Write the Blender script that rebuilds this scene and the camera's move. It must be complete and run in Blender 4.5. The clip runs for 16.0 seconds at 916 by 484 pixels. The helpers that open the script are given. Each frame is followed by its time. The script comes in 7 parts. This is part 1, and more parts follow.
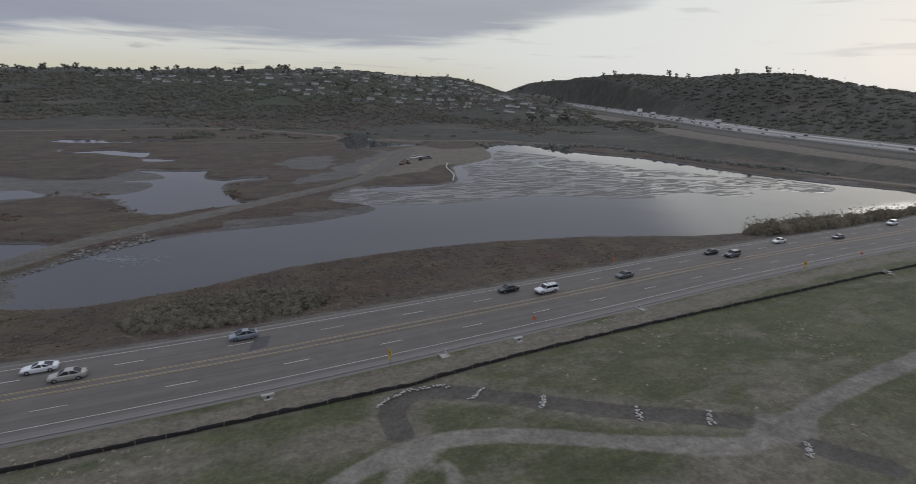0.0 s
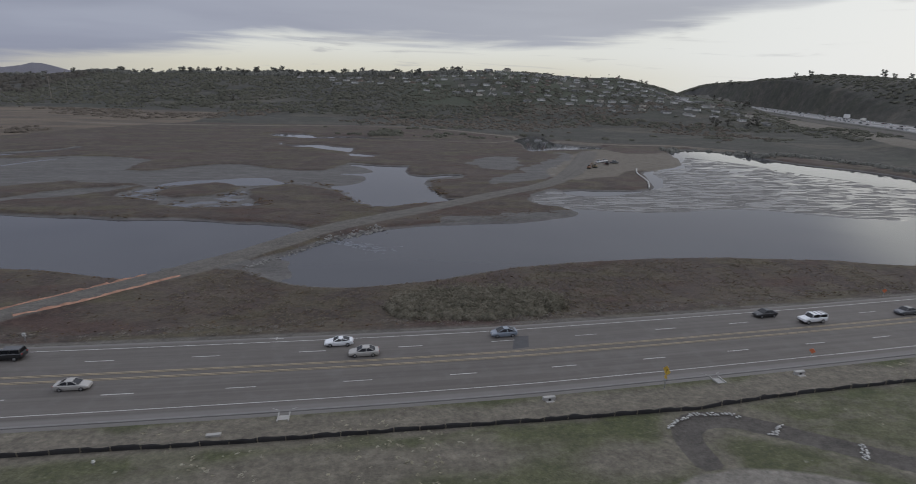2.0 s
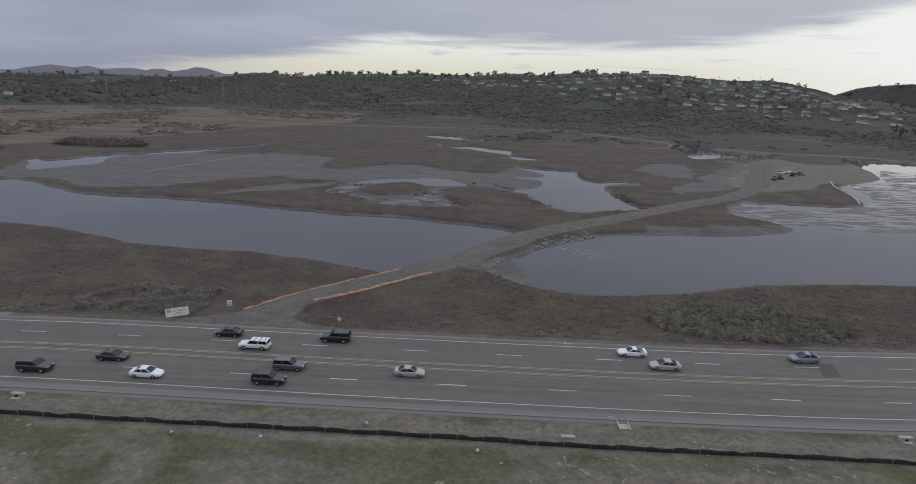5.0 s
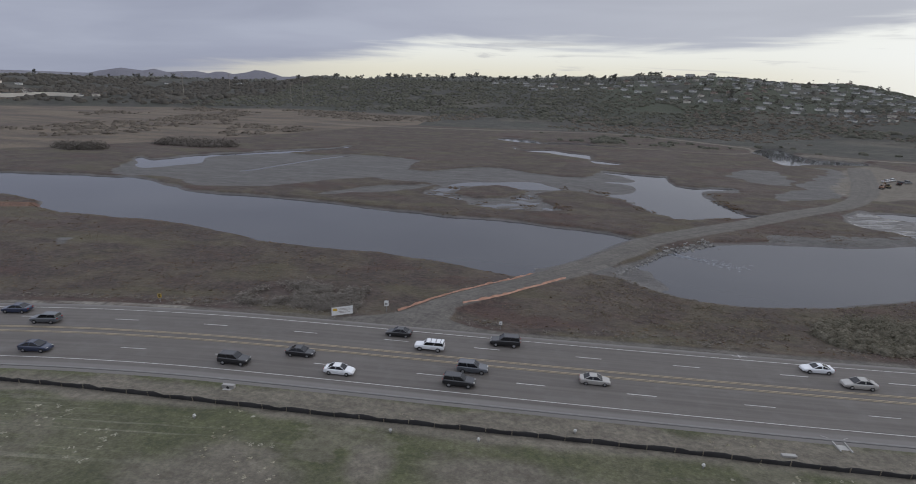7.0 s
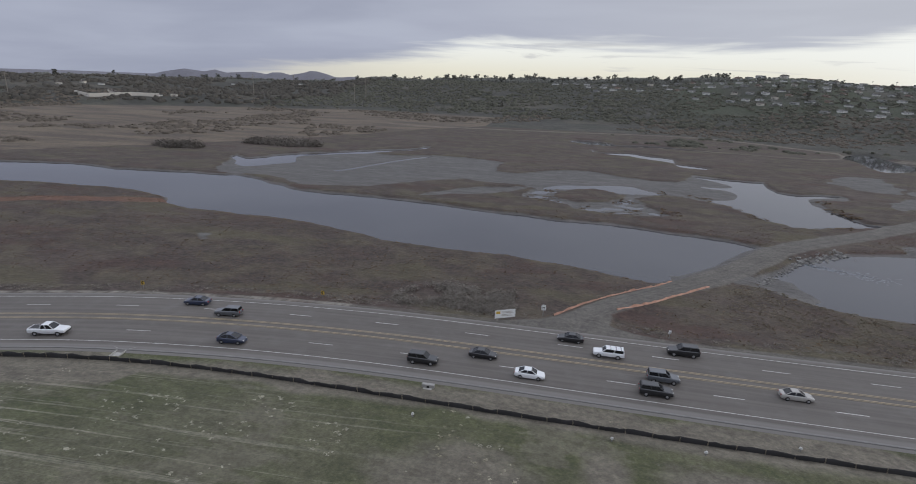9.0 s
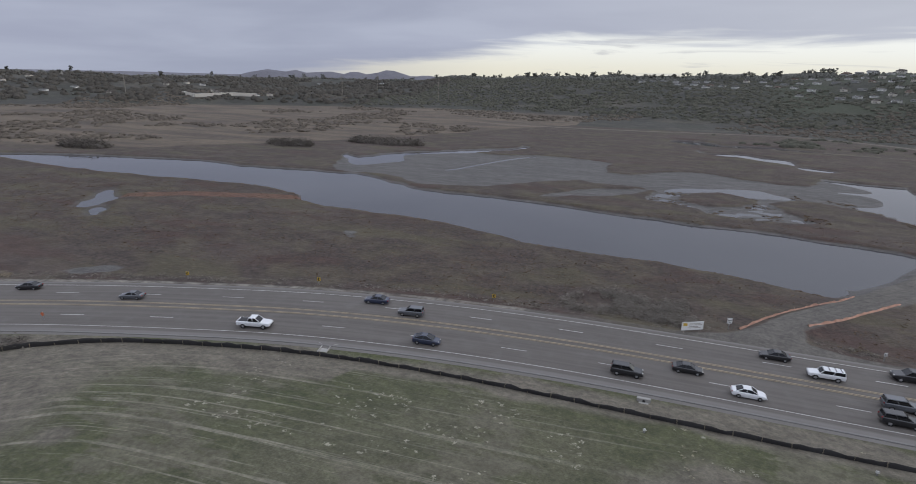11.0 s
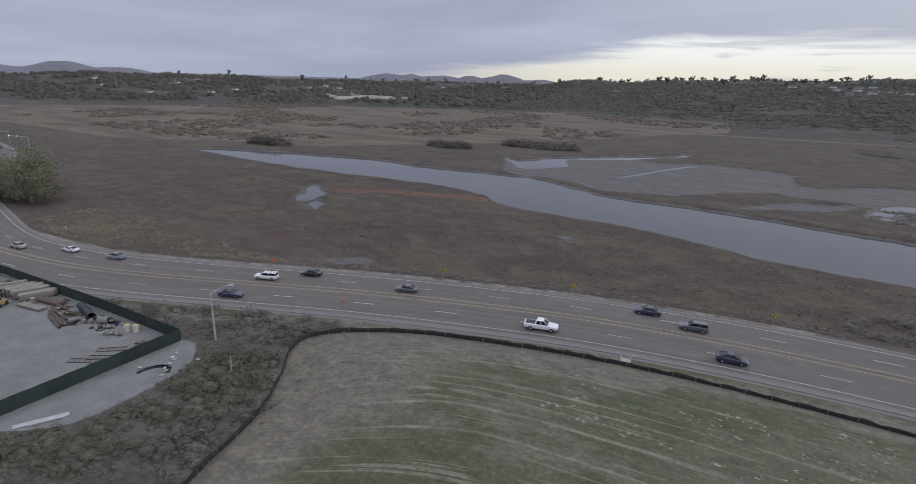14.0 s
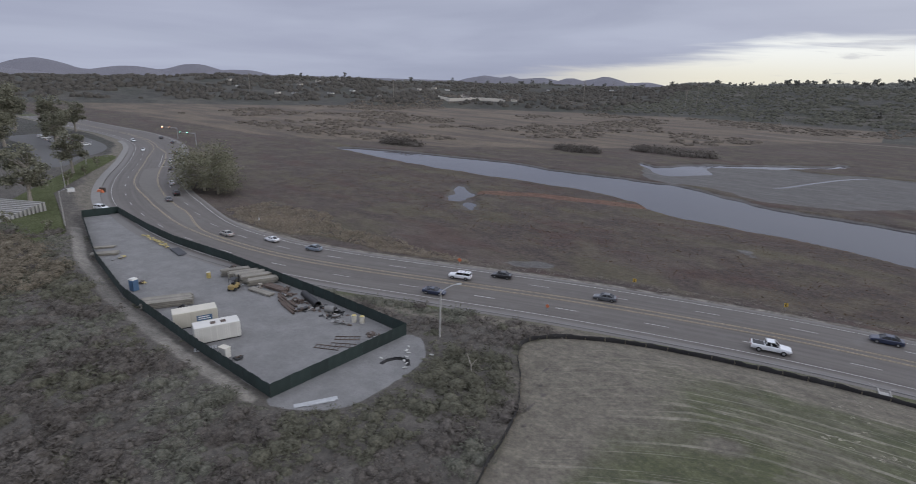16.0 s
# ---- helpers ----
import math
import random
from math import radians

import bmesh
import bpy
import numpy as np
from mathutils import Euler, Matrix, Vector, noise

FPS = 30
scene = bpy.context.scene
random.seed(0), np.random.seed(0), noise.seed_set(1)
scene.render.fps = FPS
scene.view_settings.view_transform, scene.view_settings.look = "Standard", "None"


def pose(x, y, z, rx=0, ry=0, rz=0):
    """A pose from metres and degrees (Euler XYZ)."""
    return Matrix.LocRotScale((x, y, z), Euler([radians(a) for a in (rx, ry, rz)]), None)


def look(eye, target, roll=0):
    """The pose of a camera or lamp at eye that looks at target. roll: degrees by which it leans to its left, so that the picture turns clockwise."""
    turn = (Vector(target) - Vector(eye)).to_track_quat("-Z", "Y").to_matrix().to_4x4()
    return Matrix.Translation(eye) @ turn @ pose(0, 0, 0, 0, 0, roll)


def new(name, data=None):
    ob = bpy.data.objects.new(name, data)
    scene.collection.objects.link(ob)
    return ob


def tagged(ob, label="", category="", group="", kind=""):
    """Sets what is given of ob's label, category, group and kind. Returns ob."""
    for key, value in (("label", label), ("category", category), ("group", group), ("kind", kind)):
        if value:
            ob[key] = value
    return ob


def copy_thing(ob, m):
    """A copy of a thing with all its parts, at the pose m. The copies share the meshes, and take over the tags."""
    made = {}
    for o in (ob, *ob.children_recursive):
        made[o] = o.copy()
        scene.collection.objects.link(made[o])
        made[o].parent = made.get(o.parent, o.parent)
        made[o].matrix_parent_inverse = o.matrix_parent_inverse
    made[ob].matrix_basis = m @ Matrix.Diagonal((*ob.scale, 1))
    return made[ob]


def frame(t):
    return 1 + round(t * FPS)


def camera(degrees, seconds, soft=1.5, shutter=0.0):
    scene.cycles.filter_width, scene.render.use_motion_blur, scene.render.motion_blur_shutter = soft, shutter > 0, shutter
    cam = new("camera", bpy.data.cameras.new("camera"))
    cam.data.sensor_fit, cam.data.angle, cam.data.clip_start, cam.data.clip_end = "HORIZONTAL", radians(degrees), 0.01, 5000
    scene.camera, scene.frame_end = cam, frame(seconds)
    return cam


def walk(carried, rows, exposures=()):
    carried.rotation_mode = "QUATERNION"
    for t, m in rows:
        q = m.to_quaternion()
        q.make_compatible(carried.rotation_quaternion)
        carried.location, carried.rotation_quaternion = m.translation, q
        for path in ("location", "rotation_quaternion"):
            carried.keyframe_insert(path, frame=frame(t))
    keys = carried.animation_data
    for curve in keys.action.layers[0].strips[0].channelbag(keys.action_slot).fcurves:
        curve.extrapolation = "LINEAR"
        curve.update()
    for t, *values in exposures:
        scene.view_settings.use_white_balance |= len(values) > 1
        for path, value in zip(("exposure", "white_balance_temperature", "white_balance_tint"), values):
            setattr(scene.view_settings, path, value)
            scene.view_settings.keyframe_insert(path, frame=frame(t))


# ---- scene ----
cam = camera(80.4, 16.0, soft=0.9, shutter=0.3)
PATH = [
    (0, (1.055, 2.704, 39.325), (1.885, 4.438, 38.772), 1.9),
    (0.5, (-3.266, 4.862, 39.33), (-2.556, 6.647, 38.774), 1.9),
    (1, (-7.802, 6.758, 39.292), (-7.22, 8.587, 38.731), 2.0),
    (1.5, (-12.345, 8.348, 39.27), (-11.891, 10.212, 38.706), 2.0),
    (2, (-17.104, 9.516, 39.272), (-16.772, 11.405, 38.705), 2.0),
    (2.5, (-21.95, 10.391, 39.275), (-21.714, 12.294, 38.706), 2.1),
    (3, (-26.792, 10.968, 39.297), (-26.626, 12.877, 38.727), 2.0),
    (3.5, (-31.691, 11.379, 39.32), (-31.557, 13.291, 38.748), 2.0),
    (4, (-36.702, 11.621, 39.318), (-36.634, 13.536, 38.745), 2.0),
    (6.5, (-61.468, 10.748, 38.973), (-61.635, 12.658, 38.404), 2.0),
    (7, (-66.505, 10.294, 38.945), (-66.71, 12.2, 38.376), 2.0),
    (7.5, (-71.615, 9.643, 38.926), (-71.855, 11.545, 38.356), 2.0),
    (8, (-76.782, 8.903, 38.884), (-77.058, 10.8, 38.314), 2.0),
    (8.5, (-81.948, 8.077, 38.85), (-82.262, 9.968, 38.28), 2.1),
    (9, (-87.09, 7.179, 38.821), (-87.447, 9.062, 38.249), 2.1),
    (11.5, (-111.332, 2.368, 38.903), (-111.974, 4.169, 38.317), 1.5),
    (12, (-116.031, 0.673, 38.828), (-116.727, 2.455, 38.243), 1.5),
    (12.5, (-120.792, -1.223, 38.733), (-121.542, 0.536, 38.148), 1.6),
    (13, (-125.545, -3.229, 38.604), (-126.349, -1.493, 38.02), 1.6),
    (13.5, (-130.3, -5.361, 38.454), (-131.158, -3.651, 37.87), 1.6),
    (14, (-134.983, -7.638, 38.317), (-135.898, -5.958, 37.734), 1.7),
    (14.5, (-139.522, -10.067, 38.209), (-140.495, -8.42, 37.625), 1.7),
    (15, (-143.948, -12.643, 38.113), (-144.982, -11.033, 37.529), 1.7),
    (15.5, (-148.333, -15.416, 38.028), (-149.431, -13.849, 37.444), 1.7),
    (16, (-152.669, -18.369, 37.984), (-153.85, -16.864, 37.399), 1.8),
]
walk(cam, [(t, look(eye, target, roll)) for t, eye, target, roll in PATH],
     exposures=[(0, -0.48, 6450, 9), (2, -0.36, 6450, 9), (4, -0.24, 6450, 9), (8.5, -0.08, 6450, 9), (12, 0.0, 6350, 10), (16, 0.02, 6330, 11)])

# ---- node helpers ----
def nodes_of(tree):
    """Short writing for node graphs: n('Noise', Scale=3) adds a node and wires sockets given by name or number."""
    def n(kind, *args, **kw):
        nd = tree.nodes.new("ShaderNode" + kind)
        for k, v in list(enumerate(args)) + list(kw.items()):
            if isinstance(k, str) and k.islower():
                setattr_plain(nd, k, v)
                continue
            sock = nd.inputs[k.replace("_", " ") if isinstance(k, str) else k]
            if isinstance(v, bpy.types.NodeSocket):
                tree.links.new(v, sock)
            elif isinstance(v, bpy.types.Node):
                tree.links.new(v.outputs[0], sock)
            else:
                sock.default_value = v
        return nd
    return n


def setattr_plain(nd, k, v):
    if k == "operation":
        nd.operation = v
    elif k == "blend":
        nd.data_type, nd.blend_type = "RGBA", v
    elif k == "attr":
        nd.attribute_name = v
    elif k == "sky":
        nd.sky_type = v
    elif k == "interp":
        nd.interpolation_type = v
    elif k == "clamp":
        nd.clamp = v


def rgb(r, g, b):
    return (r, g, b, 1.0)


class Graph:
    def __init__(self, tree):
        self.tree, self.n = tree, nodes_of(tree)
        tree.nodes.clear()

    def math(self, op, a, b=0.0, c=0.0):
        return self.n("Math", a, b, c, operation=op).outputs[0]

    def step(self, lo, hi, x):
        return self.n("MapRange", x, lo, hi, 0.0, 1.0, interp="SMOOTHSTEP").outputs[0]

    def mix(self, f, a, b, how="MIX"):
        nd = self.n("Mix", blend=how)
        for i, v in ((0, f), (6, a), (7, b)):
            if isinstance(v, bpy.types.NodeSocket):
                self.tree.links.new(v, nd.inputs[i])
            else:
                nd.inputs[i].default_value = v
        return nd.outputs[2]

    def noise(self, co, scale, detail=4.0, rough=0.55, warp=0.0):
        return self.n("TexNoise", Vector=co, Scale=scale, Detail=detail, Roughness=rough, Distortion=warp).outputs[0]

    def stretch(self, co, sx, sy, sz=1.0, turn=0.0):
        return self.n("Mapping", co, (0, 0, 0), (0, 0, turn), (sx, sy, sz)).outputs[0]

    def attr(self, name):
        return self.n("Attribute", attr=name).outputs["Fac"]


# ---- world, sun ----
SUN_TURN, SUN_UP = 20.0, 11.0   # degrees from +x, above the horizon
world = bpy.data.worlds.new("evening_sky")
scene.world = world
world.use_nodes = True
g = Graph(world.node_tree)
way = g.n("TexCoord").outputs["Generated"]
split = g.n("SeparateXYZ", way)
up = split.outputs[2]
sky = g.n("TexSky", sky="NISHITA")
sky.sun_disc, sky.sun_elevation, sky.sun_rotation = False, radians(SUN_UP), radians(90 - SUN_TURN)
sky.air_density, sky.dust_density, sky.ozone_density = 1.2, 2.5, 1.0
# flat cloud deck: the direction laid onto a plane overhead
inv = g.math("DIVIDE", 1.0, g.math("ADD", g.math("MAXIMUM", up, 0.0), 0.075))
deck = g.n("CombineXYZ", g.math("MULTIPLY", split.outputs[0], inv), g.math("MULTIPLY", split.outputs[1], inv), 0.0).outputs[0]
big = g.noise(deck, 0.34, 6.0, 0.5, 0.5)
# brighter side of the sky, and the clear strip under the cloud deck
toward = g.n("VectorMath", way, (math.cos(radians(SUN_TURN)), math.sin(radians(SUN_TURN)), 0.0), operation="DOT_PRODUCT").outputs["Value"]
side = g.step(-0.2, 1.0, toward)
layers = g.noise(g.n("CombineXYZ", g.math("MULTIPLY", split.outputs[0], 2.0), g.math("MULTIPLY", split.outputs[1], 2.0), g.math("MULTIPLY", up, 26.0)).outputs[0], 1.6, 7.0, 0.55, 0.3)
clear_top = g.math("ADD", g.math("MULTIPLY_ADD", g.step(-0.5, 0.35, toward), 0.088, -0.025), g.math("MULTIPLY_ADD", g.step(0.86, 1.0, toward), 0.26, g.math("MULTIPLY", g.step(0.62, 1.0, toward), 0.09)))
edge_up = g.math("SUBTRACT", up, g.math("MULTIPLY_ADD", g.math("SUBTRACT", layers, 0.5), 0.085, clear_top))
cover = g.step(-0.012, 0.016, g.math("DIVIDE", edge_up, g.math("MULTIPLY_ADD", g.math("MAXIMUM", g.math("SUBTRACT", up, 0.1), 0.0), 40.0, 1.0)))
soft = g.noise(g.n("CombineXYZ", g.math("MULTIPLY", split.outputs[0], 1.3), g.math("MULTIPLY", split.outputs[1], 1.3), g.math("MULTIPLY", up, 9.0)).outputs[0], 1.5, 5.0, 0.5, 0.4)
cloud = g.mix(g.step(0.28, 0.72, soft), rgb(0.335, 0.36, 0.46), rgb(0.44, 0.47, 0.575))
cloud = g.mix(g.math("MULTIPLY", g.step(0.4, 0.75, big), 0.5), cloud, rgb(0.35, 0.37, 0.48))
cloud = g.mix(g.math("MULTIPLY", side, 0.58), cloud, rgb(0.66, 0.67, 0.70))
cloud = g.mix(g.step(0.16, 0.7, up), cloud, rgb(0.93, 0.98, 1.14))
gap = g.mix(g.step(0.0, 0.06, up), rgb(0.84, 0.80, 0.66), rgb(0.93, 0.94, 0.90))
gap = g.mix(g.math("MULTIPLY", g.step(0.15, -0.4, toward), 0.85), gap, rgb(0.40, 0.41, 0.49))
gap = g.mix(g.step(0.6, 0.95, toward), gap, rgb(1.03, 1.05, 1.05))
clear = g.mix(0.04, gap, g.mix(1.0, sky.outputs[0], rgb(0.09, 0.09, 0.09), "MULTIPLY"))
wisps = g.noise(g.n("CombineXYZ", g.math("MULTIPLY", split.outputs[0], 3.2), g.math("MULTIPLY", split.outputs[1], 3.2), g.math("MULTIPLY", up, 48.0)).outputs[0], 1.5, 6.0, 0.55, 0.5)
clear = g.mix(g.math("MULTIPLY", g.step(0.58, 0.70, wisps), g.math("MULTIPLY_ADD", side, -0.5, 0.75)), clear, rgb(0.50, 0.50, 0.53))
glow = g.mix(cover, clear, cloud)
lit = g.n("Background", glow, 1.0)
g.n("OutputWorld", lit)

lamp = bpy.data.lights.new("sun", "SUN")
lamp.energy, lamp.angle, lamp.color = 0.55, radians(35), (1.0, 0.95, 0.88)
sun = new("sun", lamp)
sun.matrix_world = look((60 * math.cos(radians(SUN_TURN)), 60 * math.sin(radians(SUN_TURN)), 60 * math.tan(radians(SUN_UP + 14)) + 100), (0, 0, 100))

# ---- materials ----
def material(name):
    m = bpy.data.materials.new(name)
    m.use_nodes = True
    return m, Graph(m.node_tree)


def finish(g, color, rough=0.8, bump=None, height=0.05, metal=0.0, **kw):
    b = g.n("BsdfPrincipled", Roughness=rough, Metallic=metal, **kw)
    if isinstance(color, bpy.types.NodeSocket):
        g.tree.links.new(color, b.inputs["Base Color"])
    else:
        b.inputs["Base Color"].default_value = color
    if bump is not None:
        g.tree.links.new(g.n("Bump", Height=bump, Distance=height).outputs[0], b.inputs["Normal"])
    g.n("OutputMaterial", b)


def plain(name, color, rough=0.6, metal=0.0, vary=0.25, scale=3.0, grain=0.0, coat=0.0):
    """A painted or raw surface with blotches and per-piece variation."""
    m, g = material(name)
    co = g.n("TexCoord").outputs["Object"]
    k = g.noise(co, scale, 5.0)
    piece = g.n("ObjectInfo").outputs["Random"]
    f = g.math("ADD", g.math("MULTIPLY", g.math("SUBTRACT", k, 0.5), 2 * vary), g.math("MULTIPLY_ADD", piece, vary, 1 - vary / 2))
    dark = rgb(*(0.0, 0.0, 0.0))
    col = g.mix(f, dark, rgb(*color))
    col.node.clamp_factor = False
    finish(g, col, rough, g.noise(co, scale * 12, 3.0) if grain else None, grain, metal, Coat_Weight=coat)
    return m


def leafage(name, a, b, rough=0.75):
    m, g = material(name)
    geo = g.n("NewGeometry")
    pos = geo.outputs["Position"]
    f = g.math("MULTIPLY_ADD", geo.outputs["Random Per Island"], 0.22, g.math("MULTIPLY_ADD", g.step(0.32, 0.68, g.noise(pos, 0.13, 4.0)), 0.5, g.math("MULTIPLY", g.step(0.35, 0.65, g.noise(pos, 0.45, 3.0)), 0.3)))
    grain = g.math("MULTIPLY_ADD", g.step(0.3, 0.7, g.noise(pos, 2.6, 5.0, 0.75)), 0.75, 0.6)
    col = g.mix(1.0, g.mix(f, rgb(*a), rgb(*b)), g.n("CombineXYZ", grain, grain, grain).outputs[0], "MULTIPLY")
    both = g.n("MixShader", 0.3, g.n("BsdfDiffuse", col), g.n("BsdfTranslucent", col))
    g.n("OutputMaterial", both)
    return m


def ground_material():
    m, g = material("land_cover")
    pos = g.n("NewGeometry").outputs["Position"]
    z = g.n("SeparateXYZ", pos).outputs[2]
    n1, n2, n3 = g.noise(pos, 0.9, 6.0, 0.65), g.noise(pos, 0.12, 6.0, 0.6), g.noise(pos, 0.022, 5.0, 0.55)
    n4 = g.noise(pos, 4.5, 4.0, 0.7)
    streak = g.noise(g.stretch(pos, 0.25, 1.4, 1.0, radians(8)), 0.16, 6.0, 0.6)

    def mask(name, soft=0.16, wild=0.5):
        return g.step(-soft, soft, g.math("ADD", g.attr(name), g.math("MULTIPLY", g.math("SUBTRACT", n2, 0.5), wild)))

    # pickleweed marsh
    col = g.mix(g.step(0.3, 0.7, n1), rgb(0.033, 0.024, 0.02), rgb(0.076, 0.056, 0.045))
    col = g.mix(g.math("MULTIPLY", g.step(0.42, 0.66, n2), 0.75), col, rgb(0.088, 0.073, 0.048))
    col = g.mix(g.math("MULTIPLY", g.step(0.5, 0.66, n3), 0.6), col, rgb(0.082, 0.062, 0.052))
    patch = g.noise(g.stretch(pos, 0.55, 1.5, 1.0, radians(-12)), 0.055, 6.0, 0.62)
    col = g.mix(g.math("MULTIPLY", g.step(0.52, 0.64, patch), 0.6), col, rgb(0.080, 0.070, 0.038))
    col = g.mix(g.math("MULTIPLY", g.step(0.46, 0.36, patch), 0.7), col, rgb(0.060, 0.034, 0.027))
    # wet banks
    bank = g.step(-1.50, -1.78, g.math("ADD", z, g.math("MULTIPLY", g.math("SUBTRACT", n1, 0.5), 0.35)))
    mudcol = g.mix(g.step(0.3, 0.7, streak), rgb(0.08, 0.075, 0.07), rgb(0.118, 0.112, 0.106))
    mudcol = g.mix(g.math("MULTIPLY", g.step(0.55, 0.75, n2), 0.6), mudcol, rgb(0.075, 0.062, 0.053))
    mud = g.math("MAXIMUM", g.math("MULTIPLY", bank, 0.45), mask("mud", 0.08, 0.35))
    col = g.mix(mud, col, mudcol)
    # dry reeds, scrub and hills
    reed = g.mix(g.step(0.35, 0.65, g.noise(g.stretch(pos, 0.35, 1.3), 0.045, 6.0)), rgb(0.078, 0.060, 0.046), rgb(0.145, 0.113, 0.078))
    reed = g.mix(g.math("MULTIPLY", g.step(0.4, 0.7, n1), 0.35), reed, rgb(0.06, 0.05, 0.04))
    col = g.mix(mask("reed", 0.3, 0.9), col, reed)
    scrub = g.mix(g.step(0.35, 0.68, n2), rgb(0.036, 0.035, 0.029), rgb(0.062, 0.058, 0.047))
    scrub = g.mix(g.math("MULTIPLY", g.step(0.45, 0.65, n3), 0.6), scrub, rgb(0.036, 0.040, 0.026))
    broad = g.noise(g.stretch(pos, 0.7, 1.2, 1.0, radians(20)), 0.011, 6.0, 0.62)
    scrub = g.mix(g.math("MULTIPLY", g.step(0.52, 0.66, broad), 0.7), scrub, rgb(0.094, 0.081, 0.062))
    scrub = g.mix(g.math("MULTIPLY", g.step(0.55, 0.75, n1), 0.4), scrub, rgb(0.052, 0.049, 0.04))
    clumps = g.noise(g.stretch(pos, 0.6, 1.1, 1.0, radians(-15)), 0.055, 7.0, 0.68)
    scrub = g.mix(g.math("MULTIPLY", g.step(0.5, 0.62, clumps), 0.7), scrub, rgb(0.026, 0.027, 0.02))
    scrub = g.mix(g.math("MULTIPLY", g.step(0.46, 0.36, clumps), 0.5), scrub, rgb(0.084, 0.077, 0.062))
    scrub = g.mix(g.math("MULTIPLY", g.attr("litter"), 0.8), scrub, g.mix(g.step(0.35, 0.65, n1), rgb(0.075, 0.066, 0.056), rgb(0.11, 0.098, 0.084)))
    scrub = g.mix(g.attr("terrace"), scrub, g.mix(n2, rgb(0.034, 0.041, 0.023), rgb(0.052, 0.057, 0.034)))
    col = g.mix(mask("scrub", 0.3, 0.6), col, scrub)
    # far peaks: distance haze painted in as a paler grey-violet base colour
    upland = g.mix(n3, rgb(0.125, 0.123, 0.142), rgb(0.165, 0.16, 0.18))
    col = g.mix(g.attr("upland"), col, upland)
    # rough grass with worn stripes that follow the fence
    fs = g.attr("furrow")
    lines = g.noise(g.n("CombineXYZ", fs, g.math("MULTIPLY", n3, 2.0), 0.0).outputs[0], 0.95, 3.0, 0.7)
    grass = g.mix(g.step(0.3, 0.7, n2), rgb(0.062, 0.068, 0.029), rgb(0.106, 0.103, 0.06))
    grass = g.mix(g.math("MULTIPLY", g.step(0.42, 0.62, n3), 0.7), grass, rgb(0.062, 0.071, 0.027))
    grass = g.mix(g.math("MULTIPLY", g.attr("lined"), g.math("MULTIPLY_ADD", g.step(0.62, 0.42, n3), 0.35, 0.1)), grass, rgb(0.112, 0.106, 0.077))
    grass = g.mix(g.math("MULTIPLY", g.step(0.54, 0.58, lines), g.math("MULTIPLY", g.attr("lined"), g.math("MULTIPLY", g.step(0.42, 0.56, g.noise(g.stretch(pos, 0.12, 0.8), 0.6, 4.0, 0.6)), 0.85))), grass, rgb(0.21, 0.197, 0.152))
    grass = g.mix(g.math("MULTIPLY", g.step(0.70, 0.76, g.noise(pos, 0.55, 3.0, 0.5)), g.step(0.45, 0.6, n3)), grass, rgb(0.30, 0.285, 0.24))
    grass = g.mix(g.math("MULTIPLY", g.step(0.5, 0.75, g.noise(pos, 2.0, 5.0, 0.75)), 0.55), grass, rgb(0.19, 0.18, 0.125))
    grass = g.mix(g.math("MULTIPLY", g.step(0.42, 0.7, n4), 0.6), grass, rgb(0.052, 0.056, 0.029))
    worn = g.step(0.53, 0.60, g.noise(g.stretch(pos, 0.6, 1.3, 1.0, radians(-6)), 0.10, 8.0, 0.68))
    grass = g.mix(g.math("MULTIPLY", worn, 0.7), grass, rgb(0.128, 0.117, 0.085))
    lush = g.step(0.55, 0.63, g.noise(g.stretch(pos, 0.6, 1.2), 0.07, 7.0, 0.66))
    grass = g.mix(g.math("MULTIPLY", lush, 0.6), grass, rgb(0.045, 0.056, 0.020))
    col = g.mix(mask("grass", 0.1, 0.2), col, grass)
    bare = g.mix(g.step(0.3, 0.7, n1), rgb(0.118, 0.103, 0.082), rgb(0.165, 0.146, 0.117))
    col = g.mix(g.math("MULTIPLY", mask("bare", 0.35, 1.1), 0.88), col, bare)
    col = g.mix(g.math("MULTIPLY", g.step(0.54, 0.58, lines), g.math("MULTIPLY", g.attr("lined"), g.math("MULTIPLY", g.step(0.4, 0.54, g.noise(g.stretch(pos, 0.1, 0.7), 0.5, 4.0, 0.6)), 0.6))), col, rgb(0.2, 0.186, 0.142))
    dirt = g.mix(g.step(0.3, 0.72, n1), rgb(0.185, 0.17, 0.145), rgb(0.225, 0.208, 0.178))
    dirt = g.mix(g.math("MULTIPLY", g.step(0.5, 0.7, n2), 0.5), dirt, rgb(0.165, 0.148, 0.122))
    ruts = g.noise(g.n("CombineXYZ", g.attr("rut"), g.math("MULTIPLY", n3, 1.5), 0.0).outputs[0], 0.9, 4.0, 0.7)
    dirt = g.mix(g.math("MULTIPLY", g.step(0.48, 0.62, ruts), 0.65), dirt, rgb(0.085, 0.078, 0.07))
    dirt = g.mix(g.math("MULTIPLY", g.step(39.0, 38.0, g.attr("rut")), 0.78), dirt, rgb(0.088, 0.08, 0.071))
    col = g.mix(mask("dirt", 0.12, 0.3), col, dirt)
    gravel = g.mix(g.step(0.3, 0.7, g.noise(pos, 0.25, 8.0, 0.7)), rgb(0.158, 0.155, 0.15), rgb(0.208, 0.204, 0.198))
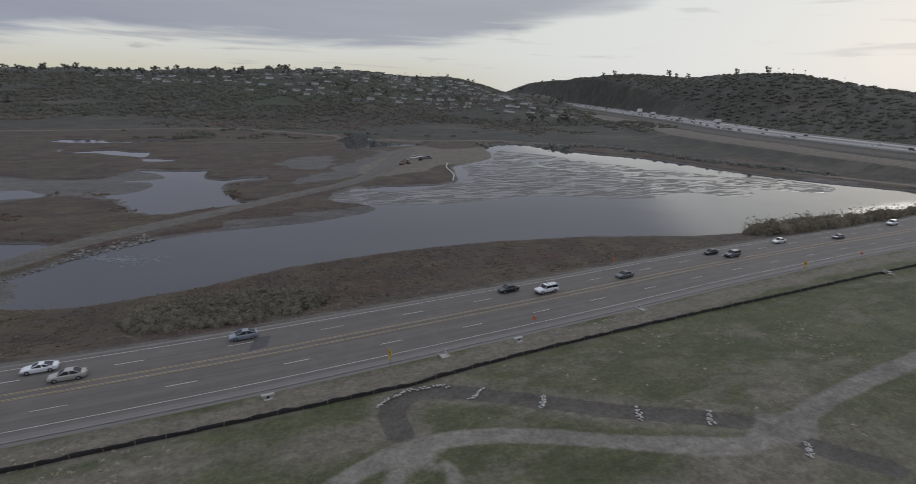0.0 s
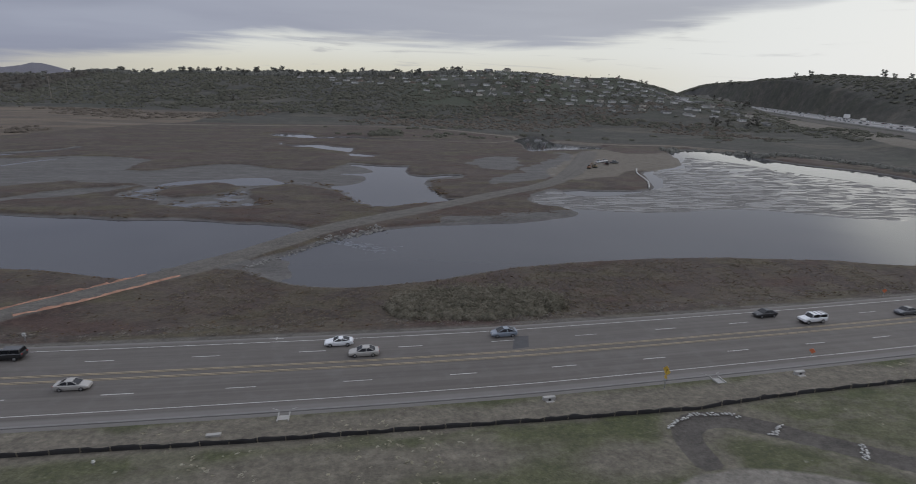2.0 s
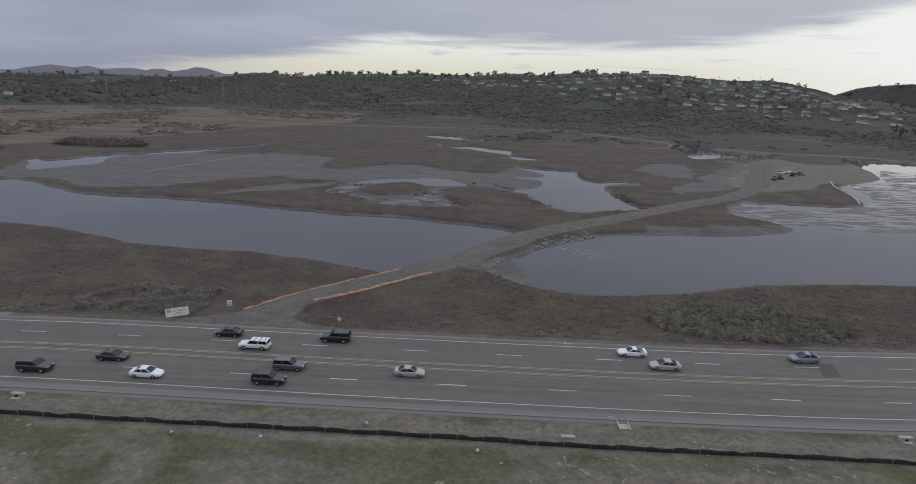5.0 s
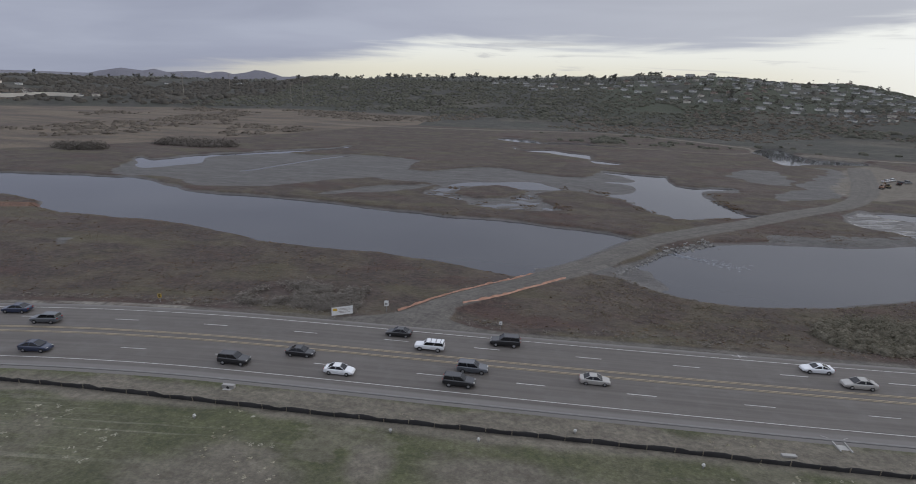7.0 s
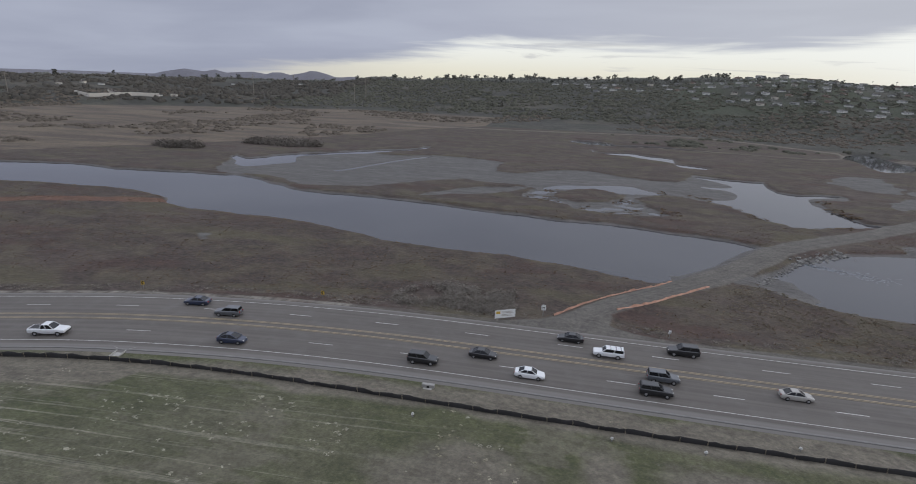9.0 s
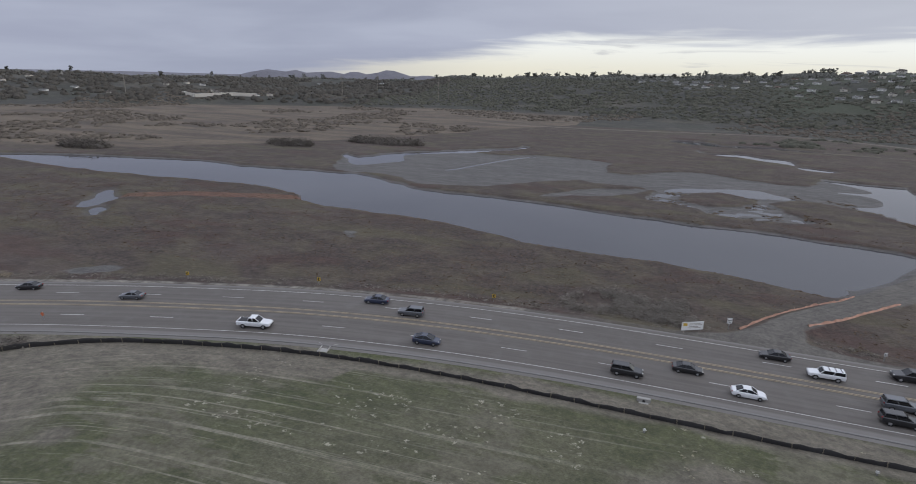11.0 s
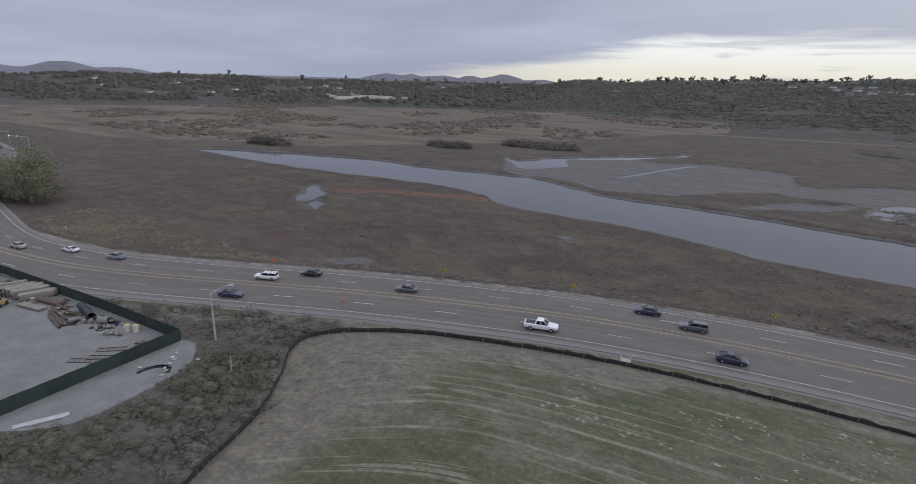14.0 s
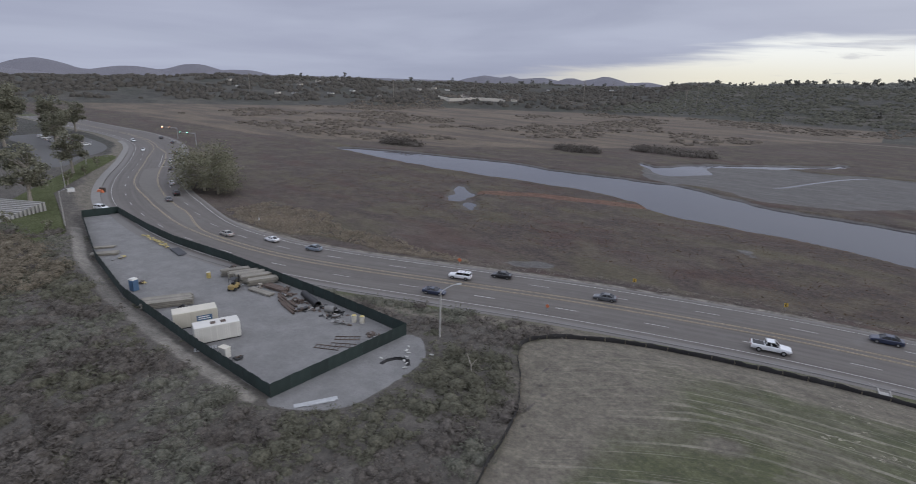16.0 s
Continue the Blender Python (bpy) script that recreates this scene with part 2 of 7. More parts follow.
    col = g.mix(mask("gravel", 0.08, 0.9), col, gravel)
    ditch = g.mix(n1, rgb(0.058, 0.052, 0.046), rgb(0.098, 0.088, 0.076))
    col = g.mix(mask("ditch", 0.1, 0.25), col, ditch)
    rust = g.mix(n1, rgb(0.11, 0.05, 0.03), rgb(0.16, 0.085, 0.055))
    col = g.mix(g.math("MULTIPLY", mask("rust", 0.2, 0.9), 0.8), col, rust)
    pools = g.step(0.47, 0.53, g.noise(g.stretch(pos, 0.5, 2.4, 1.0, radians(16)), 0.22, 7.0, 0.62))
    grain = g.math("MULTIPLY_ADD", g.step(0.3, 0.7, g.noise(pos, 1.6, 8.0, 0.8)), 0.62, 0.69)
    clump = g.math("MULTIPLY_ADD", g.step(0.3, 0.7, g.noise(g.stretch(pos, 0.7, 1.3), 0.4, 6.0, 0.7)), 0.4, 0.8)
    vary = g.math("MULTIPLY", grain, clump)
    vary = g.math("ADD", vary, g.math("MULTIPLY", g.math("SUBTRACT", 1.0, vary), g.math("MULTIPLY", mask("gravel", 0.08, 0.9), 0.75)))
    col = g.mix(1.0, col, g.n("CombineXYZ", vary, vary, vary).outputs[0], "MULTIPLY")
    wet = g.math("MAXIMUM", g.math("MULTIPLY", mud, g.math("MULTIPLY", g.step(0.46, 0.34, streak), 0.3)), g.math("MULTIPLY", mask("film", 0.2, 0.5), g.math("MULTIPLY_ADD", pools, 0.85, 0.35)))
    rough = g.math("SUBTRACT", g.math("MAXIMUM", g.math("MULTIPLY_ADD", wet, -0.72, 0.93), 0.09), g.math("MULTIPLY", mask("mud", 0.08, 0.35), 0.04))
    relief = g.math("MULTIPLY", g.math("ADD", n1, g.math("MULTIPLY", n4, 0.4)), g.math("SUBTRACT", 1.0, g.math("MINIMUM", wet, 0.97)))
    finish(g, col, rough, relief, 0.22)
    return m


def water_material():
    m, g = material("still_water")
    pos = g.n("NewGeometry").outputs["Position"]
    ripple = g.noise(g.stretch(pos, 1.0, 2.2, 1.0, radians(20)), 0.9, 4.0, 0.6)
    swell = g.noise(pos, 0.05, 3.0)
    col = g.mix(swell, rgb(0.05, 0.052, 0.059), rgb(0.064, 0.064, 0.071))
    b = g.n("BsdfPrincipled", Base_Color=col, Roughness=g.math("MULTIPLY_ADD", swell, 0.04, 0.01), IOR=1.333)
    g.tree.links.new(g.n("Bump", Height=ripple, Distance=0.02, Strength=0.10).outputs[0], b.inputs["Normal"])
    g.n("OutputMaterial", b)
    return m


def asphalt_material():
    m, g = material("worn_asphalt")
    pos = g.n("NewGeometry").outputs["Position"]
    across = g.attr("across")
    n1, n2 = g.noise(pos, 0.35, 6.0, 0.6), g.noise(pos, 14.0, 3.0, 0.7)
    along = g.noise(g.n("CombineXYZ", g.math("MULTIPLY", across, 1.0), g.math("MULTIPLY", g.attr("along"), 0.02), 0.0).outputs[0], 1.1, 4.0, 0.6)
    col = g.mix(g.step(0.3, 0.7, along), rgb(0.10, 0.088, 0.078), rgb(0.136, 0.122, 0.109))
    col = g.mix(g.math("MULTIPLY", g.step(0.45, 0.75, n1), 0.35), col, rgb(0.178, 0.168, 0.16))
    col = g.mix(g.math("MULTIPLY", g.step(9.0, 9.6, g.math("ABSOLUTE", across)), 0.55), col, rgb(0.215, 0.205, 0.192))
    col = g.mix(g.math("MULTIPLY", n2, 0.25), col, rgb(0.06, 0.06, 0.06))
    finish(g, col, 0.82, n2, 0.01)
    return m


M_GROUND, M_WATER, M_ASPHALT = ground_material(), water_material(), asphalt_material()
M_WHITE = plain("worn_white_paint", (0.45, 0.44, 0.42), 0.7, vary=0.3, scale=1.2)
M_YELLOW = plain("worn_yellow_paint", (0.27, 0.22, 0.145), 0.75, vary=0.35, scale=0.9)

# ---- plan ----
def smooth(lo, hi, x):
    t = np.clip((x - lo) / (hi - lo), 0, 1)
    return t * t * (3 - 2 * t)


def lattice(ix, iy, seed):
    h = (ix.astype(np.int64) * 374761393 + iy.astype(np.int64) * 668265263 + seed * 974634777) & 0xFFFFFFFF
    h = ((h ^ (h >> 13)) * 1274126177) & 0xFFFFFFFF
    return ((h ^ (h >> 16)) & 0xFFFF) / 65535.0


def ripple(x, y, size, seed=0, octaves=3):
    """Smooth noise about 0, between -1 and 1, at that size in metres."""
    out, amp, tot = np.zeros_like(x, dtype=float), 1.0, 0.0
    for o in range(octaves):
        u, v = x / size, y / size
        i, j = np.floor(u), np.floor(v)
        fu, fv = u - i, v - j
        fu, fv = fu * fu * (3 - 2 * fu), fv * fv * (3 - 2 * fv)
        a, b = lattice(i, j, seed + o), lattice(i + 1, j, seed + o)
        c, d = lattice(i, j + 1, seed + o), lattice(i + 1, j + 1, seed + o)
        out += amp * ((a + (b - a) * fu) * (1 - fv) + (c + (d - c) * fu) * fv - 0.5) * 2
        tot, amp, size = tot + amp, amp * 0.5, size * 0.5
    return out / tot


def spline(pts, n=6, closed=False):
    """A smooth line through the points."""
    p = np.array(pts, float)
    q = np.vstack([p[-1:], p, p[:2]]) if closed else np.vstack([2 * p[0] - p[1], p, 2 * p[-1] - p[-2]])
    out = []
    for k in range(1, len(q) - 2):
        a, b, c, d = q[k - 1:k + 3]
        for t in np.arange(n) / n:
            out.append(0.5 * (2 * b + (c - a) * t + (2 * a - 5 * b + 4 * c - d) * t * t + (3 * b - a - 3 * c + d) * t ** 3))
    if not closed:
        out.append(p[-1])
    return np.array(out)


def to_line(x, y, line):
    """Distance to a line, the signed distance (left of it is positive), the way along it and the line's third number there."""
    best, sign, along, third = np.full(x.shape, 1e9), np.ones(x.shape), np.zeros(x.shape), np.zeros(x.shape)
    s = 0.0
    for a, b in zip(line[:-1], line[1:]):
        dx, dy = b[0] - a[0], b[1] - a[1]
        l2 = dx * dx + dy * dy + 1e-12
        t = np.clip(((x - a[0]) * dx + (y - a[1]) * dy) / l2, 0, 1)
        d = np.hypot(x - a[0] - t * dx, y - a[1] - t * dy)
        m = d < best
        best = np.where(m, d, best)
        sign = np.where(m, np.sign(dx * (y - a[1]) - dy * (x - a[0]) + 1e-9), sign)
        along = np.where(m, s + t * math.sqrt(l2), along)
        if len(a) > 2:
            third = np.where(m, a[2] + t * (b[2] - a[2]), third)
        s += math.sqrt(l2)
    return best, best * sign, along, third


def inside(x, y, ring):
    """Signed distance to a closed ring, positive inside."""
    ring = np.vstack([ring, ring[:1]])
    best, odd = np.full(x.shape, 1e9), np.zeros(x.shape, bool)
    for a, b in zip(ring[:-1], ring[1:]):
        dx, dy = b[0] - a[0], b[1] - a[1]
        t = np.clip(((x - a[0]) * dx + (y - a[1]) * dy) / (dx * dx + dy * dy + 1e-12), 0, 1)
        best = np.minimum(best, np.hypot(x - a[0] - t * dx, y - a[1] - t * dy))
        if dy:
            odd ^= ((a[1] > y) != (b[1] > y)) & (x < a[0] + dx * (y - a[1]) / dy)
    return np.where(odd, best, -best)


WATER = -2.0
ROAD = spline([(420, 112), (300, 100), (205, 92), (156, 90.5), (107, 88), (70, 85), (42, 83), (20, 81.6), (0, 80.6), (-26, 80.2), (-60, 80.3), (-99, 80.8), (-118, 80.5),
               (-137, 79), (-156, 76), (-174, 71.3), (-194, 65), (-215, 57), (-234, 49.8), (-250, 45), (-264, 42.8), (-279, 42), (-296, 43), (-317, 46.5), (-339, 53),
               (-364, 64), (-403, 84), (-450, 104), (-500, 112), (-560, 112), (-660, 112)], 8)
FENCE = spline([(260, 71), (156, 69), (98, 67.4), (67, 66.6), (43, 65.4), (33, 64.5), (22, 63.5), (7, 63.4), (-13, 63.5), (-33, 63.5), (-52, 64), (-96, 64.3), (-128, 65), (-147, 63.8), (-162, 61), (-176, 57), (-184.5, 52), (-189, 46.5),
                (-188.5, 42), (-185, 37), (-180.5, 29), (-177.5, 18), (-172, 0), (-160, -25)], 6)
FIELD = np.vstack([FENCE, [(-140, -70), (260, -70)]])
RIVER = spline([(-392, 176), (-328, 167), (-294, 166), (-265, 168), (-238, 168), (-218, 163), (-209, 155), (-190, 150), (-167, 149), (-143, 143), (-126, 136), (-103, 134), (-80, 129), (-63, 125),
                (-52, 134), (-44, 144), (-33, 160), (-62, 171), (-97, 176), (-139, 185), (-179, 188), (-196, 197), (-221, 207), (-271, 203), (-300, 207), (-330, 200), (-364, 192)], 5, True)
LAGOON = spline([(-41, 131), (-35, 140), (-26, 150), (-15, 158), (-1, 163), (17, 165.5), (36, 168), (48, 172), (54, 179), (50, 192), (52, 208), (67, 217), (98, 217), (112, 237),
                 (123, 264), (160, 293), (184, 346), (200, 364), (228, 359), (240, 302), (262, 273), (268, 232), (276, 197), (292, 160), (318, 125), (300, 104), (245, 108), (192, 113),
                 (150, 113), (128, 117), (100, 125), (66, 130), (39, 129), (18, 126), (5, 122), (-8, 117), (-22, 116), (-34, 120)], 4, True)
FLATS = spline([(45, 188), (56, 183), (66, 181), (79, 178), (91, 178), (102, 180), (111, 182), (128, 179), (138, 174), (148, 168), (165, 163), (180, 169), (191, 169), (203, 155), (212, 154), (227, 164), (244, 155), (254, 150),
                (274, 155), (279, 163), (277, 174), (268, 193), (251, 197), (245, 211), (228, 236), (212, 269), (207, 293), (196, 310), (182, 326), (164, 298), (151, 279), (135, 273), (126, 264), (119, 242), (110, 226), (93, 214),
                (78, 208), (65, 208), (58, 216), (48, 207), (43, 197)], 3, True)
FLATS_CHANNEL = spline([(190, 211), (218, 205), (233, 200), (241, 192), (237, 190), (214, 201)], 3, True)
POND_NORTH = [(-234, 215), (-239, 227), (-249, 249), (-253, 261), (-243, 254), (-236, 262), (-228, 279), (-216, 290), (-196, 309), (-179, 324), (-174, 339), (-168, 332), (-176, 313), (-191, 295), (-173, 293), (-158, 300), (-139, 299),
              (-118, 292), (-120, 278), (-118, 260), (-106, 257), (-99, 268), (-85, 277), (-73, 279), (-62, 268), (-45, 263), (-32, 268), (-26, 286), (-9, 281), (6, 281), (2, 269), (3, 255), (11, 252), (26, 256), (25, 244), (14, 238)]
POND_SOUTH = [(9, 226), (10, 213), (12, 204), (18, 200), (4, 194), (-11, 188), (-19, 192), (-23, 198), (-25, 208), (-31, 219), (-40, 224), (-48, 228), (-55, 222), (-60, 216), (-57, 203), (-54, 195), (-51, 190), (-66, 188), (-79, 188), (-85, 196),
              (-98, 204), (-103, 209), (-99, 218), (-97, 224), (-108, 229), (-120, 231), (-127, 233), (-136, 228), (-148, 216), (-158, 204), (-175, 198), (-188, 197), (-196, 207), (-211, 210), (-222, 210)]
POND = spline(POND_NORTH + POND_SOUTH, 2, True)
POOL_EAST = spline([(-26, 284), (-9, 281), (5, 279), (2, 268), (3, 253), (9, 251), (26, 254), (18, 249), (11, 243), (7, 231), (9, 222), (10, 212), (11, 205), (17, 201), (2, 196), (-8, 193), (-14, 194), (-19, 202), (-21, 214), (-25, 219), (-31, 225),
                    (-24, 228), (-18, 236), (-16, 246), (-19, 252), (-28, 256), (-17, 257), (-13, 262), (-16, 272)], 3, True)
POOL_MID = spline([(-94, 226), (-88, 235), (-77, 239), (-59, 244), (-54, 238), (-48, 231), (-63, 229), (-68, 231), (-76, 234), (-85, 229)], 3, True)
POOL_WEST = spline([(-254, 256), (-252, 259), (-241, 252), (-235, 260), (-227, 276), (-215, 288), (-195, 306), (-178, 321), (-173, 336), (-169, 332), (-171, 319), (-192, 297), (-212, 281), (-221, 272), (-221, 262), (-216, 249), (-221, 241), (-225, 233),
                    (-229, 229), (-236, 234), (-245, 246)], 3, True)
TONGUE = spline([(-138, 194), (-131, 205), (-123, 214), (-110, 222), (-101, 223), (-109, 211), (-121, 201), (-131, 195)], 3, True)
MUD_PATCHES = [spline(p, 3, True) for p in ([(33, 287), (49, 312), (70, 312), (63, 286), (51, 268), (42, 270)], [(88, 311), (106, 331), (96, 301), (72, 260), (56, 243), (38, 233), (53, 258)],
                                            [(-57, 128), (-48, 125), (-41, 124), (-36, 121), (-38, 127), (-42, 133)],
                                            [(-181, 126), (-174, 129), (-172, 120), (-177, 121)], [(-217, 78), (-205, 80), (-203, 86), (-212, 83)])]
LANDING = spline([(70, 257), (94, 298), (118, 338), (139, 350), (148, 330), (176, 340), (176, 322), (146, 275), (121, 267), (92, 246), (74, 240)], 3, True)
MARSH_OVAL = spline([(72, 231), (89, 243), (101, 234), (104, 221), (91, 210), (78, 209), (69, 215)], 3, True)
DRIVEWAY = spline([(-97, 89), (-94.4, 92.7), (-88.8, 95.2), (-84.7, 99.9), (-76.5, 100.2), (-77.0, 96.2), (-73.3, 93.2), (-67, 90)], 3, True)
ISLET = spline([(-90, 210), (-88, 219), (-84, 225), (-75, 230), (-68, 226), (-64, 219), (-67, 212), (-71, 205), (-78, 203), (-84, 204)], 3, True)
RILL = spline([(-187, 234), (-183, 241), (-176, 261), (-167, 283), (-158, 297)], 5)
CREEK = spline([(-71, 377), (-67, 361), (-49, 368), (-37, 358), (-25, 351), (-26, 332), (-33, 335), (-48, 350), (-64, 355)], 3, True)
CREEK_TAIL = spline([(-26, 327), (-12, 320), (-14, 312), (-23, 312)], 3, True)
PUDDLE = spline([(-267, 120), (-274, 131), (-279, 139), (-280, 144), (-275, 142), (-265, 133), (-263, 127), (-255, 121), (-249, 113), (-252, 112), (-258, 116), (-261, 122), (-262, 119)], 3, True)
CANAL = spline([(92, 406), (105, 430), (124, 443), (121, 405), (129, 390), (148, 380), (140, 360), (122, 356), (105, 353), (86, 345), (93, 388)], 4, True)
NORTH_POOL = spline([(-84, 424), (-75, 436), (-57, 427), (-51, 413), (-30, 421), (-1, 409), (0, 400), (-30, 404), (-55, 402), (-72, 407)], 4, True)
CAUSEWAY = spline([(-84, 86), (-82, 95), (-79, 101.5), (-72, 109.5), (-65, 116.5), (-57, 124), (-48, 133), (-40, 143), (-30, 156), (-15, 169), (5, 184), (28, 203), (52, 221), (68, 238), (85, 264), (104, 300), (122, 336)], 6)
BERM = spline([(-55, 409), (11, 393), (71, 385), (96, 414), (89, 438)], 5)
DIKE = spline([(-240, 478), (-186, 474), (-93, 484), (7, 498), (54, 472), (109, 412), (158, 380), (212, 374), (262, 318), (290, 240), (306, 170), (340, 100)], 5)
FREEWAY = spline([(420, -60), (424, 60), (428, 190), (438, 250), (456, 334), (512, 448), (575, 607), (700, 900), (800, 1136), (960, 1560)], 5)
YARD = np.array([(-313.5, 28), (-312, 36), (-290, 34.2), (-275, 33.8), (-255, 35.6), (-225, 36.4), (-205, 36.2), (-205.5, 13), (-224, 13), (-251, 14), (-275, 18)])
SOUTH_PATH = np.array([(-207, 11), (-224, 10.6), (-250, 11.8), (-277, 16), (-302, 23)])
APRON = spline([(-206, 14), (-202, 13), (-197, 18), (-197, 28), (-199, 34), (-205, 36)], 4, True)
TRACK = spline([(-6, 30), (3, 41), (9, 47), (15, 49.8), (22.3, 50.4), (28.9, 48.7), (34.8, 45.7), (40.2, 42.1), (48.8, 37.6), (55, 35.6), (65.9, 37.1), (73.5, 38.2), (90.7, 39.5), (150, 42), (260, 44)], 5)
DITCH = spline([(19, 53.5), (19.5, 58.5), (22, 61.2), (26, 61.3), (30.2, 59), (33.5, 56.6), (39.3, 52.1), (44.8, 47.5), (53.6, 41.8), (58.5, 38), (60.5, 33), (65, 27)], 5)
RIDGE = spline([(-1150, 250, 22), (-971, 556, 26), (-911, 778, 23), (-758, 1132, 22), (-542, 1120, 27), (-352, 1000, 35), (-237, 974, 39), (-96, 948, 43), (56, 901, 45), (206, 879, 56), (310, 848, 50), (387, 794, 43),
                (453, 781, 31), (520, 860, 27)], 4)
RIDGE_EAST = spline([(1150, 1720, 60), (1000, 1420, 62), (905, 1170, 65), (840, 960, 72), (795, 800, 70), (773, 716, 65), (764, 619, 70), (765, 525, 71), (760, 447, 58), (735, 355, 47), (700, 250, 38), (690, 80, 30)], 4)
KNOLL = spline([(-720, 520, 9), (-630, 600, 14), (-540, 655, 13), (-430, 700, 9)], 4)
PEAKS = [(-2700, 660, 62, 230), (-2575, 930, 44, 260), (-2481, 1138, 64, 190), (-2400, 1300, 40, 260), (-2236, 2794, 62, 130), (-2080, 2880, 50, 190), (-1900, 3000, 48, 220), (-1151, 2250, 58, 170), (-1290, 2180, 50, 160),
         (-2300, 300, 36, 420), (-1000, 2300, 40, 200), (-2800, 100, 50, 300)]


def land(x, y, covers=False):
    """Height of the ground, and if asked what covers it, as fields that are positive inside each cover."""
    wx, wy = x + 5.0 * ripple(x, y, 34, 3, 2) + 4.0 * ripple(x, y, 9, 5, 3), y + 5.0 * ripple(x, y, 34, 4, 2) + 4.0 * ripple(x, y, 9, 6, 3)
    fine = smooth(-400, -335, x) * smooth(350, 285, x) * smooth(410, 345, y)
    marsh = -1.12 + (0.16 * ripple(x, y, 7, 1) + 0.10 * ripple(x, y, 2.4, 2, 2)) * fine
    far = smooth(330, 620, np.hypot(x + 60, y))
    z = marsh + far * 1.2
    # ridges and far peaks
    hills = np.full(x.shape, -9.0)
    rough = ripple(x, y, 90, 11, 4)
    d, _, _, h = to_line(x, y, RIDGE)
    hills = np.maximum(hills, (h + 3 + 5 * rough) * (0.5 + 0.5 * np.cos(np.clip(d / 400, 0, 1) * math.pi)) - 3 + 2.5 * rough * smooth(400, 200, d))
    d, _, _, h = to_line(x, y, RIDGE_EAST)
    fd, _, _, _ = to_line(x, y, FREEWAY)
    hills = (hills + 4) * smooth(38, 150, fd) - 4
    hills = np.maximum(hills, (h + 4 + 4 * rough) * (0.5 + 0.5 * np.cos(np.clip(d / 245, 0, 1) * math.pi)) - 4)
    d, _, _, h = to_line(x, y, KNOLL)
    hills = np.maximum(hills, (h + 3 + 4 * rough) * (0.5 + 0.5 * np.cos(np.clip(d / 130, 0, 1) * math.pi)) - 3)
    for px, py, ph, pr in PEAKS:
        r = np.hypot(x - px, y - py) / (pr * 1.1)
        hills = np.maximum(hills, (ph * 0.94 + 4) * (1 - smooth(0, 1, r)) * (1 + 0.12 * rough) - 4)
    _, fside, _, _ = to_line(x, y, FREEWAY)
    # freeway bank
    bank = 8.2 - 9.9 * smooth(36, 128, fd) + 0.8 * smooth(60, 75, fd) * smooth(98, 80, fd)
    fork = smooth(40, 34, fd)
    z = np.maximum(z, np.maximum(hills, bank))
    z = z * (1 - fork) + 8.2 * fork
    # dike and causeway
    dd, _, _, _ = to_line(x, y, DIKE)
    z = np.maximum(np.maximum(z, -0.5 - smooth(3.5, 9, dd) * 3), -0.8 - smooth(2, 6, to_line(x, y, BERM)[0]) * 3)
    px, py = x + 1.6 * ripple(x, y, 11, 25, 3), y + 1.6 * ripple(x, y, 11, 26, 3)
    isle = np.maximum(inside(px, py, ISLET), -9)
    pond = np.maximum(np.minimum(inside(px, py, POND), -isle), inside(px, py, TONGUE))
    wet = pond + 2.0 * ripple(x, y * 1.6, 6, 23, 3) * smooth(9, 2, np.abs(pond))
    fringe = np.maximum(smooth(1.25, 0.8, np.hypot((x + 72) / 36, (y - 207) / 23)), smooth(1.2, 0.8, np.hypot((x + 12) / 34, (y - 203) / 16)))
    slop = -1.84 + 0.06 * ripple(x, y, 16, 21) + 0.04 * ripple(x, y * 2, 5, 22)
    slop = slop * (1 - fringe) + (-1.99 + 0.16 * ripple(x, y * 1.7, 5, 27, 3)) * fringe
    for pool in (POOL_EAST, POOL_MID, POOL_WEST):
        slop -= 0.40 * smooth(-2.0, 1.6, inside(px, py, pool))
    t = smooth(-1.4, 1.2, wet)
    z = z * (1 - t) + slop * t
    flats = inside(px, py, FLATS)
    stripe = ripple(x + 0.4 * y, y * 2.8 - 0.5 * x, 10, 31, 3) + 0.35 * ripple(x, y * 2.2, 40, 33, 2)
    lag, riv = inside(px, py, LAGOON), inside(px, py, RIVER)
    for field, slope in ((lag, 0.28), (riv, 0.42), (inside(px, py, CANAL), 0.3), (inside(px, py, NORTH_POOL), 0.25), (inside(px, py, CREEK), 0.25), (inside(px, py, CREEK_TAIL), 0.25), (inside(px, py, PUDDLE) - 0.9 + 1.6 * ripple(x, y, 5, 86, 2), 0.25)):
        dip = WATER - np.clip(field * slope, -3.0, 1.6)
        z = np.where(field > -3.5, np.minimum(z, dip), z)
    rl, _, _, _ = to_line(x, y, RILL)
    z = np.minimum(z, WATER - (0.9 - rl) * 0.2 + np.where(rl > 3, 9, 0))
    f = smooth(-1.6, 1.2, flats)
    firm = smooth(150, 70, np.hypot(x - 70, (y - 190) * 1.6))
    z = z * (1 - f) + (WATER + 0.035 + 0.05 * firm + (0.10 - 0.06 * firm) * stripe - 0.3 * smooth(-1, 1.5, inside(px, py, FLATS_CHANNEL))) * f
    spits = np.maximum.reduce([inside(wx, wy, p) for p in MUD_PATCHES]) + 3 * ripple(x, y * 1.8, 12, 84)
    z = np.where(spits > -4, np.maximum(z, -1.82 + np.clip(spits, -4, 0) * 0.12), z)
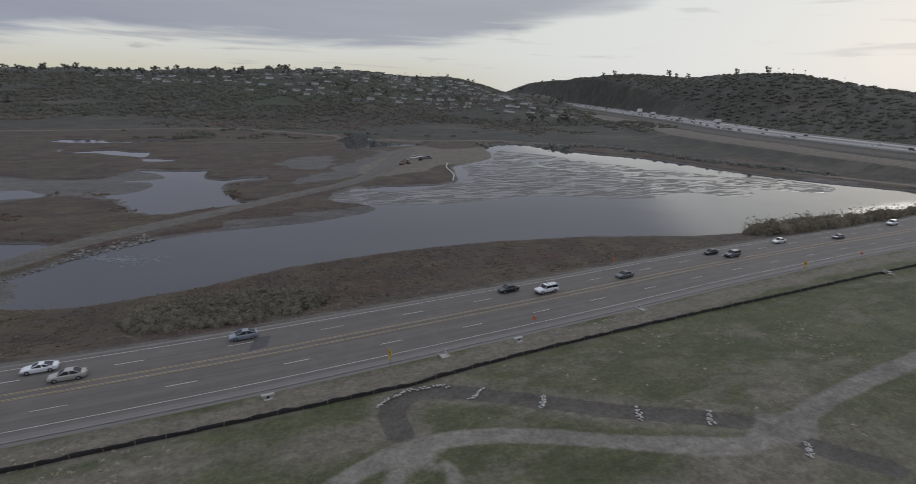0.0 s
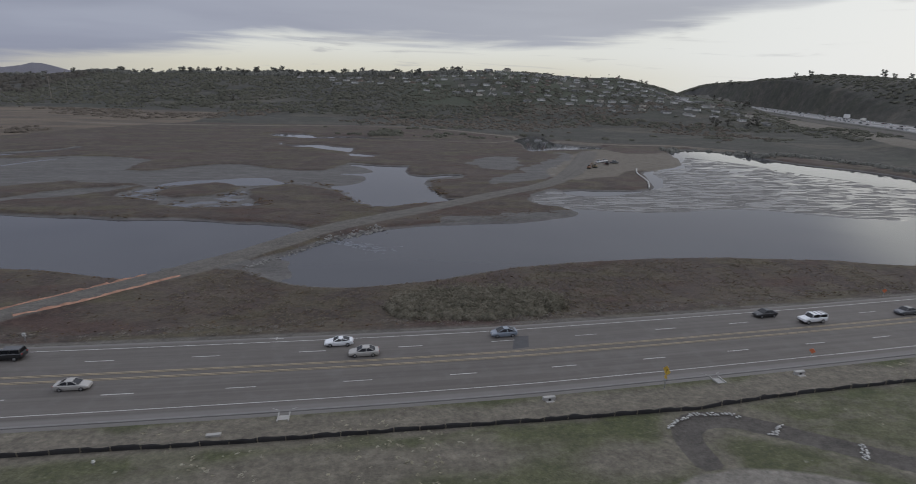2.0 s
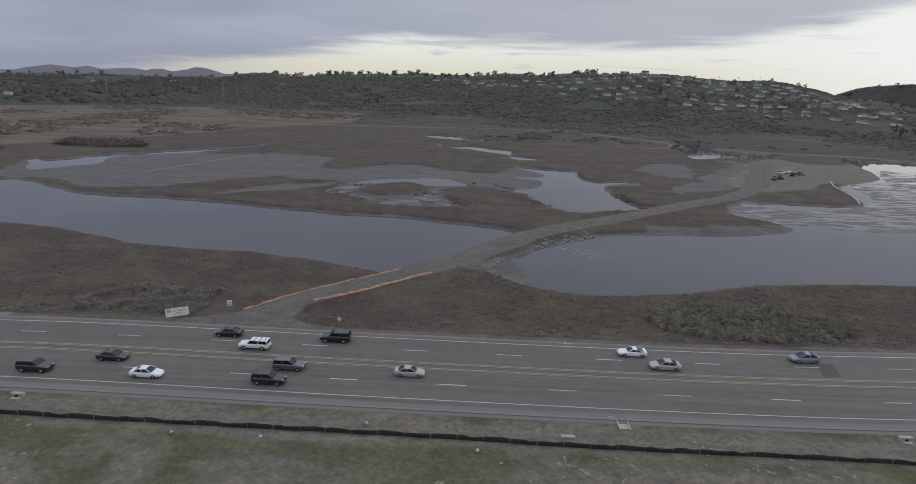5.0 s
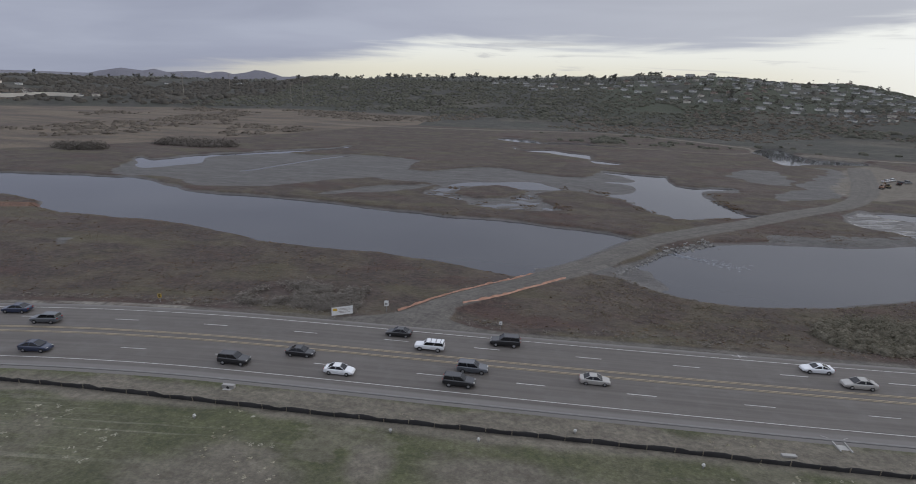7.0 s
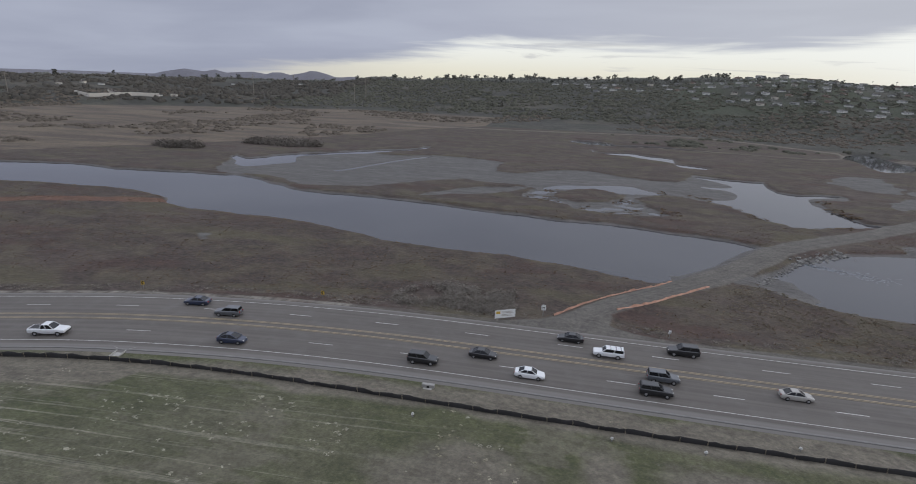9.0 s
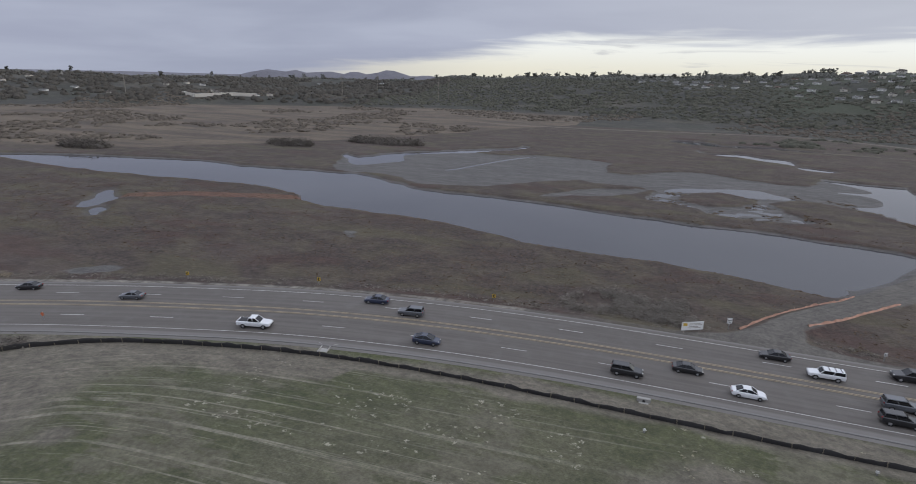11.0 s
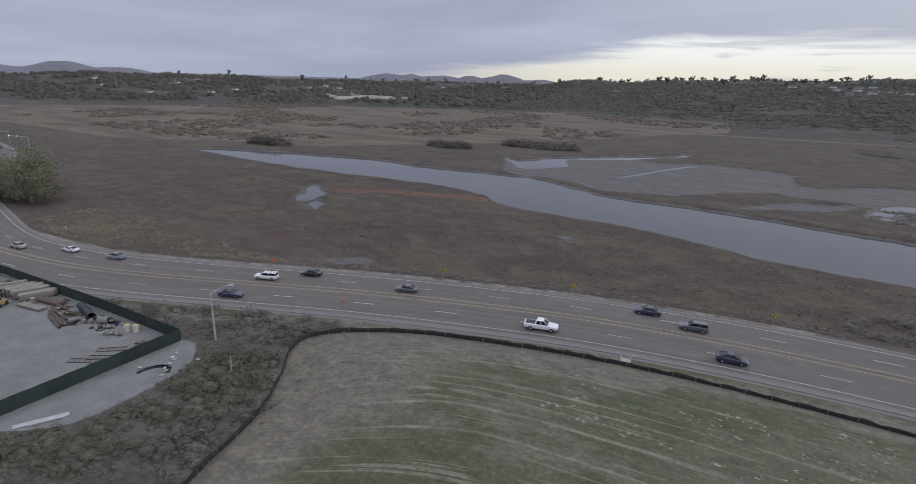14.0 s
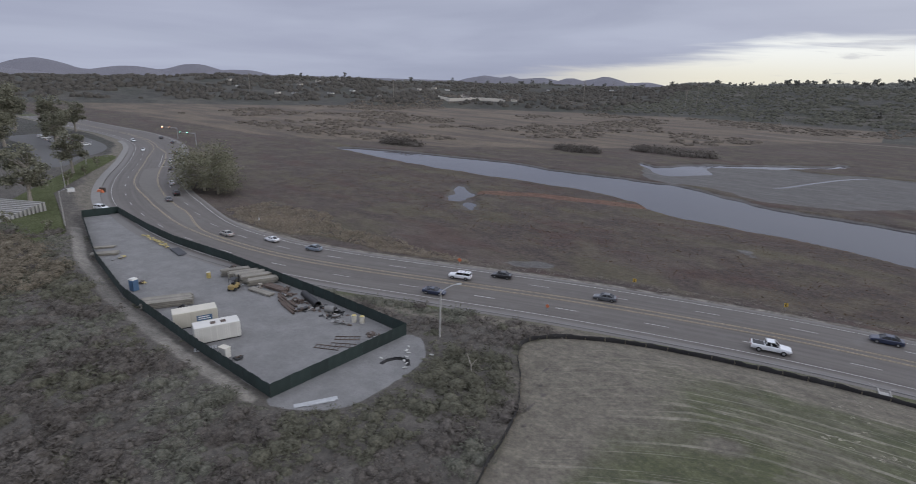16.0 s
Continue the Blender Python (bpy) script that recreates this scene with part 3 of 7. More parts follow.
    cw, _, ca, _ = to_line(x, y, CAUSEWAY)
    half = 2.4 + 0.7 * smooth(30, 60, ca) + 2 * smooth(190, 270, ca) + 0.5 * ripple(x, y, 5, 9)
    bed = -0.75 + 0.6 * smooth(45, 0, ca) + 0.06 * ripple(x, y, 1.8, 8)
    z = np.maximum(z, bed - np.clip(cw - half, 0, 20) * 0.42)
    # south side and the road's bed
    rd, rs, _, _ = to_line(x, y, ROAD)
    fi = inside(x, y, FIELD)
    south = 0.15 + 0.25 * smooth(12, 18, rd) + smooth(0, 30, fi) * (0.4 + 2.3 * smooth(-95, -150, x) + 0.9 * smooth(-20, 30, x)) + 0.05 * ripple(x, y, 3, 41)
    south += smooth(0, 40, -fi) * smooth(-175, -230, x) * 0.6
    dt, _, _, _ = to_line(x, y, DITCH)
    mound = np.hypot((x - 18.2) * 0.9, y - 44.6)
    south += 0.45 * smooth(1.3, 0, np.abs(mound - 2.9)) - 0.15 * smooth(2.2, 1.2, mound)
    south -= 0.35 * smooth(2.6, 0.8, dt)
    yd = np.maximum(inside(x, y, YARD), inside(x, y, APRON))
    yt = smooth(-5, 0.5, yd)
    south = south * (1 - yt) - 0.1 * yt
    behind = (rs < 0) if ROAD[0][0] < ROAD[-1][0] else (rs > 0)
    z = np.where(behind & (np.hypot(x + 60, y) < 900), np.maximum(south, np.where(fd < 140, bank, -9)), z)
    k = smooth(11.0, 19.0, rd)
    z = z * k - 0.2 * (1 - k)
    if not covers:
        return z
    near = lambda v, s=6.0: np.clip(v / s, -1, 1)
    td, ts, _, _ = to_line(x, y, TRACK)
    worn = [np.hypot((x - px) / pr, (y - py) / pq) for px, py, pr, pq in ((-80, 56.5, 2.5, 3), (-160, 36, 2.2, 1.5), (-176, 40, 10, 12), (-94, 52, 9, 5), (-66, 57, 8, 2.6), (-20, 58, 22, 3), (46, 31, 22, 5.5), (68, 41.5, 7, 3), (12, 55, 7, 3.5))]
    strip = np.minimum(np.minimum(rd - 10.0, 6.5 - np.abs(rd - 14.5) * 1.6), 9)
    c = {
        "mud": near(np.maximum.reduce([wet, flats + 1.5, spits, lag + 1.3, riv + 1.0, np.where((x > 5) & (y > 160) & (y < 180), lag + 7 + 5 * ripple(x, y * 2, 9, 72), -9)])),
        "dirt": near(np.maximum.reduce([half + 0.5 - cw, inside(x, y, DRIVEWAY), np.where(behind, 1.5 + 0.35 * ripple(x, y, 6, 74) - td, -9), np.where(behind, 2.6 - np.hypot((x - 61) * 0.5, y - 36.4) + 1.2 * ripple(x, y, 6, 75), -9), np.where(behind, 0.75 - np.abs(mound - 2.9) + 0.5 * ripple(x, y, 3, 79), -9), np.where(behind, 1.1 - to_line(x, y, SOUTH_PATH)[0], -9), 
                                        np.where(behind, -9, 0.7 - np.abs(rd - 10.9)), inside(x, y, APRON) - 30]), 3.0),
        "gravel": near(yd, 1.5),
        "grass": np.where(behind & (rd < 300), np.where(fi > np.where(x < -150, -0.3, -6), 1, np.clip((16 - rd) / 6, -1, 1)), -1.0),
        "bare": near(np.maximum.reduce([np.where(x > 20, np.minimum(inside(px, py, LANDING), -inside(px, py, MARSH_OVAL)) + 4 * ripple(x, y, 14, 71), -9), 1.4 - to_line(x, y, BERM)[0], 3.2 - dd, np.where(behind, strip - 1.6 + 2.5 * ripple(x, y, 9, 87), -9), np.where(behind | (fside < 0), -9, 11 - np.abs(fd - 70) + 4 * rough)] + [np.where(behind, 0.9 - np.abs(dt - 2.3) + 0.5 * ripple(x, y, 4, 80), -9)] + [np.where(behind & (x < -140), 4.5 - np.abs(fi - 3.5) + 2 * ripple(x, y, 8, 78), -9)] + [(1 - w) * 3 for w in worn]), 4.0),
        "reed": np.clip((np.maximum(np.maximum(y - np.interp(x, [-465, -396, -351, -308, -247, -203, -150, 0], [172, 206, 225, 272, 352, 440, 520, 560]), 5 - np.hypot((x + 279) / 4.6, (y - 66) / 2.6) * 2.4),
                                    5 - np.hypot((x + 239) / 4, (y - 68) / 1.3) * 2.4)) / 14, -1, 1) * np.where(hills > 4, -1, 1),
        "scrub": np.maximum(np.maximum(np.clip((hills + 0.2) / 2, -1, 1), np.where(x > -160, np.clip((y - np.interp(x, [-160, 7, 54, 109, 158, 212, 262, 290], [500, 506, 482, 422, 390, 384, 330, 255])) / 12, -1, 1), -1)), np.maximum(np.clip((np.maximum(bank, -3) + 0.3) / 2, -1, 1) * np.where(behind, -1, 1), np.where(behind & (fi < 0) & (rd > 12), 1.0, -1.0))),
        "ditch": np.where(behind, near(np.maximum(np.minimum(1.7 - dt, td - 2.3), 0.32 - to_line(wx * 0.4 + x * 0.6, y, np.array([(-176.5, 26), (-179, 30), (-180, 34), (-182.5, 36.5), (-183, 41)]))[0]), 1.2), np.where(fside > 0, near(7 - np.abs(fd - 48), 3), -1)),
        "rust": near(3.2 - to_line(x, y, np.array([(-262, 136), (-248, 145), (-225, 152), (-212, 155)]))[0], 3.0),
        "terrace": smooth(0, 60, x) * smooth(470, 400, x) * smooth(600, 660, y) * smooth(930, 880, y) * smooth(-0.6, 0.1, ripple(x, y, 70, 81)),
        "litter": np.where(behind & (fi < 0) & (x < -140) & (x > -420), 1.0, 0.0),
        # weight of the painted haze, by distance alone; no ground cover
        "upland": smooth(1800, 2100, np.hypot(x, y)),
        "film": near(flats, 4.0),
        "rut": np.where(behind, 40.0, to_line(x, y, CAUSEWAY)[1]),
        "furrow": y - 0.08 * (x + 140) + 0.013 * np.maximum(0, -152 - x) ** 2,
        "lined": smooth(1, 6, fi) * smooth(-80, -140, x),
    }
    return z, c


def axis(lo, hi, step, end_lo, end_hi, grow=1.027, grow_lo=1.03):
    mid = list(np.arange(lo, hi + 0.01, step))
    s, v = step, mid[-1]
    while v < end_hi:
        s *= grow
        v += s
        mid.append(v)
    s, v, low = step, mid[0], []
    while v > end_lo:
        s *= grow_lo
        v -= s
        low.append(v)
    return np.array(low[::-1] + mid)


def mesh_from(name, verts, faces, mat=None, flat=False):
    me = bpy.data.meshes.new(name)
    verts, faces = np.asarray(verts, np.float32), np.asarray(faces, np.int32)
    me.vertices.add(len(verts))
    me.vertices.foreach_set("co", verts.ravel())
    k = faces.shape[1]
    me.loops.add(faces.size)
    me.loops.foreach_set("vertex_index", faces.ravel())
    me.polygons.add(len(faces))
    me.polygons.foreach_set("loop_start", np.arange(len(faces), dtype=np.int32) * k)
    me.polygons.foreach_set("use_smooth", np.full(len(faces), not flat))
    me.update(calc_edges=True)
    if mat:
        me.materials.append(mat)
    return me


def add_field(me, name, values):
    me.attributes.new(name, "FLOAT", "POINT").data.foreach_set("value", np.asarray(values, np.float32).ravel())


def grid_faces(nx, ny):
    i = (np.arange(ny - 1)[:, None] * nx + np.arange(nx - 1)[None]).ravel()
    return np.stack([i, i + 1, i + nx + 1, i + nx], 1)


gx, gy = axis(-330, 285, 1.4, -4600, 4600, 1.034, 1.038), axis(14, 345, 1.4, -4600, 4600, 1.03, 1.09)
GX, GY = np.meshgrid(gx, gy)
GZ, cover_fields = land(GX.ravel(), GY.ravel(), True)
GROUND = GZ.reshape(GX.shape)


def ground_z(x, y):
    """Height of the built ground sheet, between its corners."""
    x, y = np.atleast_1d(np.asarray(x, float)), np.atleast_1d(np.asarray(y, float))
    i = np.clip(np.searchsorted(gx, x) - 1, 0, len(gx) - 2)
    j = np.clip(np.searchsorted(gy, y) - 1, 0, len(gy) - 2)
    u, w = (x - gx[i]) / (gx[i + 1] - gx[i]), (y - gy[j]) / (gy[j + 1] - gy[j])
    return (GROUND[j, i] * (1 - u) + GROUND[j, i + 1] * u) * (1 - w) + (GROUND[j + 1, i] * (1 - u) + GROUND[j + 1, i + 1] * u) * w


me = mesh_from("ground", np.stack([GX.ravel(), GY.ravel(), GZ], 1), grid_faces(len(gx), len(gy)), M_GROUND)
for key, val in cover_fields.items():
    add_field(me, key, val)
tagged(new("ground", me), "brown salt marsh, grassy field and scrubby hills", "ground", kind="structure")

me = mesh_from("water", [(-460, 90, WATER), (400, 90, WATER), (400, 470, WATER), (-460, 470, WATER)], [(0, 1, 2, 3)], M_WATER)
tagged(new("water", me), "still grey lagoon water reflecting the cloudy evening sky", "water", kind="structure")


def ribbon(line, offs, zs):
    """A strip along a line, with offsets to its right (numbers, or functions of x) and heights."""
    p = np.asarray(line)[:, :2]
    t = np.gradient(p, axis=0)
    t /= np.linalg.norm(t, axis=1)[:, None]
    nrm = np.stack([t[:, 1], -t[:, 0]], 1)
    v = [(*(p[i] + nrm[i] * (o(p[i][0]) if callable(o) else o)), z) for i in range(len(p)) for o, z in zip(offs, zs)]
    return np.array(v), grid_faces(len(offs), len(p))


def wider(x):
    """How much farther north the road's northern half reaches round the bend."""
    return 3.9 * float(smooth(-268, -318, x))


offs = [-11.6, -10.9, -8.4, -4.2, 0, 4.2, 8.3, 9.9, 10.25]
road_n = np.linspace(0, len(ROAD) - 1, 900)
fine_road = np.stack([np.interp(road_n, np.arange(len(ROAD)), ROAD[:, k]) for k in (0, 1)], 1)
v, f = ribbon(fine_road, [(lambda x, o=o: o + wider(x)) if o > 5 else o for o in offs], [-0.35, -0.06, 0.0, 0.05, 0.08, 0.05, 0.0, -0.04, -0.3])
me = mesh_from("road", v, f, M_ASPHALT)
s_along = np.r_[0, np.cumsum(np.hypot(*np.diff(fine_road, axis=0).T))]
add_field(me, "across", np.tile(offs, len(fine_road)))
add_field(me, "along", np.repeat(s_along, len(offs)))
road = tagged(new("road", me), "worn grey four-lane asphalt highway", "road", kind="structure")

# ---- helpers for things ----
class Shape:
    """A bmesh that boxes, tubes, lofts and sheets are added to."""

    def __init__(self):
        self.bm = bmesh.new()

    def box(self, x0, y0, z0, x1, y1, z1, taper=0.0, bevel=0.0):
        cx, cy = (x0 + x1) / 2, (y0 + y1) / 2
        k = 1 - taper
        v = [self.bm.verts.new(p) for p in ((x0, y0, z0), (x1, y0, z0), (x1, y1, z0), (x0, y1, z0))]
        v += [self.bm.verts.new((cx + (p.co.x - cx) * k, cy + (p.co.y - cy) * k, z1)) for p in v]
        fs = [self.bm.faces.new([v[i] for i in q]) for q in ((3, 2, 1, 0), (4, 5, 6, 7), (0, 1, 5, 4), (1, 2, 6, 5), (2, 3, 7, 6), (3, 0, 4, 7))]
        if bevel:
            es = list({e for f in fs for e in f.edges})
            bmesh.ops.bevel(self.bm, geom=es, offset=bevel, segments=1, affect="EDGES")
        return self

    def tube(self, a, b, r0, r1=None, seg=8):
        a, b = Vector(a), Vector(b)
        r1 = r0 if r1 is None else r1
        q = (b - a).to_track_quat("Z", "Y")
        rings = []
        for p, r in ((a, r0), (b, r1)):
            rings.append([self.bm.verts.new(p + q @ Vector((r * math.cos(2 * math.pi * k / seg), r * math.sin(2 * math.pi * k / seg), 0))) for k in range(seg)])
        for k in range(seg):
            self.bm.faces.new((rings[0][k], rings[0][(k + 1) % seg], rings[1][(k + 1) % seg], rings[1][k]))
        self.bm.faces.new(rings[0][::-1]), self.bm.faces.new(rings[1])
        return self

    def loft(self, rings, cap=True):
        vs = [[self.bm.verts.new(p) for p in r] for r in rings]
        for a, b in zip(vs[:-1], vs[1:]):
            n = len(a)
            for k in range(n):
                self.bm.faces.new((a[k], a[(k + 1) % n], b[(k + 1) % n], b[k]))
        if cap:
            self.bm.faces.new(vs[0][::-1]), self.bm.faces.new(vs[-1])
        return self

    def plate(self, pts, thick, axis=(0, 0, 1)):
        """A flat plate with that outline, thickened along an axis."""
        d = Vector(axis) * thick
        return self.loft([[Vector(p) for p in pts], [Vector(p) + d for p in pts]])


def mesh_of(name, shape, mat, round_faces=False):
    me = bpy.data.meshes.new(name)
    bmesh.ops.recalc_face_normals(shape.bm, faces=shape.bm.faces)
    shape.bm.to_mesh(me)
    shape.bm.free()
    if round_faces:
        for p in me.polygons:
            p.use_smooth = True
    me.materials.append(mat)
    return me


def part(name, shape, mat, parent, label="", at=None, round_faces=False):
    """One mesh object under a thing or a part; shape may be a ready mesh."""
    me = shape if isinstance(shape, bpy.types.Mesh) else mesh_of(name, shape, mat, round_faces)
    ob = new(name, me)
    ob.parent = parent
    if at is not None:
        ob.matrix_basis = at
    return tagged(ob, label)


def thing(name, label, category, m=None, group=""):
    ob = new(name)
    ob.empty_display_size = 0.3
    if m is not None:
        ob.matrix_basis = m
    return tagged(ob, label, category, group)


def height(x, y):
    return float(ground_z(x, y)[0])


def on_road(x, off):
    """Place and heading (degrees, westwards) of the road at that x, off metres to the north."""
    i = int(np.argmin(np.abs(fine_road[:, 0] - x)))
    i = min(max(i, 1), len(fine_road) - 2)
    t = fine_road[i + 1] - fine_road[i - 1]
    t /= np.hypot(*t)
    p = fine_road[i] + np.array([t[1], -t[0]]) * off
    return p[0], p[1], math.degrees(math.atan2(t[1], t[0]))


# ---- road markings ----
crown = lambda o: float(np.interp(o, offs, [-0.35, -0.06, 0.0, 0.05, 0.08, 0.05, 0.0, -0.04, -0.3]))


def stripe(off, width, mat, label, z=0.012, bend=None, reach=(-9999, 9999), name="marking"):
    """A painted line along the road; bend gives its sideways shift at x."""
    line = fine_road[(fine_road[:, 0] > reach[0]) & (fine_road[:, 0] < reach[1])]
    shift = bend or (lambda x: 0.0)
    v, f = ribbon(line, [lambda x: off - width / 2 + shift(x), lambda x: off + width / 2 + shift(x)], [crown(off - width / 2) + z, crown(off + width / 2) + z])
    part(name, mesh_from(name, v, f, mat), mat, road, label)


def median_south(x):
    return 1.0 * float(smooth(-285, -312, x)) - 2.6 * float(smooth(-322, -356, x)) + 1.6 * float(smooth(-400, -430, x))


def median_north(x):
    return 4.6 * float(smooth(-276, -304, x)) - 0.6 * float(smooth(-330, -360, x)) - 3.9 * float(smooth(-412, -440, x))


M_MEDIAN = plain("worn_median_asphalt", (0.15, 0.138, 0.122), 0.85, vary=0.25, scale=0.6)
m_line = fine_road[(fine_road[:, 0] > -378) & (fine_road[:, 0] < -284)]
v, f = ribbon(m_line, [lambda x: 0.7 + median_south(x), lambda x: 0.7 + median_north(x)], [0.085, 0.085])
part("painted_median", mesh_from("painted_median", v, f, M_MEDIAN), M_MEDIAN, road, "pale worn painted median round the bend")
stripe(8.2, 0.13, M_WHITE, "solid white edge line", bend=wider)
stripe(-8.3, 0.13, M_WHITE, "solid white edge line")
for off in (0.60, 0.92):
    stripe(off, 0.18, M_YELLOW, "faded yellow centre line", bend=median_north, z=0.03)
for off in (-0.60, -0.92):
    stripe(off, 0.18, M_YELLOW, "faded yellow centre line", bend=median_south, z=0.03)
for off in (3.5, 7.4):
    stripe(off, 0.16, M_WHITE, "white turn lane line", reach=(-413, -380), z=0.04)
dash = mesh_of("lane_dash", Shape().box(-1.9, -0.075, 0, 1.9, 0.075, 0.004), M_WHITE)
for off, first in ((4.45, -40.0), (-4.6, -33.2)):
    s0 = float(np.interp(-first, -fine_road[:, 0], s_along))
    for k in range(-26, 34):
        s = s0 + k * 14.63
        x = float(np.interp(s, s_along, fine_road[:, 0]))
        if -430 < x < 330:
            px, py, a = on_road(x, off + (wider(x) if off > 0 else 0))
            i = int(np.argmin(np.abs(s_along - s)))
            part("lane_dash", dash, M_WHITE, road, at=pose(px, py, 0.062, 0, 0, a))
px, py, a = on_road(-380.5, 5.45)
part("marking", mesh_of("marking", Shape().box(-0.25, -1.95, 0, 0.25, 1.95, 0.004), M_WHITE), M_WHITE, road, "white bar across the turn lane", at=pose(px, py, 0.1, 0, 0, a))
M_PATCH = plain("fresh_asphalt", (0.065, 0.064, 0.066), 0.85, vary=0.3, scale=1.0)
part("asphalt_patch", Shape().plate([(4.6, 81.6, 0.067), (7.2, 81.6, 0.067), (8.6, 86.6, 0.04), (6.2, 86.6, 0.04)], 0.006), M_PATCH, road, "darker square asphalt repair")
part("survey_cross", Shape().box(-32.2, 89.5, -0.025, -30.0, 89.62, -0.018).box(-31.2, 89.0, -0.025, -31.05, 90.1, -0.018), M_WHITE, road, "painted white survey cross")
M_CONCRETE = plain("pale_concrete", (0.33, 0.32, 0.30), 0.85, vary=0.25, scale=0.8, grain=0.004)
M_FOOTWAY = plain("worn_footway", (0.19, 0.182, 0.17), 0.9, vary=0.25, scale=0.5)
v, f = ribbon(fine_road[[i for i in range(len(fine_road)) if -470 < fine_road[i][0] < -320]], [-13.6, -11.4, -11.4, -11.2, -11.2], [0.16, 0.16, 0.18, 0.18, -0.1])
tagged(new("pavement", mesh_from("pavement", v, f, M_FOOTWAY, True)), "worn concrete kerb and footway along the road", "pavement", kind="structure")
v, f = ribbon(fine_road[[i for i in range(len(fine_road)) if -285 < fine_road[i][0] < 320]], [-10.75, -10.7, -10.35, -10.3], [-0.2, 0.06, 0.06, -0.2])
M_BERM = plain("old_asphalt_kerb", (0.17, 0.163, 0.155), 0.9, vary=0.3, scale=0.6)
tagged(new("kerb", mesh_from("kerb", v, f, M_BERM, True)), "low rounded asphalt berm at the road's edge", "kerb", kind="structure")

# ---- silt fence ----
M_FABRIC = plain("black_fabric", (0.020, 0.019, 0.019), 0.9, vary=0.5, scale=0.8)
M_STAKE = plain("weathered_stake", (0.22, 0.18, 0.13), 0.9, vary=0.3, scale=4)
silt = thing("silt_fence", "sagging black fabric silt fence on wooden stakes", "fence")
fl = np.r_[0, np.cumsum(np.hypot(*np.diff(FENCE, axis=0).T))]
fs_ = np.arange(0, fl[-1], 0.75)
fence_pts = np.stack([np.interp(fs_, fl, FENCE[:, k]) for k in (0, 1)], 1)
fz = ground_z(fence_pts[:, 0], fence_pts[:, 1])
rng = np.random.default_rng(5)
top = 0.58 + 0.14 * smooth(-130, -165, fence_pts[:, 0]) + 0.05 * np.sin(fs_ * 2 * math.pi / 3.0) + 0.04 * rng.standard_normal(len(fs_))
lean = 0.10 * np.sin(fs_ * 0.9) + 0.05 * rng.standard_normal(len(fs_))
rows_ = []
tang = np.gradient(fence_pts, axis=0)
tang /= np.linalg.norm(tang, axis=1)[:, None]
side_ = np.stack([tang[:, 1], -tang[:, 0]], 1)
for i in range(len(fs_)):
    p, q = fence_pts[i], side_[i]
    for o, z in ((0.0, -0.1), (lean[i] * 0.5, top[i] * 0.5), (lean[i], top[i]), (lean[i] + 0.03, top[i]), (lean[i] * 0.5 + 0.03, top[i] * 0.5), (0.03, -0.1), (0.0, -0.1)):
        rows_.append((*(p + q * o), fz[i] + z))
part("fabric", mesh_from("fabric", rows_, grid_faces(7, len(fs_)), M_FABRIC), M_FABRIC, silt)
stake = mesh_of("stake", Shape().box(-0.025, -0.025, -0.2, 0.025, 0.025, 0.7), M_STAKE)
for i in range(2, len(fs_), 4):
    part("stake", stake, M_STAKE, silt, at=pose(*(fence_pts[i] - side_[i] * 0.06), fz[i], 0, rng.uniform(-6, 6), rng.uniform(0, 90)))

# ---- drain inlets ----
def flume(x, off, turn=0):
    """A concrete spillway with two flared wings at the road's edge."""
    px, py, a = on_road(x, off)
    ob = thing("drain_flume", "pale concrete drain flume with flared wings on the verge", "drain", pose(px, py, height(px, py) - 0.05, 0, 0, a + turn) @ Matrix.Scale(0.68, 4), "drains along the verge")
    s = Shape()
    s.box(-0.95, -1.5, 0, 0.95, 1.3, 0.1, bevel=0.02)
    s.box(-1.05, -1.5, 0, -0.85, 1.4, 0.38, bevel=0.03).box(0.85, -1.5, 0, 1.05, 1.4, 0.38, bevel=0.03)
    part("channel", s, M_CONCRETE, ob)
    for k in (-1, 1):
        w = Shape()
        pts = [(0.95 * k + 0.28 * k * t * t * 4.6, -1.45 - 1.1 * t) for t in np.linspace(0, 1.0, 7)]
        w.loft([[(x_ - 0.1, y_, 0), (x_ + 0.1, y_, 0), (x_ + 0.1, y_, 0.36), (x_ - 0.1, y_, 0.36)] for x_, y_ in pts])
        part("wing", w, M_CONCRETE, ob)
    # solid black plate draws the shade of an opening; nothing is hollow
    part("outlet", Shape().box(-0.7, -1.52, 0.1, 0.7, -1.4, 0.34), M_FABRIC, ob, "black plate drawing the shade of an opening")


def catch_basin(x, off):
    px, py, a = on_road(x, off)
    ob = thing("catch_basin", "square concrete catch basin with a dark pipe mouth", "drain", pose(px, py, height(px, py) - 0.05, 0, 0, a) @ Matrix.Scale(0.72, 4), "drains along the verge")
    part("headwall", Shape().box(-1.15, -0.35, 0, 1.15, 0.35, 0.75, bevel=0.04), M_CONCRETE, ob)
    part("apron", Shape().box(-0.8, 0.35, 0, 0.8, 1.1, 0.12, bevel=0.02), M_CONCRETE, ob)
    # closed black disc stands in for the shade inside the pipe
    part("pipe_mouth", Shape().tube((0, 0.3, 0.28), (0, 0.42, 0.28), 0.27, seg=14), M_FABRIC, ob, "black disc drawing the shade inside a pipe mouth")


for x in (31, -27.5, 73, -149):
    flume(x, -11.6)
for x in (5.8, -102, 44.5):
    catch_basin(x, -12.2)

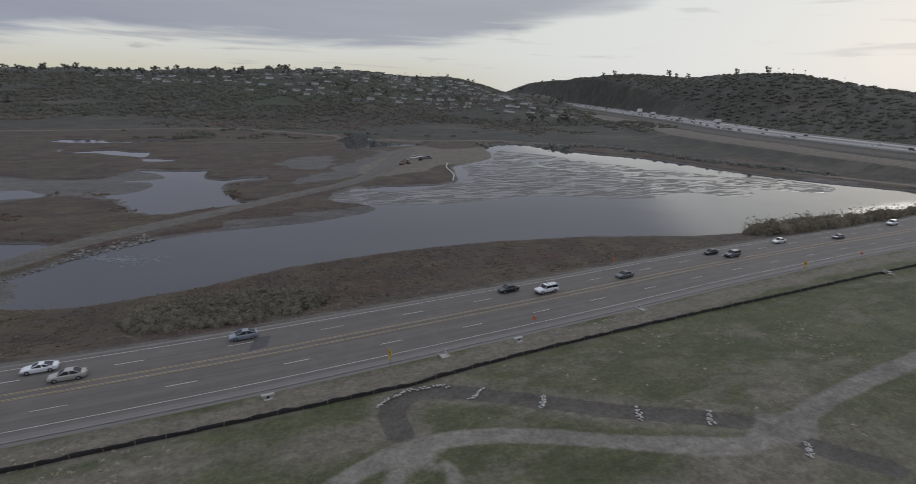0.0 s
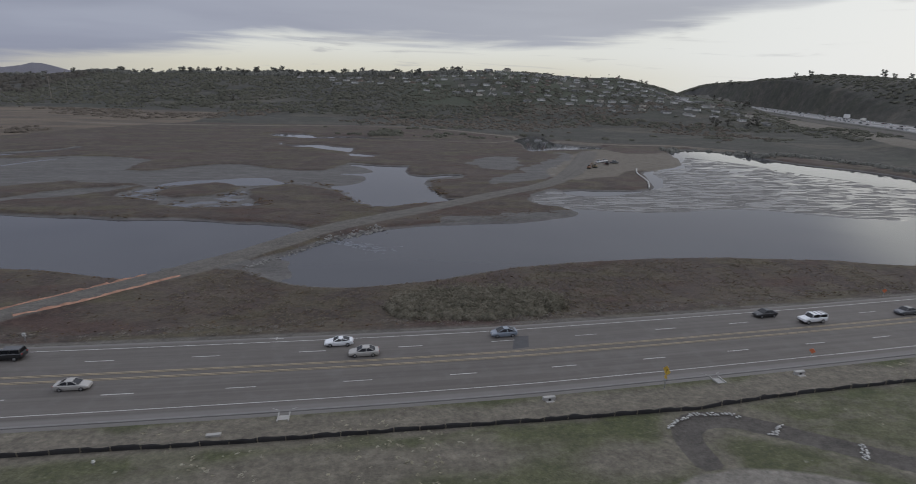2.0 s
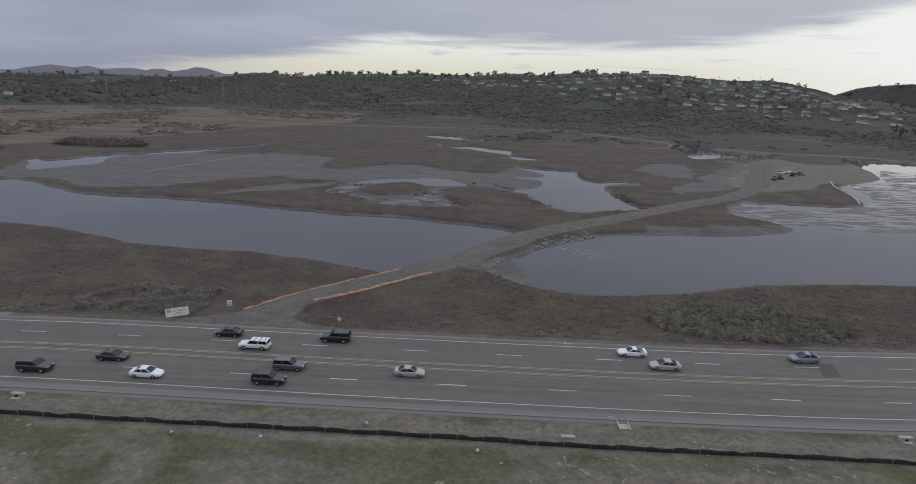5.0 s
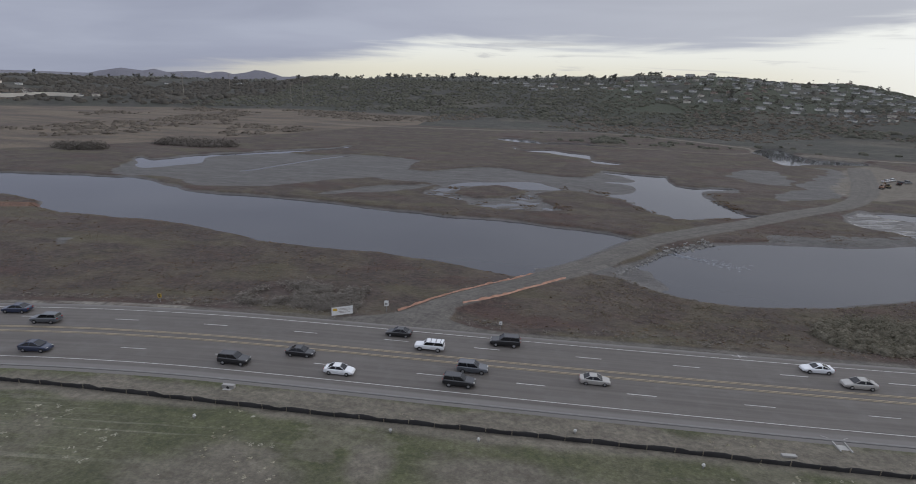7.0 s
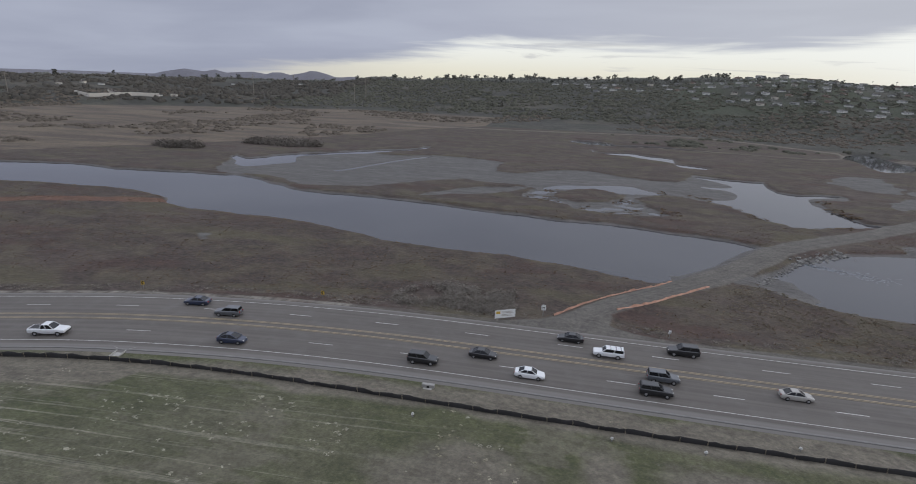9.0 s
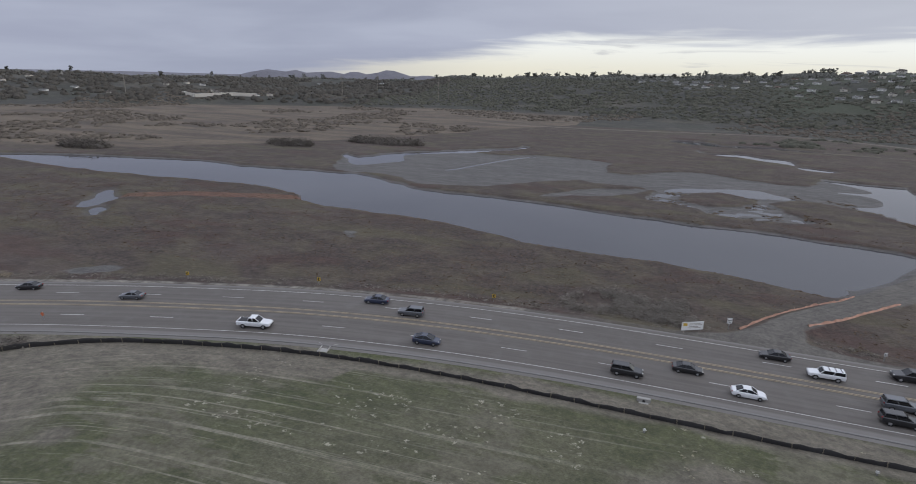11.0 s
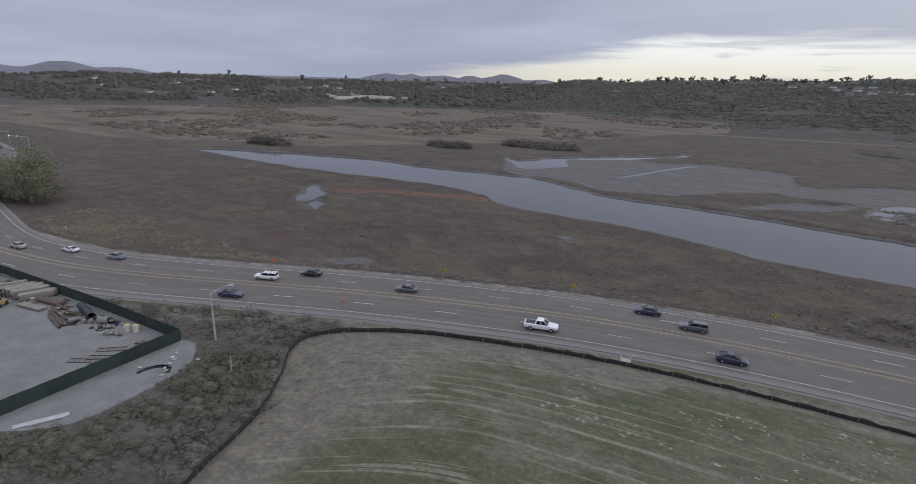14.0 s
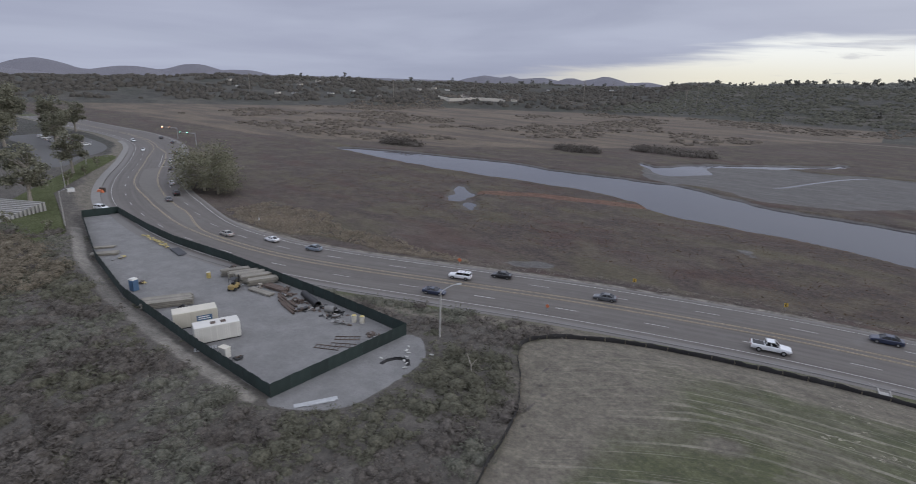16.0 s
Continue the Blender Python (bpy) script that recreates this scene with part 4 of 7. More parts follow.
# ---- signs and posts ----
M_STEEL = plain("galvanised_steel", (0.42, 0.43, 0.44), 0.45, 0.7, vary=0.15)
M_SIGN_Y = plain("yellow_sheeting", (0.55, 0.36, 0.05), 0.5, vary=0.12)
M_SIGN_O = plain("orange_sheeting", (0.55, 0.16, 0.07), 0.55, vary=0.15)
M_SIGN_W = plain("white_sheeting", (0.72, 0.72, 0.70), 0.5, vary=0.1)
M_BLACK = plain("black_paint", (0.015, 0.015, 0.016), 0.5, vary=0.3)
M_WOOD = plain("grey_timber", (0.26, 0.235, 0.2), 0.85, vary=0.35, scale=2.0, grain=0.004)

def road_sign(x, y, kind, face, tall=2.3, size=0.9):
    """kind: diamond or chevron or board; face: where the front looks, degrees from +x."""
    text = {"diamond": "yellow diamond warning sign on a steel post", "chevron": "yellow chevron curve sign on a short post", "orange": "orange diamond roadworks sign on a stand",
            "white": "small white rectangular notice on a thin post"}[kind]
    ob = thing("road_sign", text + " by the road", "sign", pose(x, y, height(x, y) - 0.05, 0, 0, face + 90), "road signs")
    part("post", Shape().box(-0.04, 0.02, 0, 0.04, 0.09, tall), M_STEEL, ob)
    h = size / 2
    mat = {"diamond": M_SIGN_Y, "chevron": M_SIGN_Y, "orange": M_SIGN_O, "white": M_SIGN_W}[kind]
    if kind in ("diamond", "orange"):
        r = h * 1.41
        part("panel", Shape().plate([(-r, 0, tall - r), (0, 0, tall - 2 * r), (r, 0, tall - r), (0, 0, tall)], 0.02, (0, 1, 0)), mat, ob)
        if kind == "diamond":
            part("symbol", Shape().plate([(-0.07, -0.006, tall - 1.5 * r), (0.05, -0.006, tall - 1.5 * r), (0.05, -0.006, tall - r), (0.22, -0.006, tall - 0.7 * r), (0.13, -0.006, tall - 0.6 * r), (-0.07, -0.006, tall - 0.9 * r)], 0.005, (0, 1, 0)), M_BLACK, ob, "black bent arrow")
            part("plaque", Shape().box(-0.24, 0, tall - 2 * r - 0.5, 0.24, 0.02, tall - 2 * r - 0.03), mat, ob)
    elif kind == "chevron":
        part("panel", Shape().box(-h * 0.8, 0, tall - size, h * 0.8, 0.02, tall), mat, ob)
        c = tall - h
        part("symbol", Shape().plate([(0.2, -0.006, c + 0.33), (-0.02, -0.006, c + 0.33), (-0.24, -0.006, c), (-0.02, -0.006, c - 0.33), (0.2, -0.006, c - 0.33), (-0.02, -0.006, c)], 0.005, (0, 1, 0)), M_BLACK, ob, "black chevron")
    else:
        part("panel", Shape().box(-h * 0.8, 0, tall - size, h * 0.8, 0.02, tall), mat, ob)
        part("lettering", Shape().box(-h * 0.5, -0.006, tall - size * 0.55, h * 0.5, 0.0, tall - size * 0.42).box(-h * 0.5, -0.006, tall - size * 0.8, h * 0.4, 0.0, tall - size * 0.7), M_BLACK, ob, "dark unreadable bars")
    return ob


road_sign(22.8, 69.4, "diamond", 190, 3.6, 1.05)
for x, off, f in ((-182.5, 13.6, -60), (-159, 13.2, -70), (-127, 12.9, -75)):
    px, py, _ = on_road(x, off)
    road_sign(px, py, "chevron", f, 1.6, 0.75)
road_sign(-219.5, 67.5, "orange", -70, 1.5, 0.7)
road_sign(-193, 58.2, "orange", -80, 1.7, 0.55)
for x, y in ((51, 75.3), (154, 79.5)):
    road_sign(x, y, "orange", 215, 1.7, 0.65)
road_sign(88, 97.8, "orange", -100, 1.7, 0.7)
road_sign(128, 77.5, "diamond", 185, 2.6, 0.9)
road_sign(-88.3, 97.6, "white", -75, 2.1, 1.0)
road_sign(-67.8, 92.6, "white", -80, 1.5, 0.55)
road_sign(-279, 57.5, "white", -60, 1.6, 0.6)

board = thing("notice_board", "large tilted white project notice board on timber posts", "sign", pose(-94.6, 92.2, height(-94.6, 92.2) - 0.05, 0, 0, 18))
part("panel", Shape().plate([(-1.75, 0, 0.45), (1.75, 0, 0.75), (1.75, 0, 2.2), (-1.75, 0, 1.9)], 0.04, (0, 1, 0)), M_SIGN_W, board)
part("emblem", Shape().box(-1.55, -0.012, 1.3, -0.85, 0.0, 1.75), M_SIGN_Y, board, "plain yellow block")
for z, x1 in ((1.62, 1.2), (1.42, 1.5), (1.1, 0.9), (0.9, 1.3)):
    part("lettering", Shape().plate([(-0.6, -0.008, z), (x1, -0.008, z + 0.14), (x1, -0.008, z + 0.22), (-0.6, -0.008, z + 0.08)], 0.006, (0, 1, 0)), M_WOOD, board, "grey unreadable bar")
for x in (-1.3, 1.3):
    part("post", Shape().box(x - 0.06, 0.04, -0.2, x + 0.06, 0.16, 2.0), M_WOOD, board)

# ---- vehicles ----
M_GLASS = plain("tinted_glass", (0.012, 0.013, 0.015), 0.06, vary=0.1)
M_TYRE = plain("tyre_rubber", (0.018, 0.018, 0.018), 0.9, vary=0.2)
M_RIM = plain("wheel_alloy", (0.45, 0.45, 0.46), 0.35, 0.8, vary=0.1)
M_LENS = plain("lamp_lens", (0.65, 0.65, 0.62), 0.15, vary=0.1)
M_TAIL = plain("red_lens", (0.28, 0.012, 0.012), 0.2, vary=0.1)


def paint(name, c):
    return plain(name, c, 0.28, 0.0, vary=0.06, scale=0.8, coat=0.6)


PAINTS = {"white": paint("white_paint", (0.70, 0.71, 0.72)), "silver": paint("silver_paint", (0.34, 0.325, 0.30)), "black": paint("black_car_paint", (0.012, 0.012, 0.014)),
          "blue": paint("grey_blue_paint", (0.20, 0.23, 0.27)), "grey": paint("dark_grey_paint", (0.085, 0.09, 0.10)), "navy": paint("navy_paint", (0.022, 0.03, 0.06))}
# x station, half width, sill, belt line
BODIES = {
    "sedan": ([(-2.32, .70, .45, .80), (-2.22, .84, .32, .95), (-1.5, .90, .24, 1.0), (-.7, .91, .2, .97), (.9, .91, .2, .94), (1.45, .89, .24, .88), (2.1, .82, .3, .76), (2.32, .68, .42, .62)],
              (-1.75, -.85, .30, 1.12, .96, 1.43, .62)),
    "coupe": ([(-2.25, .68, .48, .78), (-2.12, .82, .34, .93), (-1.4, .88, .24, .93), (-.6, .89, .2, .90), (.9, .89, .2, .87), (1.5, .86, .24, .80), (2.1, .78, .3, .68), (2.28, .62, .4, .56)],
              (-1.75, -.62, .12, .95, .90, 1.26, .56)),
    "hatch": ([(-2.2, .72, .42, 1.0), (-2.1, .84, .32, 1.06), (-1.4, .88, .24, 1.03), (-.6, .89, .2, .99), (.9, .88, .2, .96), (1.4, .87, .24, .90), (2.05, .80, .3, .76), (2.22, .66, .42, .62)],
              (-2.02, -.75, .20, 1.3, 1.0, 1.5, .58)),
    "suv": ([(-2.45, .86, .5, 1.1), (-2.38, .92, .42, 1.2), (-1.6, .95, .36, 1.2), (-.6, .95, .34, 1.18), (1.0, .95, .34, 1.15), (1.5, .94, .36, 1.08), (2.25, .88, .42, .98), (2.4, .74, .55, .84)],
            (-2.35, -2.15, .25, 1.0, 1.16, 1.74, .72)),
    "truck_suv": ([(-2.9, .94, .62, 1.28), (-2.84, 1.0, .56, 1.34), (-1.6, 1.01, .52, 1.34), (-.6, 1.01, .5, 1.33), (1.1, 1.01, .5, 1.32), (1.6, 1.0, .52, 1.28), (2.75, .96, .56, 1.18), (2.88, .84, .66, 1.05)],
                  (-2.8, -2.68, .55, 1.2, 1.3, 1.98, .84)),
    "pickup": ([(-2.9, .92, .6, 1.18), (-2.85, .98, .52, 1.22), (-1.6, .99, .46, 1.22), (-.6, .99, .44, 1.22), (1.0, .99, .44, 1.2), (1.6, .98, .48, 1.14), (2.6, .92, .52, 1.04), (2.8, .8, .62, .92)],
               (-.95, -.75, .35, 1.15, 1.18, 1.84, .74)),
}
MADE_CARS = {}


def build_car(kind, color, far=False):
    text = {"sedan": "four-door saloon car", "coupe": "two-door coupe", "hatch": "hatchback car", "suv": "sport utility car", "truck_suv": "tall utility wagon with roof bars", "pickup": "pickup truck with an open bed"}[kind]
    tone = {"blue": "grey-blue", "grey": "dark grey", "navy": "dark blue"}.get(color, color)
    ob = thing("car", f"{tone} {text} on the {'far freeway' if far else 'road'}", "car", group="cars on the freeway" if far else "cars on the highway")
    st, (xr, tr, tf, xf, zb, zr, wr) = BODIES[kind]
    P = PAINTS[color]
    s = Shape()
    s.loft([[(x, -w * .93, lo), (x, -w, lo + (hi - lo) * .45), (x, -w * .97, lo + (hi - lo) * .85), (x, -w * .86, hi), (x, w * .86, hi), (x, w * .97, lo + (hi - lo) * .85), (x, w, lo + (hi - lo) * .45), (x, w * .93, lo)] for x, w, lo, hi in st])
    body = part("body", s, P, ob)
    wb = max(w for _, w, _, _ in st) * .87
    s = Shape()
    s.loft([[(xr, -wb, zb), (xr, wb, zb), (xf, wb, zb), (xf, -wb, zb)], [(tr, -wr, zr), (tr, wr, zr), (tf, wr, zr), (tf, -wr, zr)]])
    part("glasshouse", s, M_GLASS, ob, "dark tinted glass")
    s = Shape().loft([[(tr - .05, -wr - .03, zr - .03), (tr - .05, wr + .03, zr - .03), (tf + .05, wr + .03, zr - .03), (tf + .05, -wr - .03, zr - .03)],
                      [(tr + .1, -wr + .08, zr + .05), (tr + .1, wr - .08, zr + .05), (tf - .1, wr - .08, zr + .05), (tf - .1, -wr + .08, zr + .05)]])
    part("roof", s, P, ob)
    for k in () if far else (-1, 1):
        for a, b in (((xr, wb, zb), (tr, wr, zr)), ((xf, wb, zb), (tf, wr, zr)), (((xr + xf) / 2 - .05, wb, zb), ((tr + tf) / 2 - .05, wr, zr))):
            part("pillar", Shape().tube((a[0], a[1] * k, a[2]), (b[0], b[1] * k, b[2]), .05, seg=5), P, ob)
    big = kind in ("truck_suv", "pickup", "suv")
    r = {"truck_suv": .47, "pickup": .40, "suv": .38}.get(kind, .32)
    ax_f, ax_r, wo = st[-1][0] * .62, st[0][0] * .6, max(w for _, w, _, _ in st)
    for x in (ax_f, ax_r):
        for k in (-1, 1):
            tyre = part("wheel", Shape().tube((x, k * (wo - .19), r), (x, k * (wo + .02), r), r, seg=14), M_TYRE, ob)
            if far:
                continue
            part("rim", Shape().tube((x, k * (wo - .02), r), (x, k * (wo + .032), r), r * .62, r * .55, seg=10), M_RIM, tyre, "bright alloy rim")
    fx, fw, flo, fhi = st[-2]
    rx, rw, rlo, rhi = st[1]
    for k in (-1, 1):
        part("headlight", Shape().box(fx - .05, k * fw * .62 - .16, fhi - .2, fx + .13, k * fw * .62 + .16, fhi - .05), M_LENS, ob)
        part("tail_light", Shape().box(rx - .1, k * rw * .7 - .14, rhi - .28, rx + .02, k * rw * .7 + .14, rhi - .06), M_TAIL, ob)
    part("bumper", Shape().box(st[-1][0] - .15, -fw * .8, flo - .02, st[-1][0] + .06, fw * .8, flo + .16, bevel=.03), M_BLACK if big else P, ob)
    if kind == "pickup":
        part("bed", Shape().box(-2.7, -.78, 1.215, -1.05, .78, 1.225), M_BLACK, ob, "dark open load bed")
    if kind == "truck_suv":
        for x in (-2.2, -1.3, -.3):
            part("roof_bar", Shape().box(x - .05, -.85, zr + .05, x + .05, .85, zr + .11), M_BLACK, ob)
    return ob


def car(kind, color, x, off=None, y=None, turn=None, z=None, far=False):
    """A car in a lane (off metres north of the centre line; those to the north drive west) or at a place."""
    if y is None:
        x, y, a = on_road(x, off)
        turn = a if off > 0 else a + 180
        z = 0.04
    m = pose(x, y, height(x, y) if z is None else z, 0, 0, turn) @ Matrix.Scale(0.88 if kind == "truck_suv" else 0.94, 4)
    if (kind, color, far) in MADE_CARS:
        return copy_thing(MADE_CARS[kind, color, far], m)
    ob = MADE_CARS[kind, color, far] = build_car(kind, color, far)
    ob.matrix_basis = m
    return ob


NO, NI, SI, SO = 6.3, 2.6, -2.6, -6.4
for kind, color, x, lane in (
        ("coupe", "white", -21, NO), ("sedan", "silver", -18, NI), ("hatch", "blue", 5, NO), ("sedan", "black", 55, NO), ("truck_suv", "white", 62, NI), ("suv", "black", -66.5, NO),
        ("sedan", "grey", 84, NI), ("sedan", "black", 117, NO), ("suv", "grey", 121, NI), ("sedan", "white", 146, NO), ("sedan", "grey", 168, NI), ("suv", "white", 205, NO),
        ("sedan", "black", -84, NO), ("truck_suv", "white", -78, NI), 
        ("pickup", "white", -162, SO), ("hatch", "navy", -134, SO), ("suv", "black", -104, SO), ("sedan", "black", -96, SI), ("sedan", "white", -89, SO),
        ("suv", "grey", -71, SI), ("suv", "black", -73, SO), ("sedan", "silver", -54, SI),
        ("sedan", "silver", -272, NI), ("coupe", "white", -260, NO), ("hatch", "blue", -247, NO), ("truck_suv", "white", -213, NI), ("sedan", "black", -206, NO), ("coupe", "navy", -215, SO),
        ("sedan", "grey", -187, NI), ("sedan", "navy", -146, NO), ("suv", "grey", -139, NI),
        ("sedan", "white", -344, 9), ("suv", "black", -326, 8.5), ("sedan", "grey", -318, 5), ("sedan", "white", -392, 7), ("sedan", "black", -373, 8.5), ("suv", "grey", -410, 9),
        ("sedan", "white", -426, -5), ("suv", "white", -463, -7), ("sedan", "grey", -450, 9), ("sedan", "black", -470, 8)):
    car(kind, color, x, lane)
car("suv", "white", -319, y=34.6, turn=20)

# ---- storage yard ----
M_SCREEN = plain("green_screen_cloth", (0.02, 0.033, 0.03), 0.85, vary=0.35, scale=0.5)
M_CREAM = plain("cream_steel", (0.52, 0.49, 0.41), 0.55, vary=0.18, scale=0.6)
M_BOXW = plain("white_steel", (0.62, 0.605, 0.56), 0.5, vary=0.15, scale=0.6)
M_BLUE = plain("blue_plastic", (0.075, 0.14, 0.24), 0.45, vary=0.15)
M_BOARD = plain("pale_boards", (0.215, 0.2, 0.168), 0.85, vary=0.4, scale=0.9, grain=0.004)
M_RUST = plain("rusty_steel", (0.095, 0.07, 0.056), 0.85, vary=0.5, scale=1.5)
M_YPL = plain("yellow_plastic", (0.42, 0.34, 0.13), 0.6, vary=0.3)
M_SACK = plain("white_sack", (0.44, 0.435, 0.41), 0.9, vary=0.35, scale=2)
M_GREY = plain("grey_rubble", (0.22, 0.215, 0.205), 0.95, vary=0.4, scale=1.4)
M_LIFT = plain("dusty_yellow_paint", (0.27, 0.2, 0.08), 0.6, vary=0.4, scale=2)
YZ = -0.1


def screen_panel():
    v, nx, nz = [], 9, 4
    for i in range(nx):
        for j in range(nz):
            v.append((i / (nx - 1), 0.06 * math.sin(i * 1.3 + j) * (j / (nz - 1)) * (1 if 0 < i < nx - 1 else 0.2), 1.9 * j / (nz - 1)))
    n = len(v)
    v += [(x, y + 0.025, z) for x, y, z in v]
    f = grid_faces(nz, nx)
    return mesh_from("panel", v, np.vstack([f, f[:, ::-1] + n]), M_SCREEN)


enclosure = thing("screen_fence", "dark green cloth screen fence on steel posts round the yard", "fence")
panel, fpost = screen_panel(), mesh_of("post", Shape().tube((0, 0, -0.1), (0, 0, 1.95), 0.035, seg=6), M_BLACK)
ring = np.vstack([YARD, YARD[:1]])
for a, b in zip(ring[:-1], ring[1:]):
    n = max(1, round(math.hypot(*(b - a)) / 3.0))
    for k in range(n):
        p, q = a + (b - a) * k / n, a + (b - a) * (k + 1) / n
        l = math.hypot(*(q - p))
        part("panel", panel, M_SCREEN, enclosure, at=pose(*p, YZ, 0, 0, math.degrees(math.atan2(*(q - p)[::-1]))) @ Matrix.Diagonal((l, 1, 1, 1)))
        part("post", fpost, M_STEEL, enclosure, at=pose(*p, YZ))


def container(x, y, turn, mat, label, banner=False):
    ob = thing("container", label, "container", pose(x, y, YZ, 0, 0, turn))
    part("shell", Shape().box(-3.1, -1.22, 0.15, 3.1, 1.22, 2.6, bevel=0.05), mat, ob)
    for k in range(22):
        xx = -2.9 + k * 0.276
        part("rib", Shape().box(xx, -1.26, 0.3, xx + 0.12, -1.215, 2.45), mat, ob)
    for k in (-1, 1):
        part("end_door", Shape().box(3.1, 0.05 if k > 0 else -1.12, 0.3, 3.14, 1.12 if k > 0 else -0.05, 2.45, bevel=0.01), mat, ob)
    part("skid", Shape().box(-3.0, -1.1, 0, 3.0, -0.9, 0.15).box(-3.0, 0.9, 0, 3.0, 1.1, 0.15), M_BLACK, ob)
    if banner:
        b = part("banner", Shape().box(0.1, -1.3, 0.9, 2.3, -1.262, 1.75), M_BLUE, ob, "blue banner")
        part("lettering", Shape().box(0.35, -1.31, 1.42, 1.9, -1.301, 1.58).box(0.35, -1.31, 1.1, 2.1, -1.301, 1.24), M_SIGN_W, b, "white unreadable bars")
    else:
        for k in (-0.8, 0.6):
            part("roof_item", Shape().box(k, -0.5, 2.6, k + 0.7, 0.2, 2.72, bevel=0.02), M_RUST, ob)
    return ob


container(-224.9, 16.8, 70, M_BOXW, "white steel storage container with odds and ends on its roof")
container(-231.8, 17.0, 70, M_CREAM, "cream steel storage container with a blue banner", True)

toilet = thing("portable_toilet", "blue portable toilet with a white roof in the yard", "toilet", pose(-252.6, 16.4, YZ, 0, 0, 15))
part("cabin", Shape().box(-0.55, -0.55, 0, 0.55, 0.55, 2.05, bevel=0.05), M_BLUE, toilet)
part("roof", Shape().box(-0.6, -0.6, 2.05, 0.6, 0.6, 2.3, taper=0.25), M_BOXW, toilet, "white rounded roof")
part("door", Shape().box(-0.38, -0.58, 0.12, 0.38, -0.55, 1.9), M_BLUE, toilet)


def timber_stack(x, y, turn, length, wide, layers, label, mat=None, seed=1):
    r = random.Random(seed)
    ob = thing("timber_stack", label, "timber", pose(x, y, YZ, 0, 0, turn), "timber stacks in the yard")
    for k in (-0.35, 0, 0.35):
        part("bearer", Shape().box(k * length - 0.08, -wide / 2, 0, k * length + 0.08, wide / 2, 0.12), M_WOOD, ob)
    plank = mesh_of("plank", Shape().box(-length / 2, -0.145, 0, length / 2, 0.145, 0.13, bevel=0.01), mat or M_BOARD)
    n = int(wide / 0.31)
    for l in range(layers):
        for k in range(n - (1 if l == layers - 1 and r.random() < 0.5 else 0)):
            part("plank", plank, M_BOARD, ob, at=pose(r.uniform(-0.25, 0.25), -wide / 2 + 0.15 + k * 0.31, 0.12 + l * 0.14, 0, 0, r.uniform(-0.8, 0.8)))


timber_stack(-242.5, 17.6, 62, 7.5, 3.4, 7, "stack of pale grey boards on bearers beside the toilet", seed=2)
timber_stack(-247.4, 32.6, 68, 5.0, 1.5, 8, "stack of weathered boards with pale ends", seed=3)
for k, n in enumerate((8, 9, 9, 7)):
    timber_stack(-245.0 + 1.85 * k, 32.9 + 0.2 * k, 68, 5.2, 1.55, n, "high stack of weathered boards by the screen fence", seed=40 + k)
timber_stack(-235.0, 33.6, 8, 5.0, 1.8, 3, "low stack of long boards by the screen fence", M_RUST, seed=5)
timber_stack(-235.6, 30.9, 8, 5.5, 1.8, 2, "low stack of long boards on the gravel", seed=6)
timber_stack(-277.5, 20.6, 62, 5.0, 2.4, 3, "stack of old boards near the end of the yard", seed=7)
timber_stack(-282.5, 22.2, 62, 4.0, 1.8, 2, "small stack of old boards on the gravel", seed=8)

lift = thing("forklift", "dusty yellow forklift parked beside the timber", "forklift", pose(-240.3, 28.3, YZ, 0, 0, 120))
part("chassis", Shape().box(-1.1, -0.6, 0.35, 1.0, 0.6, 1.1, bevel=0.08), M_LIFT, lift)
part("seat", Shape().box(-0.4, -0.3, 1.1, 0.2, 0.3, 1.5, bevel=0.05), M_BLACK, lift)
part("guard", Shape().box(-0.8, -0.55, 2.1, 0.7, 0.55, 2.18), M_BLACK, lift)
for x in (-0.75, 0.65):
    for y in (-0.5, 0.5):
        part("guard_post", Shape().tube((x, y, 1.05), (x, y, 2.12), 0.04, seg=5), M_BLACK, lift)
for y in (-0.35, 0.35):
    part("mast_rail", Shape().box(1.05, y - 0.06, 0.1, 1.2, y + 0.06, 2.6), M_BLACK, lift)
    part("fork", Shape().box(1.2, y - 0.07, 0.12, 2.3, y + 0.07, 0.18), M_STEEL, lift)
for x in (-0.75, 0.7):
    for y in (-0.62, 0.5):
        part("wheel", Shape().tube((x, y, 0.36), (x, y + 0.16, 0.36), 0.36, seg=12), M_TYRE, lift)


def drum(x, y, mat, label):
    ob = thing("drum", label, "drum", pose(x, y, YZ), "drums in the yard")
    s = Shape()
    for z0, z1, r in ((0, 0.03, 0.42), (0.03, 0.4, 0.4), (0.4, 0.44, 0.42), (0.44, 0.8, 0.4), (0.8, 0.84, 0.42), (0.84, 1.1, 0.4)):
        s.tube((0, 0, z0), (0, 0, z1), r, seg=14)
    part("barrel", s, mat, ob)
    part("lid", Shape().tube((0, 0, 1.1), (0, 0, 1.14), 0.37, seg=14), M_YPL if mat is M_CREAM else M_CREAM, ob)


drum(-249.2, 28.2, M_YPL, "yellow plastic drum standing alone on the gravel")
drum(-214.3, 33.9, M_CREAM, "pale drum with a yellow lid by the fence")
drum(-213.1, 34.5, M_CREAM, "pale drum with a yellow lid by the fence")


